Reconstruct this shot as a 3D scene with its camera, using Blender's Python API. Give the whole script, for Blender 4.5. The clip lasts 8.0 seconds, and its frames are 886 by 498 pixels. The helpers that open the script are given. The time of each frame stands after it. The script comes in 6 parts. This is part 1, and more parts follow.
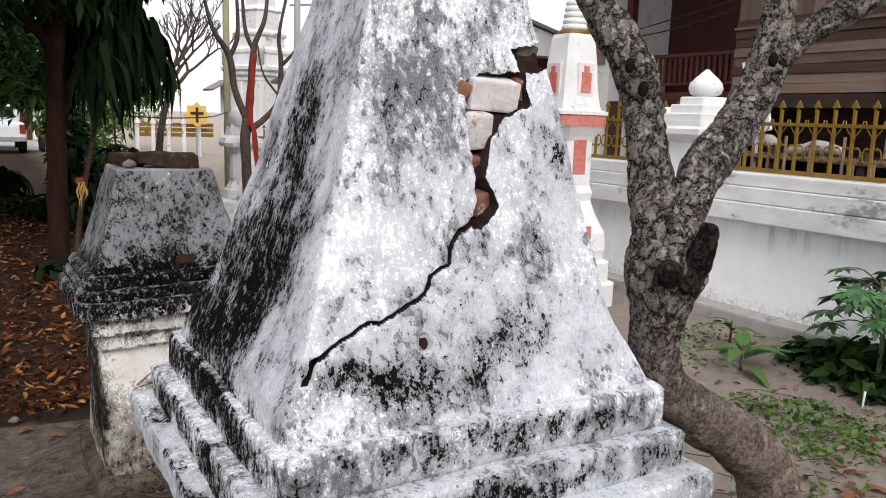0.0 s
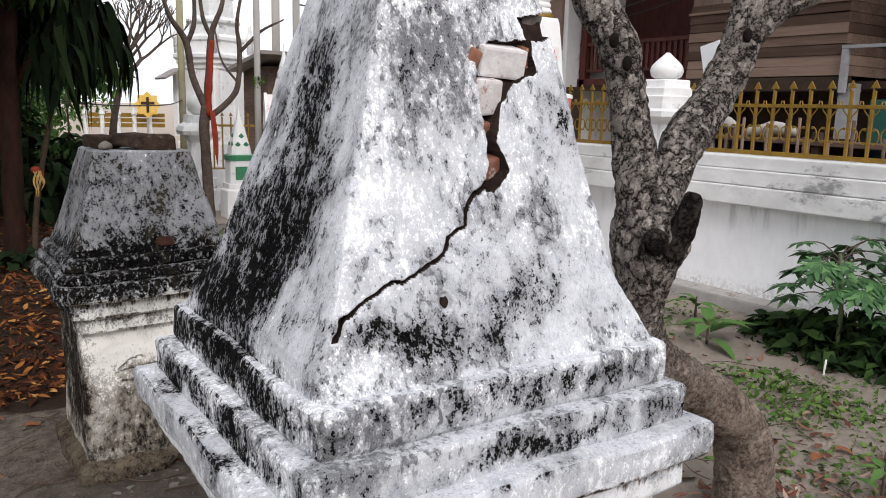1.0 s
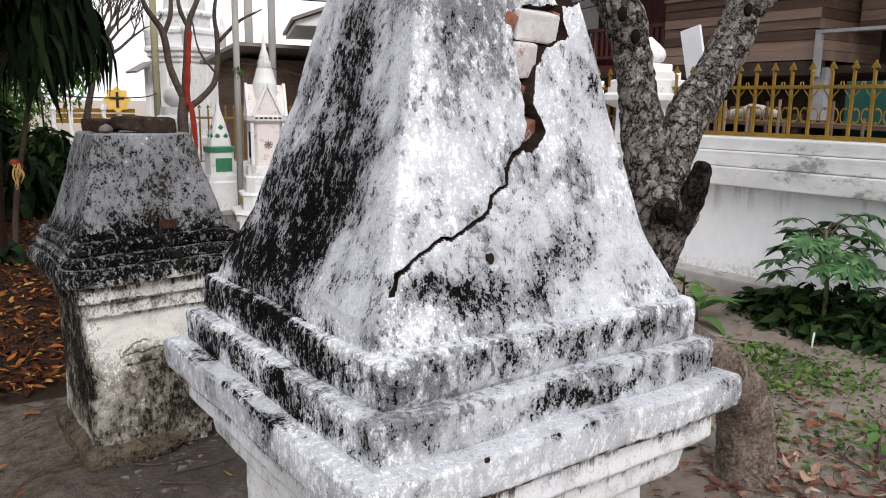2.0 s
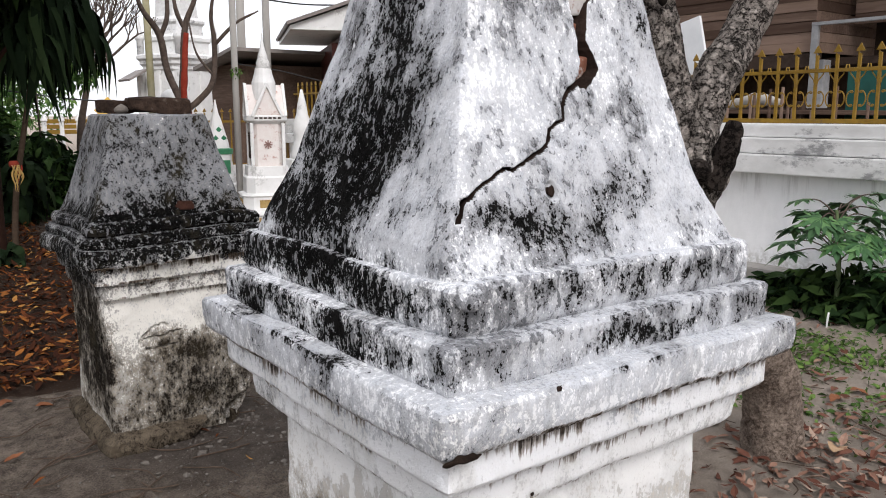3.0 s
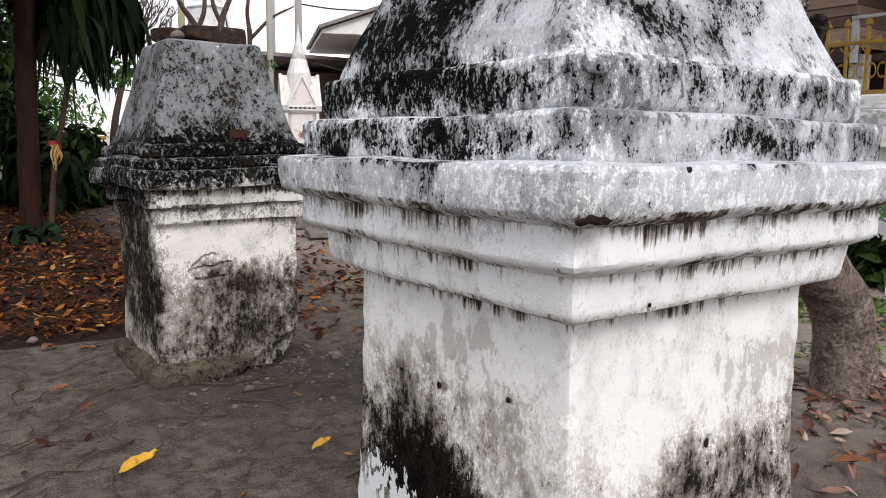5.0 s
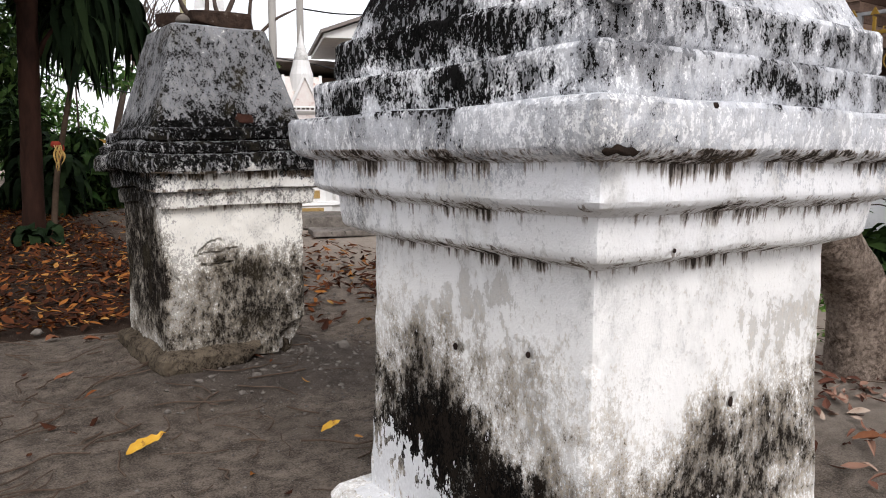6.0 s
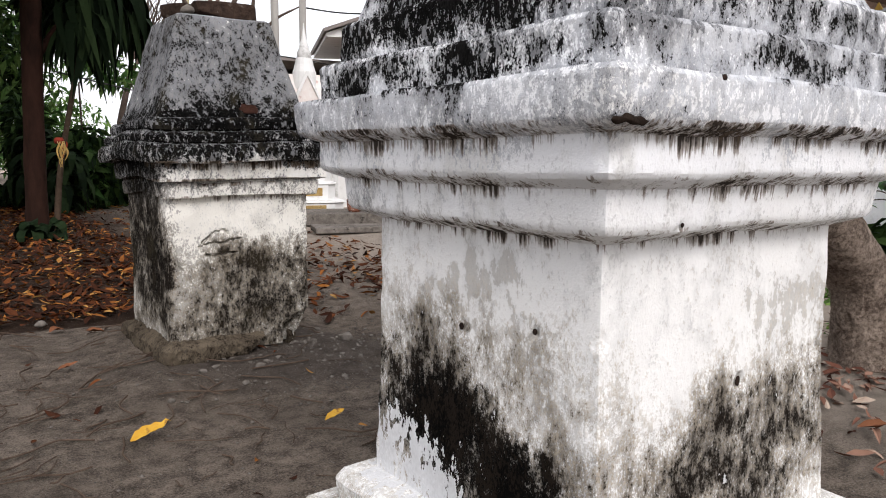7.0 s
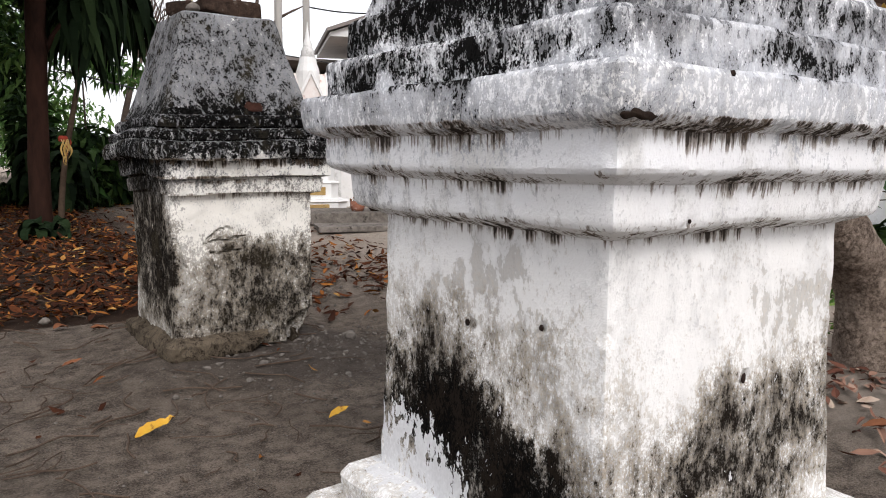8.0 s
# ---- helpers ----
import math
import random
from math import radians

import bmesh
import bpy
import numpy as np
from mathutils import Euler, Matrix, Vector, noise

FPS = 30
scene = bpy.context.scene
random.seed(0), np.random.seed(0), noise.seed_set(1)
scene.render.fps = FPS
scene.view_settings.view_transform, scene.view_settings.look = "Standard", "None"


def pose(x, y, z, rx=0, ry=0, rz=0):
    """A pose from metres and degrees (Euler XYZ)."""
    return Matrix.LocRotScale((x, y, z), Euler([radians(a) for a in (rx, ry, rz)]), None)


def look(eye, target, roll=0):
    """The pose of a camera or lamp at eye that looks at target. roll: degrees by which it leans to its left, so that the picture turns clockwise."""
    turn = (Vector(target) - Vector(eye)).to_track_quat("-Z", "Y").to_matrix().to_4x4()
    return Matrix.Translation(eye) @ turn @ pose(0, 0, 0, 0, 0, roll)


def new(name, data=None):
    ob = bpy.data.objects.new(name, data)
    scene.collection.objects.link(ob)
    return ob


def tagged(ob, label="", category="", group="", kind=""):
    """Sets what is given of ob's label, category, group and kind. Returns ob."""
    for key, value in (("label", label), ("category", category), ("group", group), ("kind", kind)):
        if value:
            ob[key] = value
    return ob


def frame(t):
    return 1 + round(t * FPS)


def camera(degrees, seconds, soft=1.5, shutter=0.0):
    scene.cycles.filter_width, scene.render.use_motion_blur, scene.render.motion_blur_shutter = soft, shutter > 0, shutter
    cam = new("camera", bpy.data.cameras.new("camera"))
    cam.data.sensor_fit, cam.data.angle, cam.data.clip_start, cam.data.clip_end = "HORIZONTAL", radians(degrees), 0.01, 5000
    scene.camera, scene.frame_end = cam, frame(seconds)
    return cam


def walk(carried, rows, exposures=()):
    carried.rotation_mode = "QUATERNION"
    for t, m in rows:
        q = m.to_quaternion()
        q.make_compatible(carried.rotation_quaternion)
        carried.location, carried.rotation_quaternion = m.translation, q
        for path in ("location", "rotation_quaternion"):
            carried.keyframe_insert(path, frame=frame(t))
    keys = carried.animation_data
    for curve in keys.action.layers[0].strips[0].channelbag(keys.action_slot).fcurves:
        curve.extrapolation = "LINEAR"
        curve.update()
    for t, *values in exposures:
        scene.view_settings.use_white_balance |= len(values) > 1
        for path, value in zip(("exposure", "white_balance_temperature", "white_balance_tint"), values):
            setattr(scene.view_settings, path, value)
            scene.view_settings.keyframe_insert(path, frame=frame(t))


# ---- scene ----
cam = camera(59.5, 8.0, soft=1.0)

PATH = [
    (0, (-0.422, -1.122, 1.704), (0.587, 0.572, 1.37), 1.9),
    (0.5, (-0.489, -1.111, 1.681), (0.574, 0.548, 1.337), 1.9),
    (1, (-0.543, -1.102, 1.656), (0.563, 0.525, 1.3), 1.5),
    (1.5, (-0.61, -1.083, 1.622), (0.539, 0.513, 1.253), 1.3),
    (2.8, (-0.761, -1.002, 1.497), (0.421, 0.572, 1.142), 0.2),
    (3, (-0.776, -0.983, 1.451), (0.411, 0.59, 1.108), -0.0),
    (3.5, (-0.821, -0.957, 1.332), (0.366, 0.622, 1.018), 0.3),
    (4, (-0.85, -0.931, 1.231), (0.316, 0.665, 0.923), 0.1),
    (4.5, (-0.872, -0.898, 1.131), (0.285, 0.708, 0.843), 0.2),
    (5, (-0.886, -0.876, 1.048), (0.269, 0.734, 0.779), 0.5),
    (5.2, (-0.888, -0.866, 1.021), (0.266, 0.746, 0.757), 0.1),
    (6.5, (-0.905, -0.843, 0.912), (0.249, 0.773, 0.672), 0.2),
    (7, (-0.909, -0.843, 0.897), (0.243, 0.775, 0.658), 0.2),
    (7.5, (-0.912, -0.841, 0.891), (0.231, 0.783, 0.65), 0.3),
    (8, (-0.917, -0.84, 0.889), (0.23, 0.78, 0.651), 0.4),
]
walk(cam, [(t, look(e, g, r)) for t, e, g, r in PATH], [(0, 0.20, 6440, 13.5), (3, 0.21, 6440, 13.5), (5, 0.29, 6470, 14), (8, 0.34, 6530, 14)])

# ---- light ----
world = bpy.data.worlds.new("sky")
scene.world = world
world.use_nodes = True
wt = world.node_tree
wt.nodes.clear()
sky = wt.nodes.new("ShaderNodeTexSky")
sky.sky_type, sky.sun_disc = "NISHITA", False
sky.sun_elevation, sky.sun_rotation = radians(41), radians(200)
sky.air_density, sky.dust_density, sky.ozone_density = 1.0, 4.0, 1.0
bg_sky, bg_cloud = wt.nodes.new("ShaderNodeBackground"), wt.nodes.new("ShaderNodeBackground")
bg_sky.inputs["Strength"].default_value = 0.02
bg_cloud.inputs["Color"].default_value = (0.955, 0.975, 1.0, 1)
bg_cloud.inputs["Strength"].default_value = 1.0
add_sky, w_out = wt.nodes.new("ShaderNodeAddShader"), wt.nodes.new("ShaderNodeOutputWorld")
wt.links.new(sky.outputs[0], bg_sky.inputs["Color"])
wt.links.new(bg_sky.outputs[0], add_sky.inputs[0])
wt.links.new(bg_cloud.outputs[0], add_sky.inputs[1])
wt.links.new(add_sky.outputs[0], w_out.inputs["Surface"])

sun = new("sun", bpy.data.lights.new("sun", "SUN"))
sun.data.energy, sun.data.angle, sun.data.color = 1.62, radians(22), (1.0, 0.985, 0.965)
sun.matrix_basis = look((-1.65, -4.55, 4.2), (0, 0, 0))

# ---- materials ----


def lk(nt, a, b):
    nt.links.new(a, b)


def put(nt, sock, v):
    if isinstance(v, bpy.types.NodeSocket):
        nt.links.new(v, sock)
    elif isinstance(v, (tuple, list)) and len(v) == 3 and sock.type == "RGBA":
        sock.default_value = (*v, 1)
    else:
        sock.default_value = v


def coords(nt):
    return nt.nodes.new("ShaderNodeTexCoord").outputs["Object"]


def mapped(nt, vec, scale=(1, 1, 1), loc=(0, 0, 0), kind="POINT"):
    n = nt.nodes.new("ShaderNodeMapping")
    n.vector_type = kind
    put(nt, n.inputs["Vector"], vec)
    n.inputs["Location"].default_value, n.inputs["Scale"].default_value = loc, scale
    return n.outputs[0]


def noise_t(nt, vec, scale, detail=6, rough=0.6, warp=0.0, colour=False):
    n = nt.nodes.new("ShaderNodeTexNoise")
    put(nt, n.inputs["Vector"], vec)
    n.inputs["Scale"].default_value, n.inputs["Detail"].default_value = scale, detail
    n.inputs["Roughness"].default_value, n.inputs["Distortion"].default_value = rough, warp
    return n.outputs["Color" if colour else "Fac"]


def voro(nt, vec, scale, feature="F1"):
    n = nt.nodes.new("ShaderNodeTexVoronoi")
    n.feature = feature
    put(nt, n.inputs["Vector"], vec)
    n.inputs["Scale"].default_value = scale
    return n.outputs["Distance"]


def mth(nt, op, a, b=0.0, clamp=False):
    n = nt.nodes.new("ShaderNodeMath")
    n.operation, n.use_clamp = op, clamp
    put(nt, n.inputs[0], a)
    put(nt, n.inputs[1], b)
    return n.outputs[0]


def vmth(nt, op, a, b):
    n = nt.nodes.new("ShaderNodeVectorMath")
    n.operation = op
    put(nt, n.inputs[0], a)
    put(nt, n.inputs[1], b)
    return n.outputs[0]


def step(nt, v, lo, hi, a=0.0, b=1.0):
    n = nt.nodes.new("ShaderNodeMapRange")
    n.interpolation_type = "SMOOTHSTEP"
    put(nt, n.inputs["Value"], v)
    for key, val in zip(("From Min", "From Max", "To Min", "To Max"), (lo, hi, a, b)):
        n.inputs[key].default_value = val
    return n.outputs[0]


def mixc(nt, fac, a, b, mode="MIX"):
    n = nt.nodes.new("ShaderNodeMix")
    n.data_type, n.blend_type = "RGBA", mode
    put(nt, n.inputs[0], fac)
    put(nt, n.inputs[6], a)
    put(nt, n.inputs[7], b)
    return n.outputs[2]


def ramp(nt, fac, stops):
    n = nt.nodes.new("ShaderNodeValToRGB")
    put(nt, n.inputs[0], fac)
    el = n.color_ramp.elements
    while len(el) < len(stops):
        el.new(0.5)
    for e, (p, c) in zip(el, stops):
        e.position, e.color = p, (*c, 1)
    return n.outputs[0]


def bump(nt, height, strength=0.4, dist=0.01, normal=None):
    n = nt.nodes.new("ShaderNodeBump")
    n.inputs["Strength"].default_value, n.inputs["Distance"].default_value = strength, dist
    put(nt, n.inputs["Height"], height)
    if normal is not None:
        lk(nt, normal, n.inputs["Normal"])
    return n.outputs[0]


def material(name, rough=0.9):
    m = bpy.data.materials.new(name)
    m.use_nodes = True
    b = m.node_tree.nodes["Principled BSDF"]
    b.inputs["Roughness"].default_value = rough
    b.inputs["Specular IOR Level"].default_value = 0.08 if rough > 0.75 else 0.3
    return m, m.node_tree, b


def blob(nt, vec, c, r, w):
    """A soft spot of weight w round c, with the radii r."""
    v = mapped(nt, vec, r, c, "TEXTURE")
    n = nt.nodes.new("ShaderNodeVectorMath")
    n.operation = "LENGTH"
    lk(nt, v, n.inputs[0])
    return step(nt, n.outputs["Value"], 0.35, 1.15, w, 0.0)


def total(nt, parts, start=0.0):
    s = start
    for p in parts:
        s = mth(nt, "ADD", s, p)
    return s


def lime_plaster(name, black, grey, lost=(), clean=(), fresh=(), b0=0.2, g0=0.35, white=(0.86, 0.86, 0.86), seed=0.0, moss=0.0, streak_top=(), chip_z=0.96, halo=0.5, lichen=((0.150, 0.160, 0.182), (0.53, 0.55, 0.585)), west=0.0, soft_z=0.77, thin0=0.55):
    """Old lime render: whitewash, grey lichen, black mould, flakes, and patches where the wash has gone or been renewed."""
    m, nt, bsdf = material(name, 0.95)
    bsdf.inputs["Specular IOR Level"].default_value = 0.03
    co = coords(nt)

    def field(sx, sz, detail, rough, off):
        return mth(nt, "ADD", noise_t(nt, mapped(nt, co, (sx, sx, sz), (seed + off, seed, off)), 1.0, detail, rough), -0.5)

    def blend(*terms):
        return total(nt, [mth(nt, "MULTIPLY", f, k) for f, k in terms], 0.5)
    wob = noise_t(nt, mapped(nt, co, (10, 10, 8), (seed, seed, seed)), 1.0, 6, 0.68, 0, True)
    wv = vmth(nt, "ADD", co, vmth(nt, "MULTIPLY", vmth(nt, "SUBTRACT", wob, (0.5, 0.5, 0.5)), (0.2, 0.2, 0.2)))
    coast, flakes, speck = field(17, 12, 9, 0.68, 0), field(64, 36, 5, 0.62, 4), field(150, 105, 4, 0.62, 7)
    grain, big, isle = field(330, 280, 3, 0.65, 2), field(5.5, 4.2, 3, 0.55, 1), field(58, 30, 6, 0.66, 11)
    sep, nz = nt.nodes.new("ShaderNodeSeparateXYZ"), nt.nodes.new("ShaderNodeSeparateXYZ")
    lk(nt, co, sep.inputs[0])
    lk(nt, nt.nodes.new("ShaderNodeNewGeometry").outputs["True Normal"], nz.inputs[0])
    top = step(nt, nz.outputs[2], 0.55, 0.8)
    upper = step(nt, mth(nt, "ADD", sep.outputs[2], mth(nt, "MULTIPLY", big, 0.3)), soft_z - 0.14, soft_z + 0.14)
    # whitewash, thin and uneven
    pale = white[0] / 0.82

    def shade(*c):
        return tuple(v * pale for v in c)
    wash = mixc(nt, upper, tuple(c * f for c, f in zip(white, (1.01, 0.995, 0.955))), white)
    base = mixc(nt, step(nt, blend((big, 1.4), (coast, 1.3)), 0.40, 0.75), wash, tuple(c * f for c, f in zip(white, (0.84, 0.83, 0.80))))
    base = mixc(nt, step(nt, blend((speck, 1.6), (coast, 1.2)), 0.60, 0.80, 0, 0.45), base, shade(0.46, 0.46, 0.46))
    # rubbed wash, showing the grey render
    pat = total(nt, [blob(nt, wv, *q) for q in lost])
    lmask = step(nt, mth(nt, "ADD", blend((coast, 2.0), (big, 0.9), (flakes, 0.7), (isle, 0.5)), pat), 0.92, 0.945)
    base = mixc(nt, mth(nt, "MULTIPLY", lmask, 0.6), base, mixc(nt, blend((speck, 1.6), (coast, 1.6)), shade(0.33, 0.31, 0.275), shade(0.56, 0.54, 0.50)))
    # lichen
    off = [mth(nt, "MULTIPLY", blob(nt, wv, *q), -1.0) for q in clean]
    gcov = total(nt, [blob(nt, wv, *q) for q in grey] + off, g0)
    gcov = mth(nt, "ADD", gcov, mth(nt, "MULTIPLY", top, 0.06))
    if west:
        face = mth(nt, "MULTIPLY", step(nt, nz.outputs[0], -0.75, -0.45, 1.0, 0.0), step(nt, sep.outputs[2], 1.19, 1.24))
        gcov = mth(nt, "ADD", gcov, mth(nt, "MULTIPLY", face, west))
    gmask = step(nt, mth(nt, "ADD", blend((coast, 1.0), (flakes, 1.3), (speck, 1.5), (big, 0.4), (grain, 0.8)), gcov), 0.83, 1.02)
    warm = [tuple(c * f for c, f in zip(q, (1.20, 1.07, 0.88))) for q in lichen]
    tone = step(nt, blend((speck, 2.0), (grain, 1.0), (coast, 1.4), (isle, 1.2)), 0.10, 0.86)
    thin = step(nt, blend((isle, 1.7), (coast, 1.3), (big, 0.4)), 0.28, 0.72, thin0, 1.0)
    base = mixc(nt, mth(nt, "MULTIPLY", mth(nt, "MULTIPLY", gmask, thin), mth(nt, "ADD", mth(nt, "MULTIPLY", upper, 0.26), 0.62)), base, mixc(nt, upper, mixc(nt, tone, *warm), mixc(nt, tone, *lichen)))
    # flaked wash, in upright chips
    flake = mth(nt, "MULTIPLY", step(nt, blend((flakes, 1.9), (big, 1.3), (coast, 0.9)), 0.645, 0.67), step(nt, sep.outputs[2], chip_z, chip_z + 0.06, 0.0, 0.85))
    base = mixc(nt, flake, base, mixc(nt, step(nt, blend((speck, 2.0), (coast, 1.2)), 0.3, 0.7), (0.10, 0.104, 0.112), (0.30, 0.305, 0.32)))
    # mould
    bcov = total(nt, [blob(nt, wv, *q) for q in black] + [mth(nt, "MULTIPLY", q, 1.2) for q in off], b0)
    bcov = mth(nt, "ADD", bcov, mth(nt, "MULTIPLY", mth(nt, "MULTIPLY", top, upper), -0.20))
    bn = mth(nt, "ADD", blend((coast, 1.4), (flakes, 1.1), (speck, 1.1), (big, 0.6), (grain, 0.9)), bcov)
    if halo:
        hn = mth(nt, "ADD", blend((coast, 1.3), (big, 0.9), (speck, 0.9), (grain, 0.9)), bcov)
        stain = mixc(nt, step(nt, blend((speck, 1.5), (grain, 1.5)), 0.35, 0.72), (0.060, 0.047, 0.034), shade(0.33, 0.28, 0.21))
        base = mixc(nt, step(nt, hn, 0.55, 1.02, 0, halo), base, mixc(nt, upper, stain, (0.150, 0.150, 0.155)))
    kept = step(nt, blend((isle, 1.9), (coast, 0.5)), 0.655, 0.68, 1.0, 0.12)
    bmask = mixc(nt, upper, step(nt, bn, 0.86, 1.26), mth(nt, "MULTIPLY", step(nt, bn, 0.93, 0.985), kept))
    base = mixc(nt, mth(nt, "MULTIPLY", bmask, 0.997), base, mixc(nt, step(nt, blend((coast, 1.0), (speck, 1.0)), 0.42, 0.62), (0.0016, 0.0015, 0.0015), mixc(nt, upper, (0.012, 0.009, 0.007), (0.0075, 0.007, 0.0068))))
    # limewash renewed over the mould, flaking at its rim
    if fresh:
        fn = mth(nt, "ADD", blend((coast, 1.5), (flakes, 1.5), (isle, 0.9)), total(nt, [blob(nt, wv, *q) for q in fresh]))
        base = mixc(nt, mth(nt, "MULTIPLY", step(nt, fn, 0.945, 0.965), 0.9), base, mixc(nt, blend((speck, 1.8), (coast, 1.2)), tuple(c * 0.9 for c in white), tuple(c * 0.72 for c in white)))
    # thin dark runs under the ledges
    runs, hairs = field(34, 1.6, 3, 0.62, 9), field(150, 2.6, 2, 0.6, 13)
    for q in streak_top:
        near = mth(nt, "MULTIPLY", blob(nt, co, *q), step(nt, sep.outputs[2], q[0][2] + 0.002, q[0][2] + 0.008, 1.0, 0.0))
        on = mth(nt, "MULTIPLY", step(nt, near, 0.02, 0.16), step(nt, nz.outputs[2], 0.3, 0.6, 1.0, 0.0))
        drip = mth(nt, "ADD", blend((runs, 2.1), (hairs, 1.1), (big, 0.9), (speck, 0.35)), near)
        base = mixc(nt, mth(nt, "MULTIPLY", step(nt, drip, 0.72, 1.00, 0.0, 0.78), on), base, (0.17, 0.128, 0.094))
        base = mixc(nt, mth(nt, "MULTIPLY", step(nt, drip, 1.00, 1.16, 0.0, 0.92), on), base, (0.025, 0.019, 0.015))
    if moss:
        base = mixc(nt, step(nt, blend((coast, 1.0), (big, 1.2)), 0.55, 0.8, 0, moss), base, (0.16, 0.135, 0.08))
    lk(nt, base, bsdf.inputs["Base Color"])
    h = total(nt, [mth(nt, "MULTIPLY", grain, 0.35), mth(nt, "MULTIPLY", speck, 0.6), mth(nt, "MULTIPLY", lmask, -0.22), mth(nt, "MULTIPLY", flake, -0.28), mth(nt, "MULTIPLY", bmask, -0.15), mth(nt, "MULTIPLY", coast, 1.1), mth(nt, "MULTIPLY", flakes, 0.5)])
    lk(nt, bump(nt, h, 0.65, 0.007), bsdf.inputs["Normal"])
    return m


def simple(name, a, b, scale=12, rough=0.8, metal=0.0, stretch=(1, 1, 1), bstr=0.3, spots=None, obj=False):
    """Two tones with noise at two scales and relief; spots: a third, sparse tone."""
    m, nt, bsdf = material(name, rough)
    co = mapped(nt, coords(nt), stretch)
    n1, n2 = noise_t(nt, co, scale, 6, 0.65, 0.2), noise_t(nt, co, scale * 0.17, 3, 0.5)
    f = mth(nt, "ADD", mth(nt, "MULTIPLY", n1, 0.65), mth(nt, "MULTIPLY", n2, 0.45))
    if obj:
        f = mth(nt, "ADD", mth(nt, "MULTIPLY", f, 0.6), mth(nt, "MULTIPLY", nt.nodes.new("ShaderNodeObjectInfo").outputs["Random"], 0.45))
    col = mixc(nt, step(nt, f, 0.3, 0.8), a, b)
    if spots:
        col = mixc(nt, step(nt, noise_t(nt, co, scale * 0.6, 8, 0.72), 0.56, 0.66), col, spots)
    lk(nt, col, bsdf.inputs["Base Color"])
    bsdf.inputs["Metallic"].default_value = metal
    if bstr:
        lk(nt, bump(nt, n1, bstr, 0.01), bsdf.inputs["Normal"])
    return m


def leaf_mat(name, stops, rough=0.78):
    m, nt, bsdf = material(name, rough)
    rnd = nt.nodes.new("ShaderNodeNewGeometry").outputs["Random Per Island"]
    v = noise_t(nt, coords(nt), 30, 4, 0.6)
    f = mth(nt, "ADD", mth(nt, "MULTIPLY", rnd, 0.85), mth(nt, "MULTIPLY", v, 0.25), True)
    bsdf.inputs["Specular IOR Level"].default_value = 0.05 if rough > 0.7 else 0.25
    lk(nt, ramp(nt, f, stops), bsdf.inputs["Base Color"])
    return m


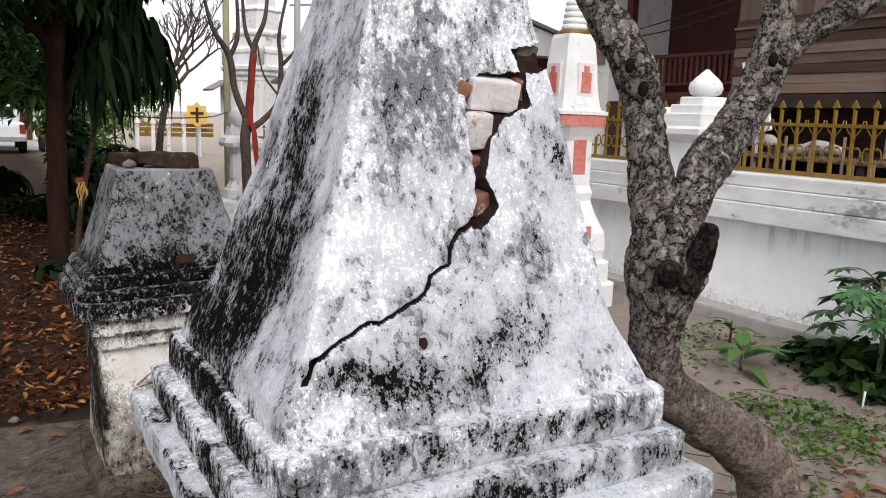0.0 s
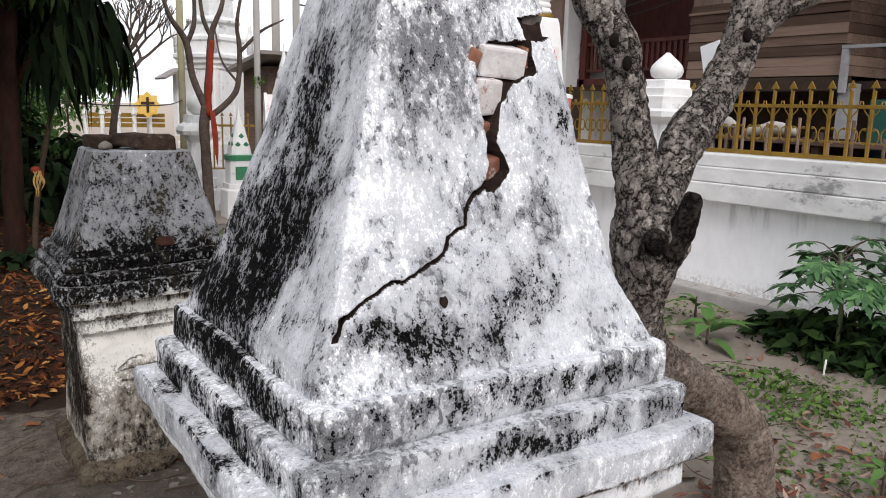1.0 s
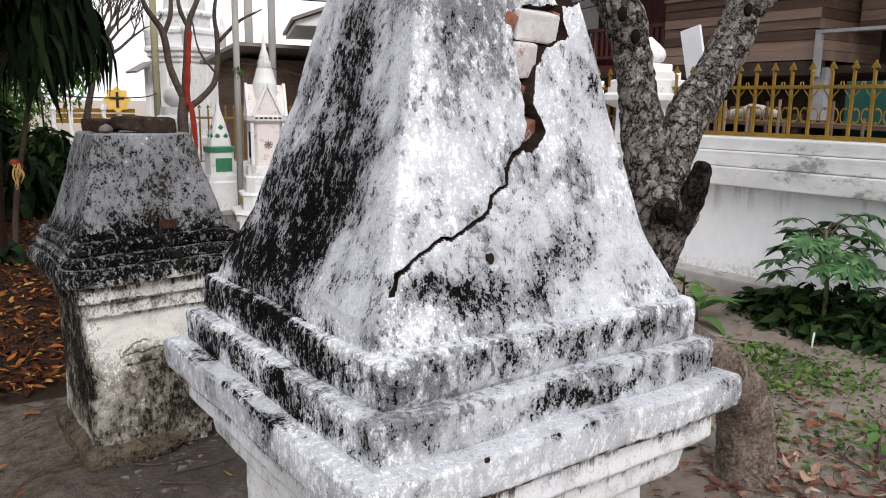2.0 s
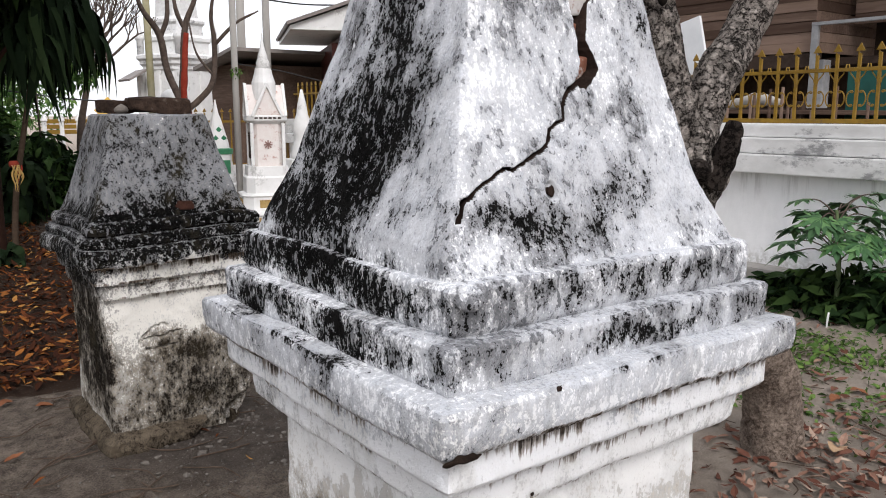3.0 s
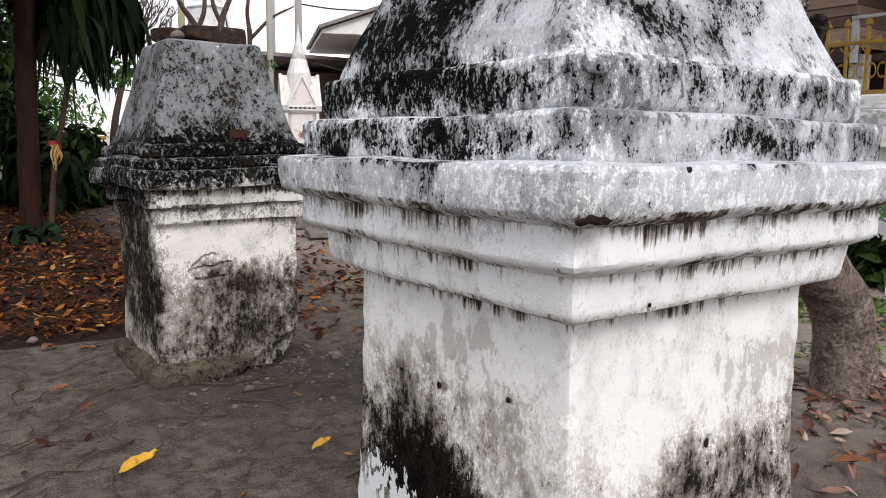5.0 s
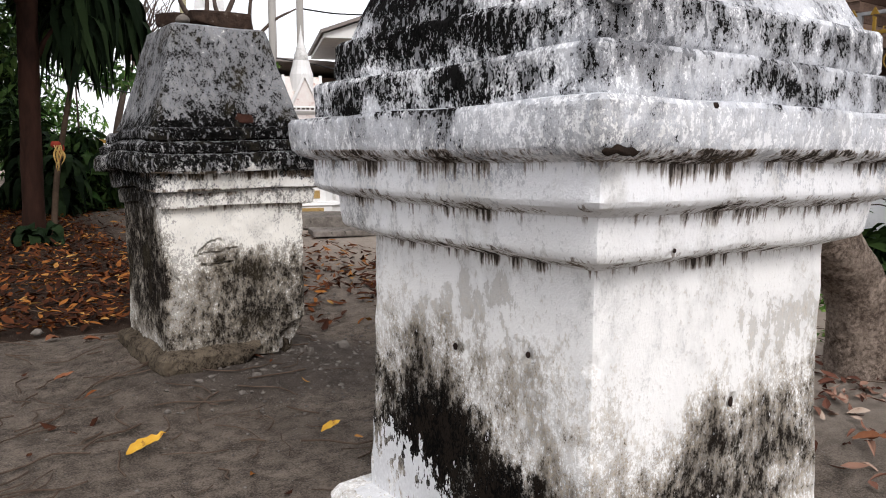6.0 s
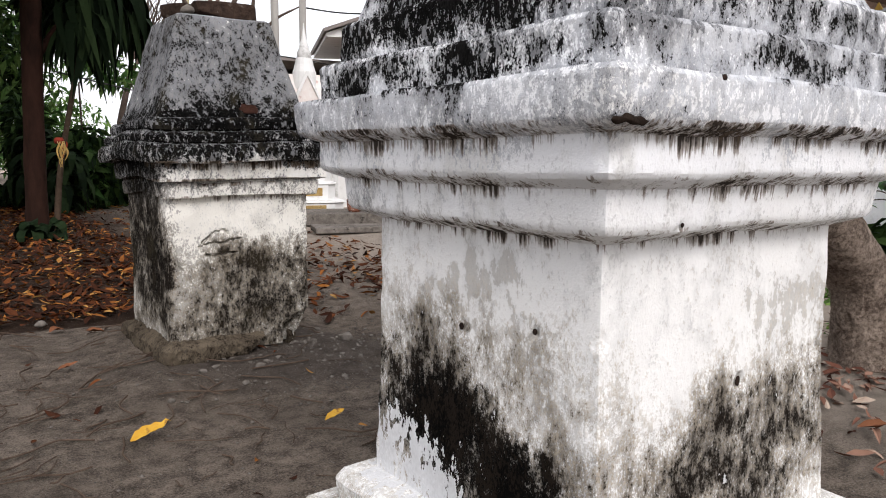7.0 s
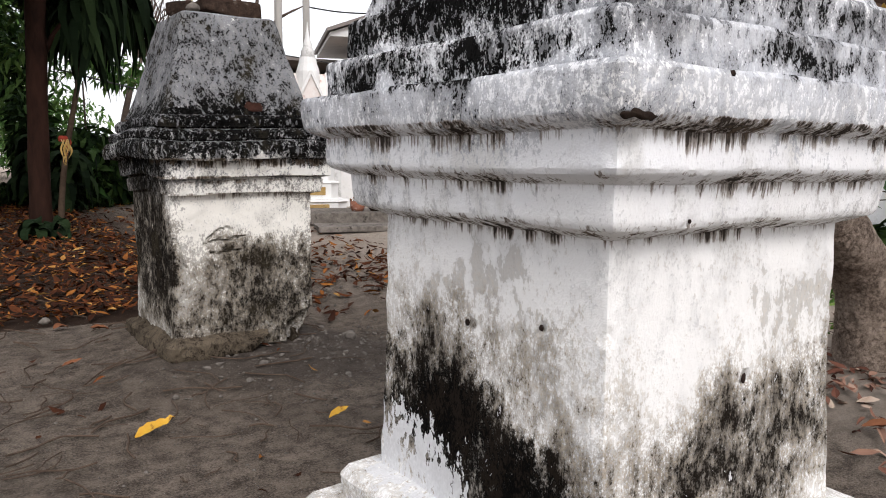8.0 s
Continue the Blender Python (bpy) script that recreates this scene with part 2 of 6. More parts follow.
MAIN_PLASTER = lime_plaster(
    "stained_limewash",
    black=[((0.0, 0.52, 1.35), (0.20, 0.34, 0.22), 0.40), ((0.11, 0.36, 1.68), (0.12, 0.15, 0.18), 0.38), ((0.05, 0.28, 1.46), (0.10, 0.18, 0.24), 0.30),
           ((-0.06, 0.44, 1.145), (0.14, 0.58, 0.055), 0.52), ((-0.1, 0.38, 1.055), (0.12, 0.58, 0.05), 0.46), ((0.0, 0.42, 1.25), (0.14, 0.44, 0.09), 0.26),
           ((0.42, 0.0, 1.32), (0.17, 0.12, 0.08), 0.24), ((0.20, 0.0, 1.25), (0.2, 0.12, 0.06), 0.23), ((0.1, 0.02, 1.28), (0.16, 0.1, 0.06), 0.2),
           ((0.36, -0.08, 1.145), (0.36, 0.1, 0.04), 0.26), ((0.36, -0.1, 1.050), (0.26, 0.1, 0.035), 0.34), ((0.75, -0.1, 1.06), (0.12, 0.1, 0.06), 0.2),
           ((0.0, 0.58, 0.36), (0.1, 0.34, 0.15), 0.46), ((0.0, 0.32, 0.26), (0.1, 0.36, 0.20), 0.54), ((0.0, 0.42, 0.47), (0.08, 0.26, 0.17), 0.28), ((0.0, 0.14, 0.22), (0.08, 0.2, 0.20), 0.38),
           ((0.34, 0.0, 0.29), (0.34, 0.1, 0.22), 0.43), ((0.62, 0.0, 0.40), (0.14, 0.1, 0.14), 0.22), ((0.1, -0.1, 0.1), (0.7, 0.3, 0.12), 0.25), ((0.6, 0.1, 1.62), (0.06, 0.08, 0.12), 0.22)],
    grey=[((0.0, 0.5, 1.5), (0.15, 0.4, 0.5), 0.36), ((0.35, 0.15, 1.5), (0.4, 0.3, 0.4), 0.15), ((0.0, 0.5, 1.0), (0.3, 0.6, 0.05), 0.25), ((0.4, -0.1, 1.08), (0.7, 0.2, 0.13), 0.26), ((0.4, -0.14, 0.985), (0.6, 0.1, 0.05), 0.12),
          ((0.36, 0.05, 1.27), (0.55, 0.15, 0.15), 0.38), ((0.58, 0.1, 1.6), (0.08, 0.1, 0.2), 0.34), ((0.0, 0.45, 0.42), (0.1, 0.45, 0.22), 0.16), ((0.42, 0.0, 0.32), (0.4, 0.1, 0.18), 0.2)],
    lost=[((0.47, 0.0, 0.60), (0.16, 0.1, 0.14), 0.36), ((0.0, 0.30, 0.60), (0.1, 0.36, 0.18), 0.38), ((0.0, 0.12, 0.40), (0.1, 0.12, 0.15), 0.3), ((0.62, 0.0, 0.58), (0.1, 0.1, 0.12), 0.28)],
    fresh=[((0.0, 0.56, 0.20), (0.1, 0.30, 0.17), 0.64), ((0.0, 0.06, 0.15), (0.1, 0.08, 0.07), 0.45)],
    clean=[((0.3, 0.0, 0.70), (0.7, 0.1, 0.20), 0.34), ((0.0, 0.3, 0.72), (0.1, 0.6, 0.14), 0.30), ((0.12, 0.06, 1.52), (0.12, 0.1, 0.2), 0.08), ((0.25, -0.14, 0.985), (0.6, 0.1, 0.045), 0.16), ((0.16, 0.0, 0.52), (0.12, 0.1, 0.2), 0.22), ((0.0, 0.2, 0.86), (0.3, 0.8, 0.085), 0.36), ((0.4, -0.1, 0.86), (0.8, 0.2, 0.085), 0.32)],
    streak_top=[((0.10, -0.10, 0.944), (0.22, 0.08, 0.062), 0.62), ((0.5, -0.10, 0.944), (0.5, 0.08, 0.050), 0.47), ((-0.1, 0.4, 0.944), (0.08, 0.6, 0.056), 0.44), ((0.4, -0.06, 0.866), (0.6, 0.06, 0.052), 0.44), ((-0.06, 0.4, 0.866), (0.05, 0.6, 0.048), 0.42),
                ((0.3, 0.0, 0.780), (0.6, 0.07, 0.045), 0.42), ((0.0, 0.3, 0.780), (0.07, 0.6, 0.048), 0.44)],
    b0=0.135, g0=0.50, white=(0.82, 0.828, 0.842), chip_z=1.03, halo=0.85, west=0.34)
SECOND_PLASTER = lime_plaster(
    "weathered_limewash",
    black=[((0.2, 2.4, 1.25), (0.6, 0.7, 0.30), 0.20), ((0.2, 2.4, 0.965), (0.8, 0.9, 0.17), 0.53), ((0.27, 2.18, 1.045), (0.5, 0.2, 0.03), 0.3), ((0.35, 2.2, 0.40), (0.35, 0.2, 0.16), 0.24), ((-0.07, 2.5, 0.5), (0.07, 0.6, 0.4), 0.54), ((0.3, 2.2, 0.2), (0.5, 0.3, 0.16), 0.24), ((-0.1, 2.5, 0.82), (0.1, 0.6, 0.1), 0.3), ((0.28, 2.2, 0.36), (0.6, 0.25, 0.30), 0.13)],
    grey=[((0.2, 2.4, 1.2), (0.9, 1.0, 0.42), 0.48), ((0.3, 2.2, 0.30), (0.5, 0.3, 0.30), 0.40), ((-0.07, 2.5, 0.5), (0.1, 0.6, 0.5), 0.45)],
    clean=[((0.15, 2.19, 0.66), (0.4, 0.15, 0.11), 0.34), ((0.30, 2.15, 0.83), (0.42, 0.12, 0.045), 0.36)],
    streak_top=[((0.2, 2.1, 0.868), (0.6, 0.3, 0.035), 0.4), ((0.2, 2.1, 0.80), (0.6, 0.3, 0.028), 0.42), ((0.2, 2.1, 0.735), (0.6, 0.3, 0.03), 0.34)], b0=0.17, g0=0.40, white=(0.78, 0.77, 0.74), seed=7.3, moss=0.12, chip_z=0.9, halo=0.85, lichen=((0.024, 0.026, 0.032), (0.175, 0.188, 0.215)), thin0=0.86)
CRUMBLED = lime_plaster("crumbled_render", black=[((0.3, 2.2, 0.03), (0.6, 0.5, 0.08), 0.3)], grey=[], b0=0.34, g0=0.30, white=(0.12, 0.098, 0.074), seed=3.1, moss=0.0, chip_z=5.0, halo=0.75, lichen=((0.026, 0.022, 0.018), (0.115, 0.098, 0.080)))
BRICK = simple("brick_red", (0.20, 0.075, 0.045), (0.34, 0.17, 0.12), 40, 0.95, spots=(0.62, 0.6, 0.57), bstr=0.6)
BRICK_WASHED = simple("brick_washed", (0.72, 0.71, 0.70), (0.52, 0.48, 0.46), 30, 0.95, spots=(0.30, 0.15, 0.11), bstr=0.6)
# Brick core darkened to near black for the shade inside cracks and pits.
CAVITY = simple("crack_shade", (0.010, 0.007, 0.006), (0.038, 0.024, 0.019), 50, 1.0, bstr=0.6)
# Near black, painting the shade inside the knot holes.
HOLLOW = simple("hollow_shade", (0.006, 0.005, 0.004), (0.018, 0.014, 0.011), 50, 1.0, bstr=0.6)
SOIL_BROWN = simple("soiled_mortar", (0.006, 0.004, 0.003), (0.024, 0.016, 0.012), 60, 1.0, bstr=0.7)
RED_SOIL = simple("dark_red_brick", (0.016, 0.008, 0.006), (0.055, 0.024, 0.017), 50, 1.0, bstr=0.7)
DARK_BRICK = simple("dark_brick", (0.008, 0.006, 0.005), (0.060, 0.039, 0.029), 34, 0.95, bstr=1.0, spots=(0.13, 0.105, 0.085))


def wall_mat():
    m, nt, bsdf = material("wall_whitewash", 0.9)
    co = coords(nt)
    sep = nt.nodes.new("ShaderNodeSeparateXYZ")
    lk(nt, co, sep.inputs[0])
    n1, n2 = noise_t(nt, mapped(nt, co, (6, 6, 3)), 1.0, 7, 0.65), noise_t(nt, co, 45, 5, 0.65)
    runs = noise_t(nt, mapped(nt, co, (14, 14, 0.9)), 1.0, 4, 0.62)
    col = mixc(nt, step(nt, n1, 0.35, 0.7), (0.89, 0.895, 0.90), (0.81, 0.82, 0.825))
    under = step(nt, mth(nt, "ADD", sep.outputs[2], mth(nt, "MULTIPLY", n1, 0.35)), 0.95, 1.25)
    col = mixc(nt, mth(nt, "MULTIPLY", under, step(nt, runs, 0.52, 0.68, 0, 0.55)), col, (0.36, 0.36, 0.35))
    splash = step(nt, mth(nt, "ADD", sep.outputs[2], mth(nt, "MULTIPLY", n1, 0.5)), 0.56, 0.78, 0.75, 0.0)
    col = mixc(nt, mth(nt, "MULTIPLY", splash, step(nt, n2, 0.35, 0.6)), col, (0.33, 0.32, 0.28))
    lk(nt, col, bsdf.inputs["Base Color"])
    lk(nt, bump(nt, n2, 0.2, 0.01), bsdf.inputs["Normal"])
    return m


WALL_WHITE = wall_mat()
WALL_GREY = simple("coping_grey", (0.78, 0.78, 0.77), (0.54, 0.54, 0.53), 9, 0.9, stretch=(1, 0.5, 1), spots=(0.26, 0.26, 0.26), bstr=0.3)
GOLD = simple("yellow_paint", (0.25, 0.148, 0.012), (0.14, 0.078, 0.012), 25, 0.5, 0.0, spots=(0.13, 0.08, 0.03))
WHITE_PAINT = simple("white_paint", (0.78, 0.78, 0.77), (0.66, 0.66, 0.64), 9, 0.7, spots=(0.5, 0.5, 0.48), bstr=0.15)
RED_PAINT = simple("red_paint", (0.46, 0.085, 0.065), (0.60, 0.25, 0.20), 30, 0.6)
PINK_TILE = simple("pale_pink_plaster", (0.66, 0.58, 0.545), (0.74, 0.71, 0.68), 20, 0.7, spots=(0.50, 0.35, 0.31))
FADED_RED = simple("faded_red_tile", (0.24, 0.13, 0.11), (0.36, 0.25, 0.22), 60, 0.7)
GREEN_PAINT = simple("green_glaze", (0.03, 0.15, 0.075), (0.06, 0.24, 0.12), 20, 0.3)
MAROON = simple("maroon_paint", (0.055, 0.012, 0.010), (0.10, 0.026, 0.02), 15, 0.6, stretch=(1, 1, 0.3))
PLANK = simple("weathered_plank", (0.07, 0.044, 0.033), (0.24, 0.168, 0.13), 30, 0.9, stretch=(1, 0.08, 1), obj=True, bstr=0.5)
BOARD = simple("upright_board", (0.13, 0.09, 0.072), (0.22, 0.165, 0.135), 30, 0.9, stretch=(1, 1, 0.08), obj=True, bstr=0.5)
# Dark wood; its tone also carries the shade in and under the house.
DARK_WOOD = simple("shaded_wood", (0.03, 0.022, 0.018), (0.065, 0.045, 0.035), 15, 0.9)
GREY_PAINT = simple("grey_paint", (0.20, 0.205, 0.21), (0.34, 0.345, 0.35), 12, 0.7)
TEAL = simple("teal_sheet", (0.008, 0.05, 0.042), (0.012, 0.085, 0.07), 6, 0.5)
ROOF_TIN = simple("roof_sheet", (0.16, 0.14, 0.13), (0.26, 0.23, 0.21), 6, 0.6)
CONCRETE = simple("concrete", (0.30, 0.285, 0.265), (0.42, 0.40, 0.375), 14, 0.95, spots=(0.20, 0.18, 0.16))
POLE = simple("pole_concrete", (0.30, 0.29, 0.27), (0.42, 0.40, 0.37), 10, 0.9, stretch=(1, 1, 0.2))
STEEL_YELLOW = simple("yellowed_post", (0.26, 0.235, 0.12), (0.36, 0.335, 0.24), 8, 0.8)
CLOTH_RED = simple("faded_red_cloth", (0.19, 0.022, 0.013), (0.29, 0.05, 0.03), 20, 0.9)
CLOTH_YELLOW = simple("yellow_cloth", (0.62, 0.36, 0.04), (0.70, 0.50, 0.16), 20, 0.9)
RIBBON = simple("faded_ribbon", (0.34, 0.19, 0.04), (0.46, 0.33, 0.13), 30, 0.9, spots=(0.5, 0.46, 0.36))
GILT = simple("faded_gilt", (0.28, 0.17, 0.05), (0.42, 0.30, 0.12), 40, 0.6, spots=(0.12, 0.06, 0.03))
KERB = simple("mouldy_concrete", (0.06, 0.052, 0.045), (0.24, 0.215, 0.19), 18, 0.95, spots=(0.03, 0.026, 0.022))
TIN_WHITE = simple("white_sheet", (0.74, 0.75, 0.76), (0.62, 0.64, 0.65), 8, 0.5)
GLASS_DARK = simple("dark_glass", (0.02, 0.025, 0.03), (0.05, 0.055, 0.06), 4, 0.1, bstr=0)
RUBBER = simple("rubber", (0.015, 0.015, 0.015), (0.03, 0.03, 0.03), 20, 0.8)
CABLE = simple("cable_black", (0.012, 0.012, 0.012), (0.02, 0.02, 0.02), 20, 0.6, bstr=0)
TWIG = simple("twig_bark", (0.045, 0.03, 0.022), (0.11, 0.08, 0.06), 40, 0.95)
# Grove stem and trunk, darkened in colour for the deep shade there.
STEM_SHADE = simple("shaded_stem", (0.03, 0.02, 0.014), (0.075, 0.052, 0.036), 25, 0.9, bstr=0.5)
TRUNK_SHADE = simple("shaded_trunk", (0.011, 0.0065, 0.005), (0.042, 0.020, 0.014), 14, 0.95, stretch=(1, 1, 0.3), bstr=0.7)
PLUM_BARK = simple("smooth_branch", (0.05, 0.037, 0.03), (0.13, 0.10, 0.082), 25, 0.9, bstr=0.5)
STONE = simple("rubble_stone", (0.075, 0.065, 0.056), (0.19, 0.17, 0.15), 40, 0.95, bstr=0.7)
# Two foliage tones: shade painted into the first, sunlight into the second.
FOLIAGE_SHADE = leaf_mat("shaded_foliage", [(0.0, (0.006, 0.013, 0.005)), (0.5, (0.014, 0.030, 0.010)), (1.0, (0.045, 0.08, 0.022))])
FOLIAGE_SUN = leaf_mat("sunlit_foliage", [(0.0, (0.025, 0.06, 0.015)), (0.55, (0.06, 0.13, 0.035)), (1.0, (0.14, 0.22, 0.06))])
# Nearly black: the leaf cluster's inner shade is part of this colour.
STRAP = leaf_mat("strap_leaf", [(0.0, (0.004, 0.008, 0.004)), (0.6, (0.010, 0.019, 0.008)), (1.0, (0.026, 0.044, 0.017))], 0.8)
PAPAYA = leaf_mat("papaya_leaf", [(0.0, (0.018, 0.055, 0.018)), (0.6, (0.042, 0.11, 0.036)), (1.0, (0.10, 0.20, 0.066))], 0.5)
GRASS = leaf_mat("ground_herb", [(0.0, (0.03, 0.06, 0.015)), (0.6, (0.07, 0.13, 0.03)), (1.0, (0.13, 0.19, 0.05))])
LITTER = leaf_mat("leaf_litter", [(0.0, (0.018, 0.008, 0.006)), (0.45, (0.050, 0.018, 0.009)), (0.72, (0.135, 0.043, 0.015)), (0.88, (0.27, 0.105, 0.025)), (1.0, (0.42, 0.25, 0.08))], 0.8)
LITTER_PALE = leaf_mat("pale_litter", [(0.0, (0.05, 0.022, 0.016)), (0.45, (0.12, 0.05, 0.034)), (0.8, (0.24, 0.14, 0.10)), (1.0, (0.42, 0.34, 0.27))], 0.8)
LEAF_YELLOW = simple("yellow_leaf", (0.44, 0.22, 0.015), (0.58, 0.36, 0.04), 45, 0.65, spots=(0.20, 0.085, 0.02))
LEAF_TAN = simple("tan_leaf", (0.30, 0.19, 0.11), (0.44, 0.31, 0.20), 40, 0.8, spots=(0.2, 0.1, 0.06))
LEAF_BROWN = simple("brown_leaf", (0.15, 0.06, 0.03), (0.24, 0.10, 0.05), 50, 0.8)


def bark_mat(name, lo, hi):
    """Plated bark, cracked above and smoother and browner towards the foot."""
    m, nt, bsdf = material(name, 0.95)
    co = coords(nt)
    sep = nt.nodes.new("ShaderNodeSeparateXYZ")
    lk(nt, co, sep.inputs[0])
    n, b, g = noise_t(nt, co, 70, 7, 0.72), noise_t(nt, co, 9, 5, 0.62), noise_t(nt, co, 260, 3, 0.6)
    wv = vmth(nt, "ADD", co, vmth(nt, "MULTIPLY", vmth(nt, "SUBTRACT", noise_t(nt, co, 19, 7, 0.7, 0, True), (0.5, 0.5, 0.5)), (0.15, 0.15, 0.11)))
    plate = voro(nt, mapped(nt, wv, (26, 26, 15)), 1.0, "DISTANCE_TO_EDGE")
    chip = voro(nt, mapped(nt, wv, (62, 62, 44), (2, 5, 1)), 1.0, "DISTANCE_TO_EDGE")
    old = step(nt, mth(nt, "ADD", sep.outputs[2], mth(nt, "MULTIPLY", b, 0.6)), 1.0, 1.45)
    f = mth(nt, "ADD", mth(nt, "MULTIPLY", n, 0.6), mth(nt, "ADD", mth(nt, "MULTIPLY", b, 0.4), mth(nt, "MULTIPLY", g, 0.25)))
    col = mixc(nt, step(nt, f, 0.46, 0.78), lo, hi)
    col = mixc(nt, mth(nt, "MULTIPLY", step(nt, plate, 0.08, 0.30), 0.35), col, tuple(c * 1.3 for c in hi))
    low = mixc(nt, step(nt, f, 0.5, 0.75), (0.105, 0.072, 0.053), (0.34, 0.26, 0.20))
    col = mixc(nt, mth(nt, "MULTIPLY", mth(nt, "SUBTRACT", 1.0, old), 0.75), col, low)
    deep = mth(nt, "ADD", mth(nt, "MULTIPLY", old, 0.75), 0.2)
    col = mixc(nt, mth(nt, "MULTIPLY", step(nt, chip, 0.0, 0.09, 0.55, 0.0), deep), col, (0.022, 0.017, 0.014))
    col = mixc(nt, mth(nt, "MULTIPLY", step(nt, mth(nt, "ADD", plate, mth(nt, "ADD", mth(nt, "MULTIPLY", n, 0.30), mth(nt, "MULTIPLY", b, 0.12))), 0.225, 0.325, 1.0, 0.0), deep), col, (0.010, 0.008, 0.007))
    lk(nt, col, bsdf.inputs["Base Color"])
    h = total(nt, [mth(nt, "MULTIPLY", mth(nt, "MULTIPLY", step(nt, plate, 0.0, 0.16), 0.9), deep), mth(nt, "MULTIPLY", mth(nt, "MULTIPLY", step(nt, chip, 0.0, 0.14), 0.35), deep), mth(nt, "MULTIPLY", n, 0.6)])
    lk(nt, bump(nt, h, 1.0, 0.016), bsdf.inputs["Normal"])
    return m


DARK_BARK = bark_mat("dark_bark", (0.018, 0.014, 0.012), (0.085, 0.068, 0.058))
BARK = bark_mat("plated_bark", (0.11, 0.088, 0.074), (0.46, 0.41, 0.365))


def ground_mat():
    m, nt, bsdf = material("packed_earth", 0.95)
    co = coords(nt)
    n1, n2, n3 = noise_t(nt, co, 150, 6, 0.72), noise_t(nt, co, 13, 7, 0.68, 0.3), noise_t(nt, co, 0.9, 4, 0.6)
    sand = mixc(nt, step(nt, mth(nt, "ADD", mth(nt, "MULTIPLY", n1, 0.55), mth(nt, "MULTIPLY", n2, 0.45)), 0.38, 0.62), (0.060, 0.048, 0.038), (0.325, 0.267, 0.217))
    sand = mixc(nt, step(nt, n3, 0.4, 0.65, 0, 0.5), sand, (0.115, 0.093, 0.074))
    soil = mixc(nt, n2, (0.030, 0.019, 0.014), (0.07, 0.044, 0.03))
    dirt = mixc(nt, n2, (0.28, 0.232, 0.19), (0.53, 0.455, 0.385))
    wv = vmth(nt, "ADD", co, vmth(nt, "MULTIPLY", vmth(nt, "SUBTRACT", noise_t(nt, co, 2.2, 5, 0.6, 0, True), (0.5, 0.5, 0.5)), (0.5, 0.5, 0.5)))
    sep = nt.nodes.new("ShaderNodeSeparateXYZ")
    lk(nt, wv, sep.inputs[0])
    back = step(nt, mth(nt, "ADD", sep.outputs[1], mth(nt, "MULTIPLY", sep.outputs[0], 0.12)), 3.18, 3.26)
    west = step(nt, sep.outputs[0], 0.5, 1.2, 1.0, 0.15)
    col = mixc(nt, mth(nt, "MULTIPLY", back, west), sand, soil)
    col = mixc(nt, step(nt, sep.outputs[0], 0.9, 2.3), col, dirt)
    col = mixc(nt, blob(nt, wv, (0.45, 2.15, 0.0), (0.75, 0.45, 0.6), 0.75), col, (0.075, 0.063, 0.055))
    col = mixc(nt, step(nt, noise_t(nt, co, 160, 2, 0.5), 0.68, 0.74), col, (0.36, 0.34, 0.31))
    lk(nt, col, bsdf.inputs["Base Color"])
    lk(nt, bump(nt, mth(nt, "ADD", mth(nt, "MULTIPLY", n1, 1.2), n2), 1.0, 0.022), bsdf.inputs["Normal"])
    return m


GROUND = ground_mat()

# ---- building helpers ----


def thing(name, at, label, category, group="", kind=""):
    e = new(name)
    e.location = at
    e.empty_display_size = 0.1
    return tagged(e, label, category, group, kind)


def obj(name, mesh, mat, parent=None, label=""):
    if mat and not mesh.materials:
        mesh.materials.append(mat)
    o = new(name, mesh)
    if parent:
        o.parent = parent
        o.matrix_parent_inverse = parent.matrix_basis.inverted()
    return tagged(o, label) if label else o


def part(name, bm, mat, parent, label="", smooth=False):
    """One mesh under a thing or a part."""
    me = bpy.data.meshes.new(name)
    bm.to_mesh(me)
    bm.free()
    if smooth:
        me.polygons.foreach_set("use_smooth", [True] * len(me.polygons))
    return obj(name, me, mat, parent, label)


def pydata(name, verts, faces, smooth=False):
    me = bpy.data.meshes.new(name)
    me.from_pydata([tuple(map(float, v)) for v in verts], [], faces)
    if smooth:
        me.polygons.foreach_set("use_smooth", [True] * len(me.polygons))
    me.update()
    return me


def box(bm, c, s, m=None, bevel=0.0, rough=0.0, seed=0):
    r = bmesh.ops.create_cube(bm, size=1.0)
    vs = r["verts"]
    mat = Matrix.Translation(c) @ (m or Matrix()) @ Matrix.Diagonal((*s, 1))
    bmesh.ops.transform(bm, matrix=mat, verts=vs)
    if bevel:
        es = list({e for v in vs for e in v.link_edges})
        r = bmesh.ops.bevel(bm, geom=es, offset=bevel, segments=2, affect="EDGES", profile=0.6)
        vs = list({v for f in r["faces"] for v in f.verts} | {v for v in vs if v.is_valid})
    if rough:
        for v in vs:
            v.co += rough * Vector((noise.noise(v.co * 9 + Vector((seed, 0, 0))), noise.noise(v.co * 9 + Vector((0, seed, 5))), noise.noise(v.co * 9 + Vector((3, 0, seed)))))
    return bm


def new_box(c, s, m=None, bevel=0.0, rough=0.0, seed=0):
    return box(bmesh.new(), c, s, m, bevel, rough, seed)


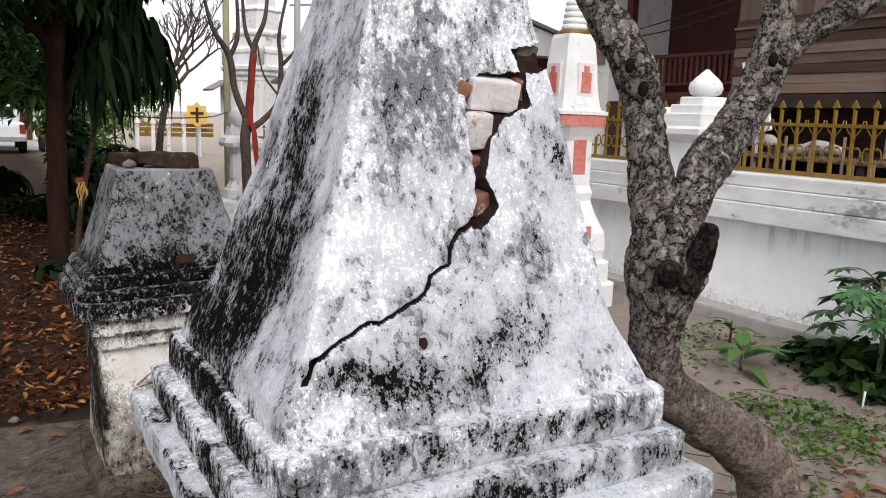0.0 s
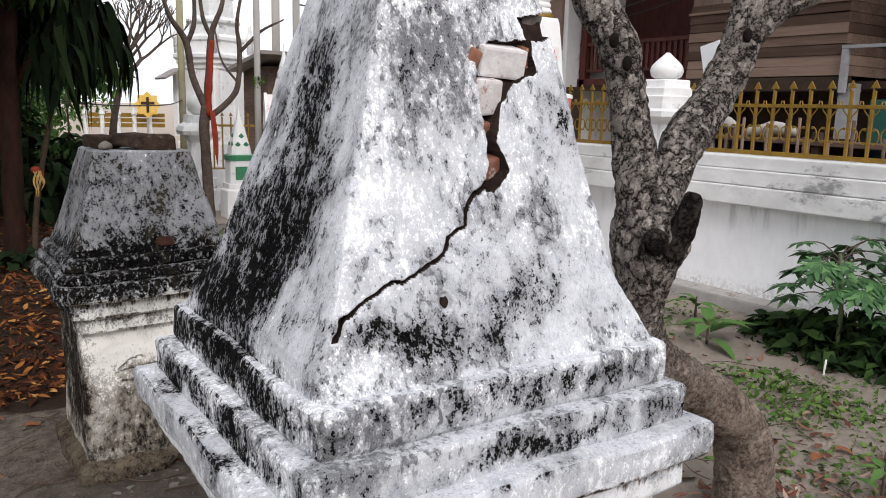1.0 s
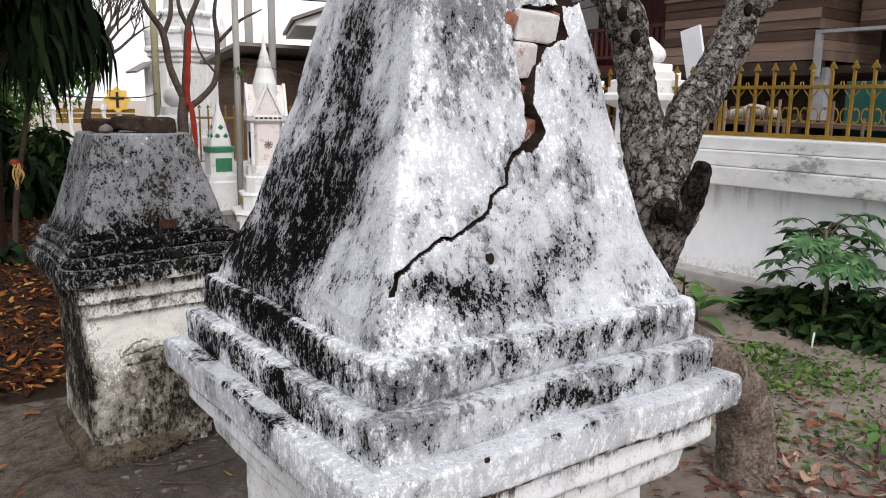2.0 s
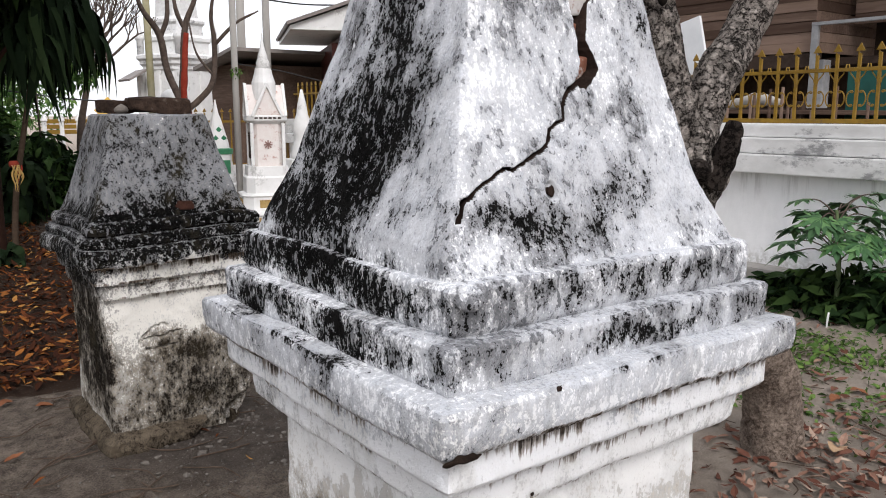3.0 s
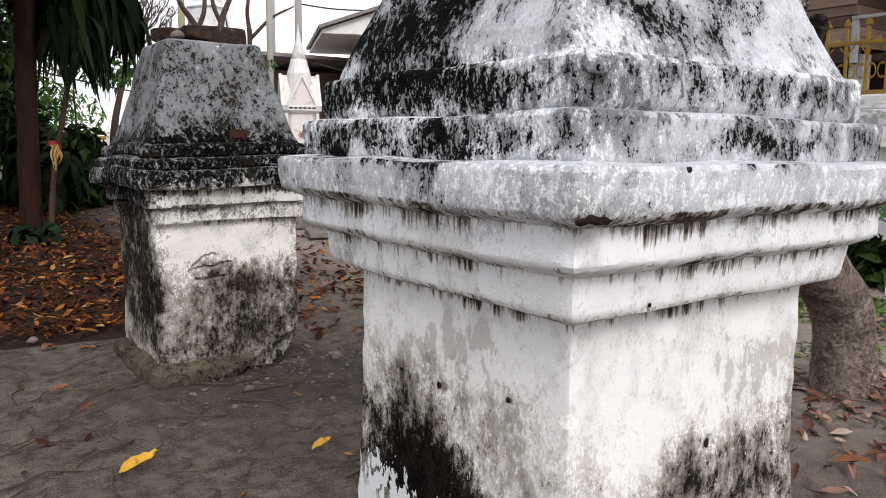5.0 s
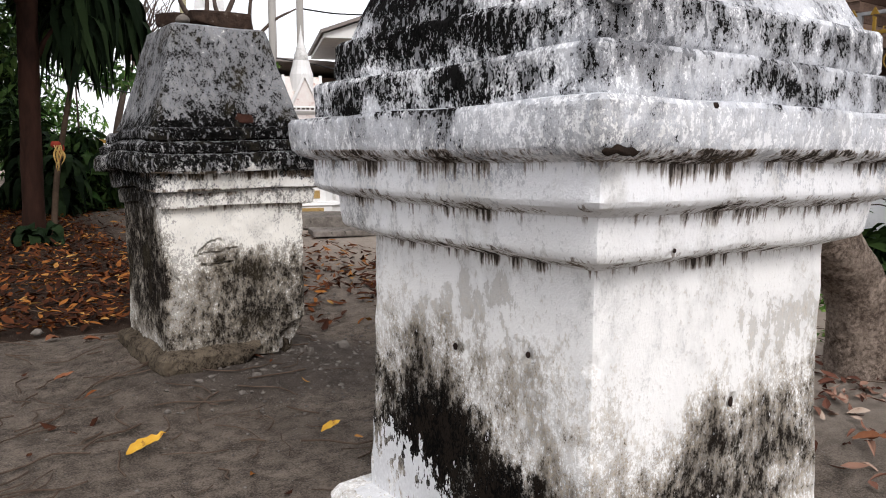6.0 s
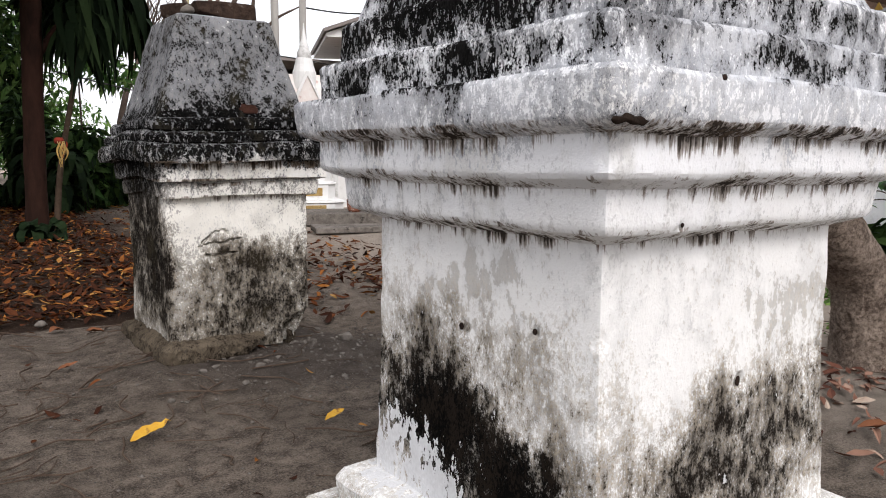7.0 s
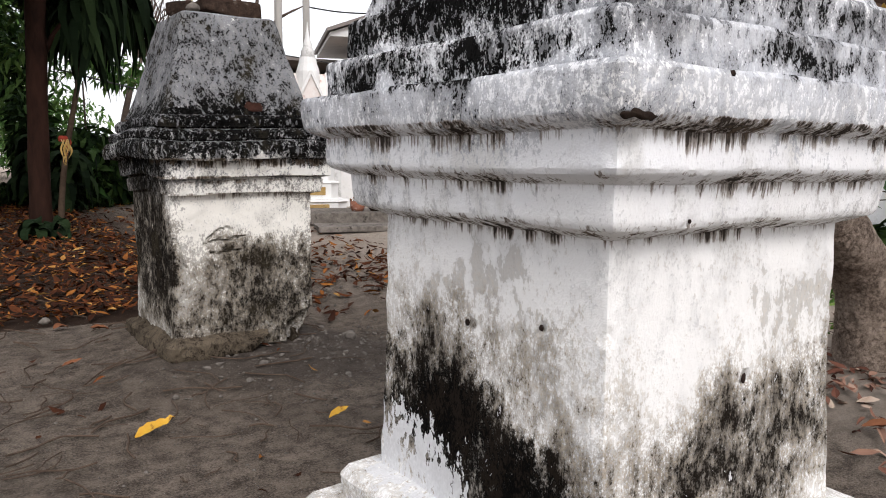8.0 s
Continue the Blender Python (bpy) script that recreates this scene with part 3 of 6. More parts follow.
def turn(bm, c, prof, seg=24, square=0.0):
    """A turned body: prof is (radius, z) from the bottom; square=1 gives a four-sided one."""
    rings = []
    for r, z in prof:
        ring = []
        for k in range(seg):
            a = 2 * math.pi * (k + 0.5) / seg
            x, y = math.cos(a), math.sin(a)
            if square:
                f = 1 / max(abs(x), abs(y))
                x, y = x * f, y * f
            ring.append(bm.verts.new((c[0] + r * x, c[1] + r * y, c[2] + z)))
        rings.append(ring)
    for a, b in zip(rings, rings[1:]):
        for k in range(seg):
            bm.faces.new((a[k], a[(k + 1) % seg], b[(k + 1) % seg], b[k]))
    bm.faces.new(rings[0][::-1])
    bm.faces.new(rings[-1])
    return bm


def smooth_path(pts, n):
    """Points (x, y, z, r) on a spline through pts."""
    out = []
    p = [np.array(q, float) for q in pts]
    p = [2 * p[0] - p[1], *p, 2 * p[-1] - p[-2]]
    for i in range(1, len(p) - 2):
        for k in range(n):
            t = k / n
            out.append(0.5 * (2 * p[i] + (p[i + 1] - p[i - 1]) * t + (2 * p[i - 1] - 5 * p[i] + 4 * p[i + 1] - p[i + 2]) * t * t + (3 * p[i] - p[i - 1] - 3 * p[i + 1] + p[i + 2]) * t ** 3))
    out.append(p[-2])
    return out


def tube_data(pts, n=8, seg=10, knobble=0.0, plates=0.0, lumps=()):
    """A tapered limb along a spline; plates: depth of the bark's cracks; lumps: (centre, radius, height)."""
    path = smooth_path(pts, n)
    verts, faces = [], []
    side = Vector((1, 0.3, 0.1)).normalized()
    for i, q in enumerate(path):
        a, b = path[max(i - 1, 0)], path[min(i + 1, len(path) - 1)]
        d = Vector((b - a)[:3]).normalized()
        side = (side - d * side.dot(d)).normalized()
        up = d.cross(side)
        for k in range(seg):
            ang = 2 * math.pi * k / seg
            out = side * math.cos(ang) + up * math.sin(ang)
            c = Vector(q[:3])
            s = c + out * q[3]
            r = q[3]
            if knobble:
                r += knobble * (noise.noise(s * 6.5) + 0.5 * noise.noise(s * 15))
            if plates:
                w = s + 0.04 * Vector((noise.noise(s * 9), noise.noise(s * 9 + Vector((5, 0, 0))), noise.noise(s * 9 + Vector((0, 7, 0)))))
                f = abs(noise.noise(Vector((w.x * 24, w.y * 24, w.z * 12)))) + 0.4 * abs(noise.noise(w * 48))
                r += plates * (min(1.0, f * 3.2) - 0.6) + plates * 0.6 * noise.noise(s * 45)
            for lc, lr, lh in lumps:
                dd = (s - Vector(lc)).length / lr
                if dd < 1:
                    r += lh * (1 - dd * dd) ** 2
            verts.append(c + out * r)
    m = len(path)
    for i in range(m - 1):
        for k in range(seg):
            a, b = i * seg + k, i * seg + (k + 1) % seg
            faces.append((a, b, b + seg, a + seg))
    faces.append(tuple(range(seg))[::-1])
    faces.append(tuple(range((m - 1) * seg, m * seg)))
    return verts, faces


def limb(name, pts, mat, parent=None, n=8, seg=10, label="", **kw):
    return obj(name, pydata(name, *tube_data(pts, n, seg, **kw), smooth=True), mat, parent, label)


def joined(chunks):
    verts, faces = [], []
    for v, f in chunks:
        o = len(verts)
        verts += list(v)
        faces += [tuple(i + o for i in q) for q in f]
    return verts, faces


def leaf_shape(length, width, bend=0.3, fold=0.25, seg=4):
    """A pointed, folded and bent leaf along +x."""
    vs, fs = [], []
    for i in range(seg + 1):
        t = i / seg
        w = width * 0.5 * math.sin(math.pi * min(1, max(0.02, t ** 0.8))) + 0.0004
        x, z = length * t, -bend * length * t * t
        vs += [(x, -w, z + fold * w), (x, 0, z), (x, w, z + fold * w)]
    for i in range(seg):
        a = 3 * i
        fs += [(a, a + 3, a + 4, a + 1), (a + 1, a + 4, a + 5, a + 2)]
    return np.array(vs), fs


def scatter(mats, shapes):
    """Many posed leaves in one mesh."""
    V, F, o = [], [], 0
    for m, (v, f) in zip(mats, shapes):
        a = np.array(m)
        V.append(v @ a[:3, :3].T + a[:3, 3])
        F += [tuple(i + o for i in q) for q in f]
        o += len(v)
    return np.concatenate(V), F


def leaf_cloud(name, mat, n, where, length, parent=None, seed=0, droop=0.5, width=0.35, seg=2, label=""):
    rng = random.Random(seed)
    base = [leaf_shape(length * s, length * s * width, droop, 0.3, seg) for s in (0.7, 0.85, 1.0, 1.2)]
    ms, sh = [], []
    for _ in range(n):
        p = where(rng)
        ms.append(Matrix.Translation(p) @ Euler((rng.uniform(-0.9, 0.9), rng.uniform(-0.6, 1.1), rng.uniform(0, 6.283))).to_matrix().to_4x4())
        sh.append(rng.choice(base))
    return obj(name, pydata(name, *scatter(ms, sh)), mat, parent, label)


def gz(x, y):
    """The ground's height."""
    sx = 0.09 * min(max(0.0, x - 0.8), 3.6)
    fade = min(max((y - 2) / 4, 0), 1)
    off = math.hypot(max(-0.06 - x, 0.0, x - 0.55), max(2.19 - y, 0.0, y - 2.8))
    rise = max(0.0, 1 - off / 0.36)
    return sx * (1 - 0.6 * fade) + 0.035 * min(max(0.0, y - 1.5), 6.5) + 0.055 * rise * rise * (3 - 2 * rise)


def ring_mesh(rows, cols, power=26, rough=0.004, dent=None, seed=0.0, cap=True, kept=None, wave=0.0):
    """Courses of a square body. rows: (x0, x1, y0, y1, z); cols: pieces on each side (front, right, back, left)."""
    verts, faces = [], []
    unit = []
    for side, n in enumerate(cols):
        for k in range(n):
            s = -1 + 2 * k / n
            x, y = ((s, -1), (1, s), (-s, 1), (-1, -s))[side]
            f = (abs(x) ** power + abs(y) ** power) ** (-1 / power)
            unit.append((x * f, y * f))
    m = len(unit)
    for x0, x1, y0, y1, z in rows:
        cx, cy, hx, hy = (x0 + x1) / 2, (y0 + y1) / 2, (x1 - x0) / 2, (y1 - y0) / 2
        for ux, uy in unit:
            p = Vector((cx + hx * ux, cy + hy * uy, z))
            out = Vector((ux if abs(ux) > 0.98 else ux ** 9, uy if abs(uy) > 0.98 else uy ** 9, 0))
            out = out.normalized() if out.length > 0.01 else Vector((0, 0, 1))
            q = p + Vector((seed, seed, seed))
            d = rough * (0.8 * noise.noise(q * 3) + 0.55 * noise.noise(q * 10) + 0.22 * noise.noise(q * 30) + 0.12 * noise.noise(q * 80))
            cut = dent(p) if dent else 0.0
            d -= cut
            if kept is not None:
                kept.append(cut)
            near = max(0.0, (min(abs(ux), abs(uy)) - 0.86) / 0.14)
            if near:
                d -= rough * near * near * (0.25 + max(0.0, noise.noise(q * 9) + 0.4 * noise.noise(q * 26)))
            p = p + out * d + Vector((0, 0, rough * 0.5 * noise.noise(q * 6 + Vector((9, 0, 0))) + wave * noise.noise(Vector((q.x * 3.2, q.y * 3.2, z * 1.5)))))
            verts.append(p)
    for i in range(len(rows) - 1):
        for k in range(m):
            a, b = i * m + k, i * m + (k + 1) % m
            faces.append((a, b, b + m, a + m))
    if cap:
        faces.append(tuple(range(m))[::-1])
        faces.append(tuple(range((len(rows) - 1) * m, len(rows) * m)))
    return verts, faces


def courses(table, step_z):
    """Rows between the given ones, no further apart than step_z (and across ledges)."""
    out = []
    for a, b in zip(table, table[1:]):
        d = max(abs(q - p) for p, q in zip(a, b))
        n = max(1, int(math.ceil(d / step_z)))
        out += [tuple(p + (q - p) * k / n for p, q in zip(a, b)) for k in range(n)]
    return out + [table[-1]]


def sq(c, h, z):
    return (c[0] - h, c[0] + h, c[1] - h, c[1] + h, z)

# ---- ground ----


def ground():
    def axis(lo, hi, fine):
        out, v = [], lo
        while v < hi:
            out.append(v)
            v += fine
        out.append(hi)
        a, s = lo, fine
        left = []
        while a > -400:
            s *= 1.28
            a -= s
            left.append(a)
        a, s, right = hi, fine, []
        while a < 400:
            s *= 1.28
            a += s
            right.append(a)
        return left[::-1] + out + right
    xs, ys = axis(-1.6, 4.2, 0.045), axis(-0.4, 6.0, 0.045)
    verts, faces = [], []
    for y in ys:
        for x in xs:
            z = gz(x, y)
            v = Vector((x, y, 0))
            if abs(x) < 30 and abs(y) < 30:
                z += 0.012 * noise.noise(v * 1.3) + 0.006 * noise.noise(v * 5) + 0.003 * noise.noise(v * 14)
                edge = y + 0.12 * x + 0.10 * noise.noise(v * 1.1)
                if x < 0.8:
                    z -= 0.014 * min(1.0, max(0.0, (edge - 3.18) / 0.05))
                d2 = ((x - 0.55) / 0.55) ** 2 + ((y - 2.15) / 0.35) ** 2
                if d2 < 1:
                    z += 0.006 * (1 - d2) + 0.008 * noise.noise(v * 22)
            verts.append((x, y, z))
    n = len(xs)
    for j in range(len(ys) - 1):
        for i in range(n - 1):
            a = j * n + i
            faces.append((a, a + 1, a + n + 1, a + n))
    o = obj("ground", pydata("ground", verts, faces, True), GROUND)
    tagged(o, "grey sandy packed earth with a worn edge and dark soil", "ground", kind="structure")


ground()

# ---- boundary wall and fence ----


def boundary_wall():
    e = thing("wall_boundary", (4.4, 2, 0.2), "whitewashed boundary wall with stepped grey coping", "wall", kind="structure")
    y0, y1 = -9.0, 9.5
    ym, ly = (y0 + y1) / 2, y1 - y0
    part("wall_panel", new_box((4.42, ym, 0.55), (0.20, ly, 1.1)), WALL_WHITE, e)
    part("footing", new_box((4.34, ym, 0.20), (0.42, ly, 0.40), bevel=0.02, rough=0.03), CONCRETE, e, "stained concrete footing")
    for nm, x, z0, z1 in (("coping_band", 4.20, 1.045, 1.18), ("coping_step", 4.23, 1.183, 1.29), ("coping_top", 4.26, 1.293, 1.385)):
        b = bmesh.new()
        for k in range(3):
            a = y0 + ly * k / 3
            box(b, ((x + 4.62) / 2, a + ly / 6, (z0 + z1) / 2), (4.62 - x, ly / 3 - 0.004, z1 - z0), bevel=0.010, rough=0.004, seed=k)
        part(nm, b, WALL_GREY, e, "weathered grey concrete coping")
    return e


boundary_wall()


def picket_mesh(h=0.46):
    b = bmesh.new()
    box(b, (0, 0, h / 2 - 0.02), (0.018, 0.018, h - 0.03))
    # arrow head
    t = h - 0.02
    for pts in (((-0.028, 0), (0.028, 0), (0.0, 0.05)), ((-0.012, -0.03), (0.012, -0.03), (0.012, 0.0)),):
        vs = []
        for x in (-0.006, 0.006):
            vs.append([b.verts.new((x, p[0], t + p[1])) for p in pts])
        b.faces.new(vs[0][::-1])
        b.faces.new(vs[1])
        for i in range(3):
            b.faces.new((vs[0][i], vs[0][(i + 1) % 3], vs[1][(i + 1) % 3], vs[1][i]))
    return b


def scroll_mesh():
    """A flat-iron double scroll between two pickets."""
    pts = []
    for k in range(27):
        u = -1 + 2 * k / 26
        a = abs(u) * 4.6
        r = 0.030 * (1 - 0.10 * a)
        sg = 1 if u > 0 else -1
        pts.append((0, 0.030 - r * math.cos(a) * 0.8, 0.14 + sg * (0.004 + r * math.sin(a) + 0.012 * a), 0.0045))
    return tube_data(pts, 1, 5)


def brace_mesh():
    """The curl under a tip."""
    return tube_data([(0, 0.062, 0.36, 0.0045), (0, 0.045, 0.30, 0.0045), (0, 0.016, 0.265, 0.0045), (0, 0.006, 0.22, 0.0045)], 2, 5)


def fence():
    e = thing("fence", (4.45, 2, 1.39), "yellow-painted iron fence with arrow tips on the wall", "fence")
    X = 4.42
    for z, s in ((1.405, 0.03), (1.735, 0.024)):
        part("rail", new_box((X, 0.25, z), (0.022, 18.5, s), bevel=0.003), GOLD, e)
    pk = bpy.data.meshes.new("picket")
    b = picket_mesh()
    b.to_mesh(pk)
    b.free()
    sc = pydata("scroll", *scroll_mesh(), smooth=True)
    br = pydata("brace", *brace_mesh(), smooth=True)
    y = -6.0
    rng = random.Random(3)
    while y < 9.4:
        if not 2.88 < y < 3.36:
            o = obj("picket", pk, GOLD, e)
            o.location = Vector((X, y, 1.41))
            o.rotation_euler = (rng.uniform(-0.015, 0.015), rng.uniform(-0.012, 0.012), 0)
            if -0.5 < y < 5.5:
                for turned in (0, math.pi):
                    s = obj("scroll", sc, GOLD, e)
                    s.location, s.rotation_euler = Vector((X, y + 0.068, 1.41)), (0, 0, turned)
                    s = obj("brace", br, GOLD, e)
                    s.location, s.rotation_euler = Vector((X, y, 1.41)), (0, 0, turned)
        y += 0.136
    return e


fence()


def gate_pillar():
    e = thing("fence_pillar", (4.42, 3.12, 1.38), "white plaster fence pillar with lotus-bud finial", "pillar")
    c = (4.42, 3.12, 0)
    part("shaft", turn(bmesh.new(), c, [(0.19, 1.30), (0.19, 1.58)], 24, 1), WALL_WHITE, e)
    part("cornice", turn(bmesh.new(), c, [(0.20, 1.58), (0.26, 1.61), (0.29, 1.64), (0.29, 1.68), (0.25, 1.70), (0.25, 1.74)], 24, 1), WALL_GREY, e, "grey weathered moulded cornice")
    for r, z0, z1 in ((0.235, 1.74, 1.80), (0.20, 1.80, 1.865), (0.145, 1.865, 1.925)):
        part("tier", turn(bmesh.new(), c, [(r, z0), (r, z1 - 0.008), (r - 0.008, z1)], 24, 1), WHITE_PAINT, e)
    part("lotus_bud", turn(bmesh.new(), c, [(0.07, 1.925), (0.115, 1.95), (0.13, 1.99), (0.12, 2.03), (0.085, 2.07), (0.05, 2.10), (0.012, 2.135)], 20), WHITE_PAINT, e, smooth=True)


gate_pillar()

# ---- the cracked stupa ----
SPIRE = [(-0.048, 0.728, -0.046, 0.722, 1.178), (-0.047, 0.724, -0.032, 0.702, 1.203), (-0.040, 0.712, -0.015, 0.682, 1.235), (-0.008, 0.672, 0.009, 0.655, 1.30),
         (0.014, 0.656, 0.027, 0.635, 1.347), (0.045, 0.645, 0.064, 0.605, 1.45), (0.073, 0.632, 0.091, 0.588, 1.53), (0.099, 0.620, 0.110, 0.572, 1.60),
         (0.125, 0.604, 0.134, 0.553, 1.70), (0.140, 0.590, 0.148, 0.542, 1.757), (0.165, 0.570, 0.167, 0.520, 1.84), (0.185, 0.548, 0.182, 0.492, 1.91), (0.28, 0.46, 0.26, 0.40, 2.35), (0.335, 0.405, 0.30, 0.36, 2.40), (0.362, 0.378, 0.324, 0.336, 2.41)]
CRACK = [(0.000, 1.282, 0.0044), (0.010, 1.304, 0.0035), (0.054, 1.323, 0.0022), (0.088, 1.344, 0.0022), (0.175, 1.364, 0.0022), (0.242, 1.395, 0.0022), (0.258, 1.423, 0.0022), (0.297, 1.445, 0.0022), (0.309, 1.479, 0.0035), (0.331, 1.498, 0.0035), (0.364, 1.516, 0.0044)]
HOLES = [[(0.380, 1.655), (0.414, 1.655), (0.402, 1.591), (0.420, 1.543), (0.408, 1.524), (0.374, 1.500), (0.358, 1.504), (0.375, 1.552)],
         [(0.369, 1.722), (0.466, 1.716), (0.420, 1.669), (0.412, 1.640), (0.378, 1.640), (0.368, 1.676)],
         [(0.366, 1.769), (0.409, 1.790), (0.500, 1.797), (0.518, 1.797), (0.524, 1.738), (0.478, 1.716), (0.381, 1.714)],
         [(0.488, 1.840), (0.600, 1.868), (0.600, 1.815), (0.510, 1.795)]]


def seg_dist(px, pz, a, b):
    vx, vz = b[0] - a[0], b[1] - a[1]
    t = min(1, max(0, ((px - a[0]) * vx + (pz - a[1]) * vz) / (vx * vx + vz * vz)))
    return math.hypot(px - a[0] - t * vx, pz - a[1] - t * vz), t


def inside(px, pz, poly):
    hit = False
    for (ax, az), (bx, bz) in zip(poly, poly[1:] + poly[:1]):
        if (az > pz) != (bz > pz) and px < (bx - ax) * (pz - az) / (bz - az) + ax:
            hit = not hit
    return hit


def spire_dent(p):
    if p.y > 0.34 or p.x > 0.62:
        return 0.0
    d = 0.0
    wx = p.x + 0.006 * noise.noise(p * 30) + 0.003 * noise.noise(p * 80)
    wz = p.z + 0.006 * noise.noise(p * 30 + Vector((4, 4, 4))) + 0.003 * noise.noise(p * 80 + Vector((2, 2, 2)))
    if p.x < 0.4 and 1.25 < p.z < 1.54 and p.y < 0.12:
        for a, b in zip(CRACK, CRACK[1:]):
            r, t = seg_dist(wx, wz, a, b)
            w = a[2] + (b[2] - a[2]) * t
            if r < w:
                d = max(d, 0.035)
            elif r < w * 2.2:
                d = max(d, 0.004 * (2.2 - r / w))
    if 1.48 < p.z < 1.88 and p.x > 0.34:
        for k, poly in enumerate(HOLES):
            if inside(wx, wz, poly):
                d = max(d, (0.05, 0.022, 0.024, 0.016)[k])
    r = math.hypot(p.x - 0.225, (p.z - 1.313) * 0.8)
    if r < 0.016:
        d = max(d, 0.014 * (1 - (r / 0.016) ** 2))
    return d


def pits(spots):
    def f(p):
        d = 0.0
        for c, r, h in spots:
            q = (p - Vector(c)).length / r + 0.35 * noise.noise(p * 70)
            if q < 1:
                d = max(d, h * (1 - q * q))
        return d
    return f


def main_stupa():
    C = (0.34, 0.34)
    e = thing("stupa", (0.34, 0.34, 0), "cracked whitewashed stupa with black mould, exposed brick", "stupa")
    fine = (150, 24, 10, 150)

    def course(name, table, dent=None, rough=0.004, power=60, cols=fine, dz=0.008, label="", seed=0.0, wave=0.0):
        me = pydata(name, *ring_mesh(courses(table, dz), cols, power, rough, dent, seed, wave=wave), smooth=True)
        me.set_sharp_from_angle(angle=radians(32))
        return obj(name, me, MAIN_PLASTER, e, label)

    course("footing", [sq(C, 0.500, -0.05), sq(C, 0.497, 0.06), sq(C, 0.485, 0.075), sq(C, 0.42, 0.082)], rough=0.016, power=30, label="crumbled lower step")
    course("base_step", [sq(C, 0.425, 0.05), sq(C, 0.432, 0.135), sq(C, 0.418, 0.155), sq(C, 0.352, 0.165)], rough=0.014, power=30)
    course("body", [sq(C, 0.352, 0.10), sq(C, 0.350, 0.25), sq(C, 0.343, 0.45), sq(C, 0.341, 0.62), sq(C, 0.342, 0.80)],
           pits([((0.38, -0.002, 0.474), 0.018, 0.02), ((0.0, 0.154, 0.589), 0.015, 0.008), ((0.0, 0.0, 0.60), 0.02, 0.008), ((0.0, 0.0, 0.28), 0.03, 0.012), ((0.0, 0.36, 0.56), 0.02, 0.008), ((0.55, 0.0, 0.5), 0.03, 0.007), ((0.003, 0.0, 0.45), 0.025, 0.006)]), 0.0055, 220)
    course("lower_cornice", [sq(C, 0.342, 0.758), sq(C, 0.392, 0.777), sq(C, 0.398, 0.786), sq(C, 0.404, 0.855), sq(C, 0.404, 0.885)], pits([((0.12, -0.06, 0.785), 0.01, 0.01)]), 0.006, 300, wave=0.006)
    course("upper_cornice", [sq(C, 0.403, 0.846), sq(C, 0.436, 0.862), sq(C, 0.442, 0.871), sq(C, 0.444, 0.93), sq(C, 0.444, 0.965)], pits([((-0.1, -0.1, 0.90), 0.025, 0.006)]), 0.006, 300, wave=0.005)
    course("slab", [sq(C, 0.442, 0.926), sq(C, 0.472, 0.939), sq(C, 0.480, 0.949), sq(C, 0.484, 0.975), sq(C, 0.484, 1.010), sq(C, 0.479, 1.018), sq(C, 0.43, 1.024)],
           pits([((0.096, -0.15, 1.022), 0.014, 0.025), ((-0.15, -0.08, 0.99), 0.012, 0.006), ((-0.15, -0.07, 0.965), 0.012, 0.008), ((-0.14, -0.09, 1.015), 0.015, 0.008)]), 0.0065, 120, wave=0.004)
    course("lower_moulding", [sq(C, 0.432, 1.012), sq(C, 0.440, 1.026), sq(C, 0.441, 1.089), sq(C, 0.436, 1.097), sq(C, 0.395, 1.102)], None, 0.0075, 160, wave=0.004)
    course("upper_moulding", [sq(C, 0.400, 1.094), sq(C, 0.408, 1.110), sq(C, 0.408, 1.177), sq(C, 0.402, 1.186), sq(C, 0.36, 1.192)], pits([((-0.047, -0.075, 1.183), 0.012, 0.01), ((-0.07, 0.02, 1.16), 0.02, 0.008)]), 0.008, 160, wave=0.004)
    rows = courses(SPIRE[:-3], 0.0025) + SPIRE[-3:]
    cuts = []
    verts, faces = ring_mesh(rows, (360, 16, 10, 56), 70, 0.0055, spire_dent, kept=cuts)
    me = pydata("spire", verts, faces, True)
    me.materials.append(MAIN_PLASTER)
    me.materials.append(CAVITY)
    for f in me.polygons:
        if len(f.vertices) == 4 and max(cuts[v] for v in f.vertices) > 0.0126:
            f.material_index = 1
    obj("spire", me, None, e, "tapering spire split by a stepped crack")
    b = bmesh.new()
    bmesh.ops.create_uvsphere(b, u_segments=20, v_segments=10, radius=0.022, matrix=Matrix.Translation((-0.037, -0.0715, 1.168)) @ pose(0, 0, 0, 60, 0, -30) @ Matrix.Diagonal((1.15, 1.0, 0.45, 1)))
    part("plaster_knob", b, MAIN_PLASTER, e, "round plaster knob on the moulding", True)
    # Dark blobs set in the pits paint the shade of small holes.
    for c, r, sc in (((0.096, -0.1385, 1.012), 0.007, (1.1, 0.7, 0.8)), ((0.38, 0.000, 0.474), 0.0085, (0.8, 0.35, 1.3)), ((0.001, 0.154, 0.589), 0.006, (0.4, 1, 1)), ((0.12, -0.058, 0.788), 0.004, (1, 0.5, 1)), ((0.47, -0.000, 0.40), 0.004, (1, 0.4, 1)), ((0.001, 0.37, 0.56), 0.007, (0.3, 1, 1.1)), ((0.225, 0.0175, 1.313), 0.009, (0.8, 0.6, 1.3))):
        b = bmesh.new()
        bmesh.ops.create_icosphere(b, subdivisions=2, radius=r, matrix=Matrix.Translation(c) @ Matrix.Diagonal((*sc, 1)))
        for v in b.verts:
            v.co += 0.25 * r * Vector((noise.noise(v.co * 120), 0, noise.noise(v.co * 120 + Vector((5, 5, 5)))))
        part("pit", b, CAVITY, e, "small hole in the plaster, its shade painted dark")
    b = bmesh.new()
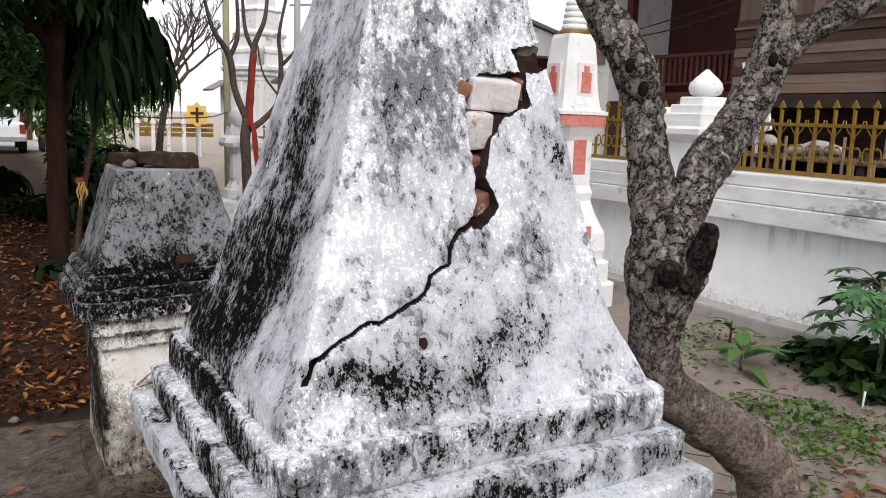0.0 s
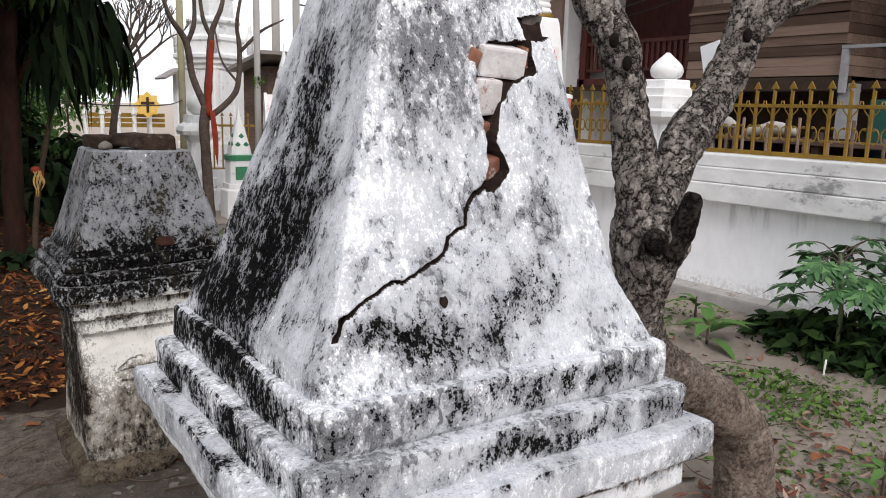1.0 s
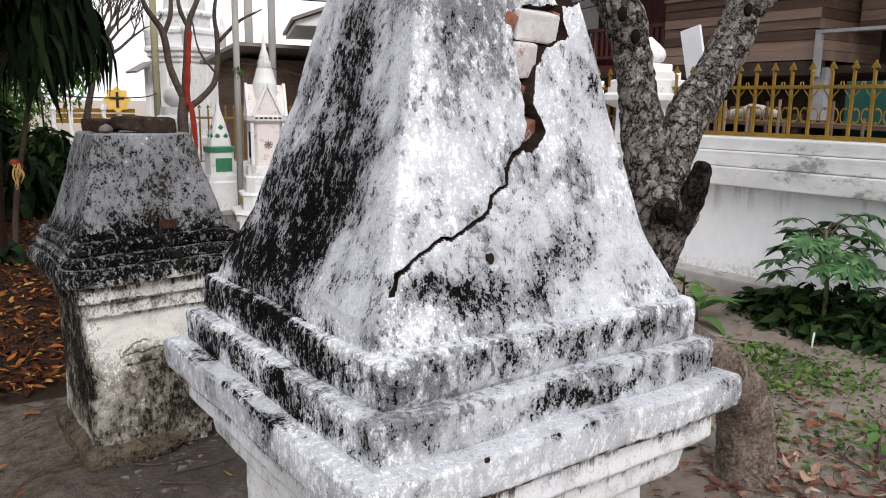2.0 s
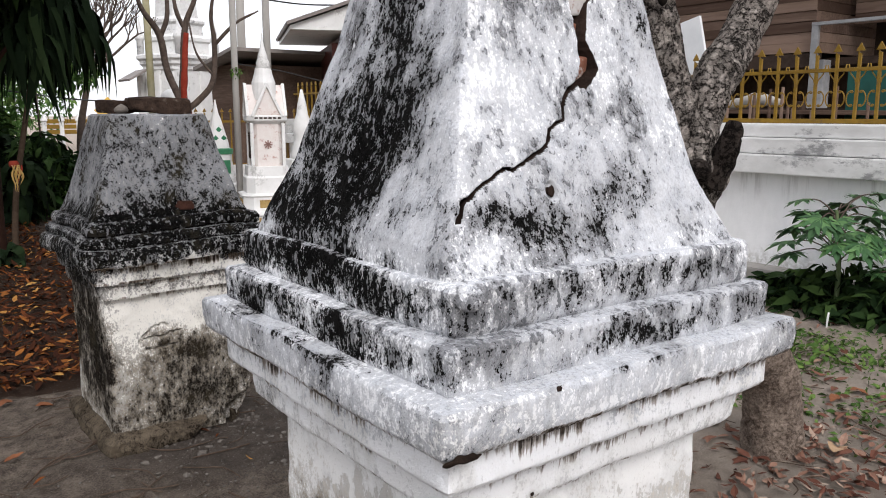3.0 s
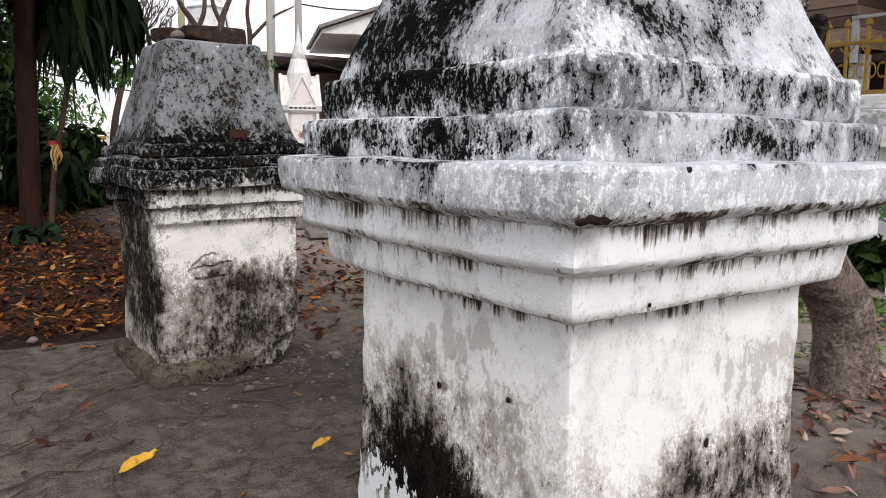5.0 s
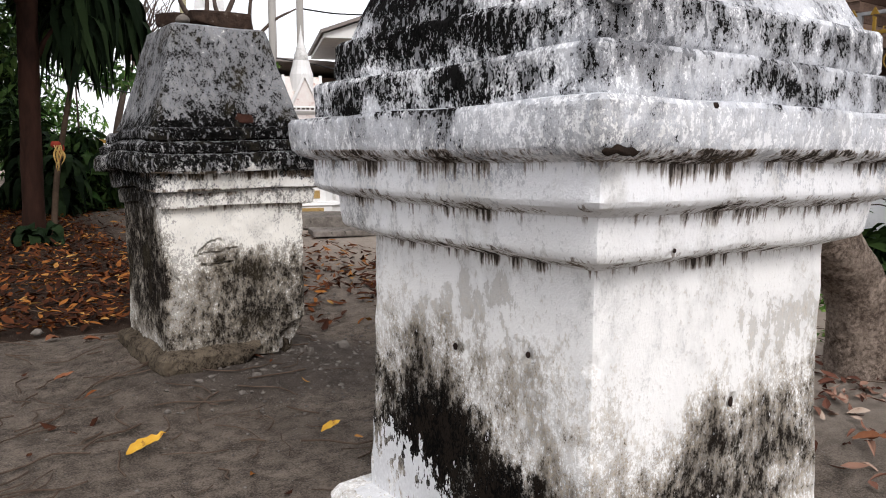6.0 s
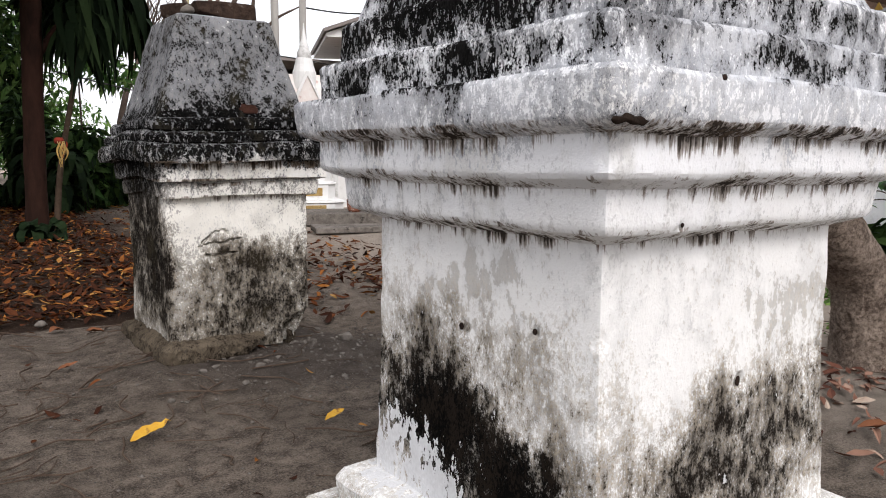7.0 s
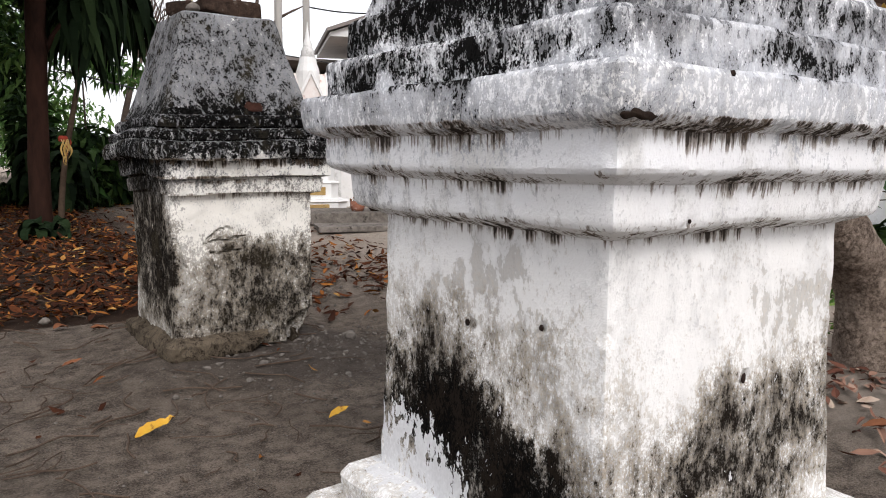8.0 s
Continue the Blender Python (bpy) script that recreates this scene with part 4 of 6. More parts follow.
    bmesh.ops.create_icosphere(b, subdivisions=4, radius=1.0, matrix=Matrix.Translation((-0.102, -0.1385, 0.9455)) @ Matrix.Diagonal((0.036, 0.006, 0.0065, 1)))
    for v in b.verts:
        v.co += 0.007 * Vector((noise.noise(v.co * 50), 0.4 * noise.noise(v.co * 50 + Vector((7, 0, 0))), noise.noise(v.co * 60 + Vector((5, 5, 5)))))
    part("broken_edge", b, SOIL_BROWN, e, "dark broken edge under the slab")
    # bricks laid bare in the break
    for k, (x, z, w, h, y, tilt, m, lab) in enumerate(((0.441, 1.757, 0.112, 0.062, 0.177, 2, BRICK_WASHED, "whitewashed broken brick"), (0.400, 1.684, 0.060, 0.068, 0.164, -3, BRICK_WASHED, "whitewashed broken brick"),
                                                     (0.374, 1.757, 0.026, 0.040, 0.180, 25, BRICK, ""), (0.512, 1.765, 0.03, 0.055, 0.196, 8, BRICK, ""), (0.399, 1.625, 0.036, 0.026, 0.172, 4, BRICK, ""), (0.405, 1.545, 0.040, 0.045, 0.150, -12, BRICK, ""), (0.535, 1.838, 0.055, 0.045, 0.212, 10, STONE, "grey broken brick"))):
        b = new_box((x, y, z), (w, 0.06, h), pose(0, 0, 0, 14, tilt, 0), bevel=0.006, rough=0.008, seed=k * 3.1)
        part("brick", b, m, e, lab)
    return e


main_stupa()

# ---- the second stupa ----


def second_stupa():
    C = (0.245, 2.49)
    e = thing("stupa", (0.245, 2.49, 0.03), "leaning dark weathered stupa with white body, broken base", "stupa")

    def r(h, z, sx=0.0, sy=0.0):
        return (C[0] - h + sx, C[0] + h + sx, C[1] - h + sy, C[1] + h + sy, z)

    def course(name, table, dent=None, rough=0.008, power=16, dz=0.016, label="", seed=4.0, wave=0.0):
        me = pydata(name, *ring_mesh(courses(table, dz), (110, 24, 10, 48), power, rough, dent, seed, wave=wave), smooth=True)
        me.set_sharp_from_angle(angle=radians(34))
        return obj(name, me, CRUMBLED if name == "base_step" else SECOND_PLASTER, e, label)

    def gone(p):
        chip = 0.022 * max(0, noise.noise(p * 9 + Vector((3, 0, 0)))) + 0.012 * abs(noise.noise(p * 26)) + 0.005 * abs(noise.noise(p * 60))
        rise = min(1.0, max(0.0, (p.x - 0.14) / 0.34))
        lift = 0.062 + 0.135 * rise * rise * (3 - 2 * rise) + 0.022 * noise.noise(Vector((p.x * 14, p.y * 14, 2.0)))
        return chip + (0.13 if p.z < lift and p.y < 2.5 else 0.0)

    SPLITS = [((0.085, 0.548), (0.13, 0.585)), ((0.13, 0.585), (0.165, 0.60)), ((0.165, 0.60), (0.19, 0.575)), ((0.07, 0.535), (0.15, 0.545)), ((0.15, 0.545), (0.235, 0.56)), ((0.10, 0.495), (0.22, 0.505)), ((-0.045, 0.56), (-0.03, 0.50)), ((-0.03, 0.50), (0.0, 0.44))]

    def splits(p):
        d = 0.0
        if p.y < 2.3:
            wx, wz = p.x + 0.012 * noise.noise(p * 25), p.z + 0.012 * noise.noise(p * 25 + Vector((4, 0, 0)))
            for a, b in SPLITS:
                r, _ = seg_dist(wx, wz, a, b)
                if r < 0.006:
                    d = max(d, 0.014 * (1 - r / 0.006) + 0.004)
        if p.x > 0.42 and p.z < 0.26 and p.y < 2.4:
            d += 0.03 * max(0, (0.20 + (p.x - 0.42) * 0.35 + 0.03 * noise.noise(p * 18) - p.z) / 0.06) if p.z < 0.20 + (p.x - 0.42) * 0.35 else 0
        return min(d, 0.06)

    course("base_step", [r(0.326, 0.0), r(0.336, 0.06), r(0.346, 0.09), r(0.346, 0.134), r(0.336, 0.147), r(0.308, 0.156), r(0.290, 0.178)], gone, 0.018, 60, dz=0.008, label="crumbling base with a lost corner")
    course("body", [r(0.290, 0.10), r(0.296, 0.2), r(0.296, 0.45), r(0.297, 0.60), r(0.297, 0.76)], splits, 0.010, 60, dz=0.007)
    course("lower_cornice", [r(0.297, 0.735, 0.012), r(0.324, 0.739, 0.012), r(0.327, 0.79, 0.012), r(0.32, 0.797, 0.012)], None, 0.013, 60, wave=0.026)
    course("upper_cornice", [r(0.322, 0.799, 0.015), r(0.350, 0.803, 0.015), r(0.353, 0.862, 0.015), r(0.35, 0.875, 0.015)], None, 0.013, 60, wave=0.026)
    course("slab", [r(0.350, 0.870, 0), r(0.388, 0.873, 0), r(0.396, 0.893, 0), r(0.392, 0.925, 0), r(0.380, 0.942, 0), r(0.36, 0.945, 0)], None, 0.014, 40, dz=0.009, wave=0.026)
    course("lower_moulding", [r(0.358, 0.940), r(0.373, 0.950), r(0.374, 0.972), r(0.362, 0.986), r(0.34, 0.988)], None, 0.014, 40, dz=0.009, wave=0.026)
    course("upper_moulding", [r(0.336, 0.984), r(0.352, 0.995), r(0.353, 1.020), r(0.340, 1.036), r(0.315, 1.038)], None, 0.014, 40, dz=0.009, wave=0.026)
    course("spire", [r(0.322, 1.035), r(0.305, 1.065), r(0.285, 1.12), r(0.262, 1.2, 0.0, 0.005), r(0.235, 1.3, 0.0, 0.01), r(0.212, 1.40, 0.0, 0.01), r(0.200, 1.445, 0.0, 0.01), r(0.19, 1.452, 0, 0.01)],
           pits([((0.29, 2.19, 1.085), 0.045, 0.012)]), 0.010, 18)
    part("brick_patch", new_box((0.285, 2.204, 1.085), (0.090, 0.03, 0.036), pose(0, 0, 0, -18, 4, 0), bevel=0.012, rough=0.02), RED_SOIL, e, "bare red brick patch")
    return e


second_stupa()


def loose_brick(c, s, rot, seed, label):
    b = new_box((0, 0, 0), s, None, bevel=0.012, rough=0.0)
    bmesh.ops.subdivide_edges(b, edges=b.edges[:], cuts=2, use_grid_fill=True)
    for v in b.verts:
        v.co += 0.02 * Vector((noise.noise(v.co * 11 + Vector((seed, 0, 0))), noise.noise(v.co * 11 + Vector((0, seed, 0))), noise.noise(v.co * 13 + Vector((0, 0, seed)))))
    me = bpy.data.meshes.new("loose_brick")
    b.to_mesh(me)
    b.free()
    o = obj("loose_brick", me, DARK_BRICK)
    o.matrix_basis = pose(*c, *rot)
    return tagged(o, label, "brick", "bricks on the stupa top")


loose_brick((0.265, 2.40, 1.488), (0.235, 0.14, 0.06), (0, 1.5, -4), 1, "dark old brick slab lying on the broken spire")
loose_brick((0.125, 2.47, 1.482), (0.12, 0.13, 0.05), (2, -4, 20), 5, "dark cracked brick lying on the broken spire")
stone = obj("mortar_lump", pydata("mortar_lump", *tube_data([(0.10, 2.33, 1.452, 0.01), (0.10, 2.33, 1.462, 0.034), (0.10, 2.33, 1.478, 0.03), (0.10, 2.33, 1.492, 0.006)], 3, 9, knobble=0.012), smooth=True), STONE)
tagged(stone, "pale lump of mortar lying on the spire top", "rubble")

# ---- the leaning frangipani ----


def leaning_tree():
    e = thing("tree", (2.09, 0.59, 0.11), "old crooked tree with cracked grey plated bark", "tree")
    K = dict(knobble=0.012, plates=0.0075)
    limb("trunk", [(2.09, 0.59, 0.03, 0.150), (2.085, 0.59, 0.15, 0.122), (2.075, 0.59, 0.27, 0.110), (2.01, 0.588, 0.455, 0.106), (1.84, 0.584, 0.605, 0.102), (1.635, 0.579, 0.725, 0.092), (1.475, 0.574, 0.835, 0.082), (1.39, 0.571, 0.965, 0.078), (1.385, 0.571, 1.11, 0.088), (1.38, 0.57, 1.25, 0.112), (1.385, 0.57, 1.36, 0.095)], BARK, e, 14, 84,
         lumps=[((1.33, 0.46, 1.30), 0.13, 0.03), ((1.44, 0.46, 1.24), 0.09, 0.03), ((1.30, 0.5, 1.19), 0.07, 0.02)], **K)
    limb("limb", [(1.40, 0.57, 1.30, 0.085), (1.375, 0.60, 1.42, 0.078), (1.36, 0.64, 1.57, 0.066), (1.355, 0.675, 1.75, 0.062), (1.325, 0.70, 1.88, 0.062), (1.28, 0.765, 2.0, 0.056), (1.24, 0.86, 2.16, 0.054), (1.16, 0.98, 2.45, 0.045), (1.1, 1.05, 2.9, 0.03)], BARK, e, 14, 64,
         lumps=[((1.30, 0.61, 1.80), 0.05, -0.02), ((1.27, 0.64, 1.876), 0.042, -0.03), ((1.30, 0.62, 1.84), 0.1, 0.012)], **K)
    limb("limb", [(1.40, 0.56, 1.32, 0.08), (1.45, 0.56, 1.44, 0.068), (1.56, 0.58, 1.585, 0.068), (1.74, 0.62, 1.735, 0.066), (1.83, 0.62, 1.86, 0.062), (1.86, 0.61, 1.98, 0.062), (1.89, 0.62, 2.14, 0.05), (1.95, 0.68, 2.5, 0.035)], BARK, e, 14, 64,
         lumps=[((1.83, 0.54, 1.93), 0.05, -0.02)], **K)
    limb("branch", [(1.86, 0.60, 1.93, 0.05), (1.93, 0.53, 2.02, 0.046), (2.05, 0.44, 2.12, 0.042), (2.25, 0.34, 2.22, 0.035), (2.5, 0.25, 2.42, 0.02)], BARK, e, 10, 40, **K)
    limb("cut_stub", [(1.38, 0.48, 1.24, 0.055), (1.385, 0.44, 1.31, 0.040), (1.375, 0.405, 1.37, 0.028), (1.37, 0.39, 1.418, 0.024), (1.37, 0.388, 1.426, 0.016)], DARK_BARK, e, 8, 36, "sawn dark branch stub", knobble=0.01, plates=0.006)
    limb("knot_hollow", [(1.30, 0.47, 1.275, 0.034), (1.288, 0.452, 1.272, 0.042), (1.28, 0.44, 1.27, 0.036), (1.283, 0.445, 1.27, 0.018), (1.30, 0.47, 1.275, 0.006)], DARK_BARK, e, 5, 24, "dark hollow knot in the bark", knobble=0.008)
    # Blackened balls in shallow dents stand for the holes' inner shade.
    for c in ((1.293, 0.617, 1.808), (1.262, 0.648, 1.876), (1.803, 0.562, 1.925)):
        b = bmesh.new()
        bmesh.ops.create_uvsphere(b, u_segments=14, v_segments=8, radius=0.019, matrix=Matrix.Translation(c) @ Matrix.Diagonal((0.8, 0.8, 1.25, 1)))
        part("knot_hole", b, HOLLOW, e, "round knot hole, its shade painted black", True)
    return e


leaning_tree()

# ---- plants by the wall ----


def palmate(size, lobes=7, seed=0):
    rng = random.Random(seed)
    chunks = []
    for k in range(lobes):
        a = radians(-135 + 270 * k / (lobes - 1))
        ln = size * (1.0 - 0.35 * abs(a) / 2.4)
        v, f = leaf_shape(ln, ln * 0.34, 0.25, 0.12, 5)
        chunks.append((v @ np.array(Euler((rng.uniform(-0.15, 0.15), 0.1, a)).to_matrix()).T, f))
        for s in (-1, 1):
            w, g = leaf_shape(ln * 0.45, ln * 0.16, 0.2, 0.1, 3)
            w = w @ np.array(Euler((0, 0.05, a + s * 0.6)).to_matrix()).T + np.array([math.cos(a), math.sin(a), -0.08]) * ln * 0.42
            chunks.append((w, g))
    return joined(chunks)


def papaya(at, h, seed, n, spread, label, size=0.2):
    rng = random.Random(seed)
    e = thing("papaya_plant", at, label, "plant", "young papaya plants")
    x, y, z = at
    top = (x + rng.uniform(-0.04, 0.04), y + rng.uniform(-0.04, 0.04), z + h)
    limb("stem", [(x, y, z - 0.03, 0.016), ((x + top[0]) / 2 + 0.01, y, z + h * 0.5, 0.013), (*top, 0.009)], simple("green_stem", (0.06, 0.10, 0.04), (0.13, 0.16, 0.08), 20), e, 5, 8)
    shapes = [pydata("leaf", *palmate(size * s, 7, seed + k)) for k, s in enumerate((0.8, 1.0, 1.15))]
    for k in range(n):
        a, u = k * 2.4 + rng.uniform(-0.3, 0.3), rng.uniform(0.45, 1.0)
        p0 = Vector((x, y, z)).lerp(Vector(top), u)
        r = spread * rng.uniform(0.55, 1.05)
        p1 = p0 + Vector((math.cos(a) * r, math.sin(a) * r, rng.uniform(0.0, 0.16)))
        q = p0.lerp(p1, 0.5) + Vector((0, 0, 0.04))
        limb("leaf_stalk", [(*p0, 0.005), (*q, 0.004), (*p1, 0.003)], PLUM_BARK, e, 3, 5)
        o = obj("leaf", rng.choice(shapes), PAPAYA, e)
        o.matrix_basis = Matrix.Translation(p1) @ Euler((rng.uniform(-0.35, 0.35), rng.uniform(0.05, 0.45), a)).to_matrix().to_4x4()
    return e


papaya((3.85, 1.22, gz(3.85, 1.22)), 0.62, 1, 24, 0.27, "bushy green papaya seedling with lobed leaves by the wall", 0.15)
papaya((3.95, 0.86, gz(3.9, 0.9)), 0.45, 5, 14, 0.25, "lower green papaya seedling by the wall", 0.13)


def broad_plant(at, seed, n, ln, label, mat=None, up=0.9):
    rng = random.Random(seed)
    e = thing("broadleaf_plant", at, label, "plant", "low plants by the wall")
    for k in range(n):
        a = k * 2.4 + rng.uniform(-0.3, 0.3)
        me = pydata("leaf", *leaf_shape(ln * rng.uniform(0.7, 1.2), ln * 0.42, 0.7, 0.2, 5))
        o = obj("leaf", me, mat or FOLIAGE_SUN, e)
        o.matrix_basis = Matrix.Translation(Vector(at) + Vector((0.02 * math.cos(a), 0.02 * math.sin(a), rng.uniform(0.03, 0.16)))) @ Euler((rng.uniform(-0.2, 0.2), -rng.uniform(0.2, up), a)).to_matrix().to_4x4()
    limb("stem", [(*at, 0.01), (at[0], at[1], at[2] + 0.08, 0.008), (at[0], at[1], at[2] + 0.17, 0.005)], PLUM_BARK, e, 3, 6)


broad_plant((3.45, 1.82, gz(3.45, 1.82)), 3, 9, 0.21, "low plant with broad yellow-green leaves on the soil")
broad_plant((3.75, 2.15, gz(3.75, 2.1)), 4, 8, 0.18, "low plant with broad green leaves against the wall")
broad_plant((3.95, 1.55, gz(3.9, 1.5)), 8, 10, 0.24, "dark broad-leaved plant in the wall's shade", FOLIAGE_SHADE)
broad_plant((4.0, 1.05, gz(3.9, 1.0)), 9, 12, 0.24, "dark broad-leaved plant in the wall's shade", FOLIAGE_SHADE)
broad_plant((3.8, 0.55, gz(3.8, 0.5)), 10, 12, 0.22, "dark broad-leaved plant in the wall's shade", FOLIAGE_SHADE)
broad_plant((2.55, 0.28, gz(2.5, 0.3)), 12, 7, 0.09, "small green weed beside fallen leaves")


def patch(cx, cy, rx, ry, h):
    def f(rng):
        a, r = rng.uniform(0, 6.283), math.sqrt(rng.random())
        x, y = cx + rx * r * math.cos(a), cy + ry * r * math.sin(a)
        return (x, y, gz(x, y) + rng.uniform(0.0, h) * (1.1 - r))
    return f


# Dark leaf colour stands in for the shade beneath the bushes.
tagged(leaf_cloud("undergrowth", FOLIAGE_SHADE, 1050, patch(3.94, 1.12, 0.32, 0.78, 0.33), 0.11, seed=2, width=0.5, seg=3), "leafy undergrowth along the wall foot, coloured as shaded", "undergrowth", kind="stuff")
g1 = leaf_cloud("ground_weeds", GRASS, 620, patch(3.12, 1.15, 0.34, 0.5, 0.09), 0.05, seed=3, width=0.5)
tagged(g1, "low green weeds creeping over bare soil", "weeds", kind="stuff")
for k, (cx, cy, rx, ry, n) in enumerate(((3.2, 0.7, 0.5, 0.5, 500), (2.6, 0.25, 0.35, 0.35, 260), (3.6, 2.3, 0.5, 0.4, 350), (2.45, 0.75, 0.25, 0.2, 120))):
    tagged(leaf_cloud("ground_weeds", GRASS, n, patch(cx, cy, rx, ry, 0.05), 0.042, seed=20 + k, width=0.5), "low green weeds creeping over bare soil", "weeds", kind="stuff")
limb("garden_stake", [(3.565, 1.13, gz(3.5, 1.1) - 0.05, 0.006), (3.566, 1.125, 0.25, 0.006), (3.568, 1.12, 0.335, 0.006)], WHITE_PAINT, None, 3, 6)
tagged(bpy.data.objects["garden_stake"], "thin white plastic stake stuck in soil", "stake")

# ---- litter ----


def litter_mesh(n, where, seed, lo, hi, mat, name, label):
    rng = random.Random(seed)
    base = [leaf_shape(1.0, w, b, f, 3) for w, b, f in ((0.34, 0.25, 0.5), (0.42, -0.2, 0.3), (0.28, 0.4, 0.7), (0.38, -0.35, -0.4), (0.5, 0.1, 0.2))]
    ms, sh = [], []
    for _ in range(n):
        x, y = where(rng)
        s = rng.uniform(lo, hi)
        ms.append(Matrix.Translation((x, y, gz(x, y) + 0.012 + rng.uniform(0, 0.012))) @ Euler((rng.uniform(-0.4, 0.4), rng.uniform(-0.25, 0.25), rng.uniform(0, 6.283))).to_matrix().to_4x4() @ Matrix.Scale(s, 4))
        sh.append(rng.choice(base))
    return tagged(obj(name, pydata(name, *scatter(ms, sh)), mat), label, "fallen leaves", kind="stuff")


def back_left(rng):
    while True:
        x, y = rng.uniform(-1.6, 2.2), 3.35 + 7.5 * rng.random() ** 1.3
        if y + 0.12 * x > 3.3 and not (-0.5 < x < 0.7 and y < 3.1) and (x < 0.75 or rng.random() < 0.25):
            return x, y


litter_mesh(8000, back_left, 5, 0.03, 0.10, LITTER, "leaf_litter", "orange and brown fallen leaves covering dark soil")
litter_mesh(420, lambda r: (r.uniform(0.75, 1.9), 2.6 + 3.4 * r.random()), 6, 0.05, 0.11, LITTER, "leaf_litter", "orange fallen leaves scattered on sandy ground")
litter_mesh(620, lambda r: (r.gauss(2.15, 0.42), r.gauss(0.22, 0.36)), 7, 0.03, 0.085, LITTER_PALE, "leaf_litter", "dry brown curled leaves round the tree foot")
litter_mesh(260, lambda r: (r.uniform(1.5, 4.0), r.uniform(-0.5, 2.6)), 8, 0.03, 0.085, LITTER_PALE, "leaf_litter", "dry brown leaves scattered on bare soil")
litter_mesh(40, lambda r: (r.uniform(-1.4, 0.6), r.uniform(1.0, 3.3)), 9, 0.03, 0.07, LITTER, "leaf_litter", "few small dead leaves on packed earth")


def fallen_leaf(at, rz, ln, mat, label, bend=-0.15):
    v, f = leaf_shape(ln, ln * 0.40, bend, 0.6, 10)
    v = [(x, y * (1 + 0.35 * noise.noise(Vector((x * 60, at[0] * 9, 0)))), z + 0.10 * ln * noise.noise(Vector((x * 45, y * 45, at[1] * 7)))) for x, y, z in v]
    me = pydata("fallen_leaf", v, f, smooth=True)
    o = obj("fallen_leaf", me, mat)
    o.matrix_basis = pose(at[0], at[1], gz(at[0], at[1]) + 0.022, 8, -6, rz)
    tagged(o, label, "leaf", "single fallen leaves")


fallen_leaf((-0.361, 1.574), 12, 0.135, LEAF_YELLOW, "bright yellow fallen leaf on sandy ground")
fallen_leaf((0.217, 1.410), 14, 0.088, LEAF_YELLOW, "small orange-yellow fallen leaf on sandy ground")
fallen_leaf((-0.35, 3.1), 40, 0.10, LEAF_BROWN, "curled dark brown leaf on sandy ground", 0.3)
fallen_leaf((-0.22, 2.95), -10, 0.09, LEAF_BROWN, "curled reddish brown leaf on sandy ground", 0.3)
fallen_leaf((-0.42, 2.45), 10, 0.08, LEAF_BROWN, "flat reddish brown leaf on sandy ground")
fallen_leaf((2.162, 0.374), 15, 0.16, LEAF_TAN, "large pale tan curled leaf beside the tree", 0.45)
fallen_leaf((2.775, 0.606), -50, 0.09, LEAF_BROWN, "curled dark brown leaf on bare soil", 0.5)
fallen_leaf((1.450, 0.287), -70, 0.11, LEAF_BROWN, "reddish brown fallen leaf on bare soil")
fallen_leaf((2.594, 0.607), 5, 0.12, LEAF_BROWN, "long rolled brown leaf on bare soil", 0.2)
fallen_leaf((1.75, 0.13), 60, 0.10, LEAF_BROWN, "curled reddish brown leaf beside the tree")


def twigs(n, where, seed, label):
    rng = random.Random(seed)
    chunks = []
    for _ in range(n):
        x, y = where(rng)
        a, ln = rng.uniform(0, 6.283), rng.uniform(0.05, 0.28)
        pts = []
        r = rng.uniform(0.0014, 0.0036)
        for k in range(4):
            px, py = x + math.cos(a) * ln * k / 3, y + math.sin(a) * ln * k / 3
            a += rng.uniform(-0.35, 0.35)
            pts.append((px, py, gz(px, py) + 0.012 + rng.uniform(0, 0.006), r))
        chunks.append(tube_data(pts, 2, 5))
    return tagged(obj("twigs", pydata("twigs", *joined(chunks)), TWIG), label, "twigs", kind="stuff")


twigs(150, lambda r: (r.uniform(-1.3, 0.7), r.uniform(0.9, 3.2)), 11, "thin dark twigs strewn on packed earth")
twigs(90, lambda r: (r.uniform(1.4, 3.4), r.uniform(-0.4, 1.6)), 12, "thin dark twigs strewn under the tree")
twigs(90, back_left, 13, "thin dark twigs among fallen leaves")


def pebbles(n, where, seed, lo, hi, label):
    rng = random.Random(seed)
    V, F = [], []
    for _ in range(n):
        x, y = where(rng)
        s = rng.uniform(lo, hi) * (1 if rng.random() < 0.85 else 1.8)
        b = bmesh.new()
        bmesh.ops.create_icosphere(b, subdivisions=1, radius=s)
        o = len(V)
        k = rng.uniform(0, 50)
        b.verts.index_update()
        for v in b.verts:
            q = v.co * (1 + 0.5 * noise.noise(v.co / s * 1.3 + Vector((k, 0, 0))))
            V.append((x + q.x, y + q.y * 0.8, gz(x, y) + 0.006 + q.z * 0.6))
        F += [tuple(v.index + o for v in f.verts) for f in b.faces]
        b.free()
    return tagged(obj("pebbles", pydata("pebbles", V, F), STONE), label, "pebbles", kind="stuff")


pebbles(420, lambda r: (r.gauss(0.55, 0.30), r.gauss(2.1, 0.22)), 14, 0.003, 0.010, "crumbled grey mortar and pebbles by the stupa")
pebbles(1100, lambda r: (r.uniform(-1.2, 1.2), r.uniform(0.7, 3.2)), 15, 0.0014, 0.0042, "small pebbles on packed earth")
pebbles(160, lambda r: (r.uniform(0.85, 1.7), r.uniform(2.8, 4.2)), 16, 0.003, 0.010, "pale gravel and rubble on sandy ground")
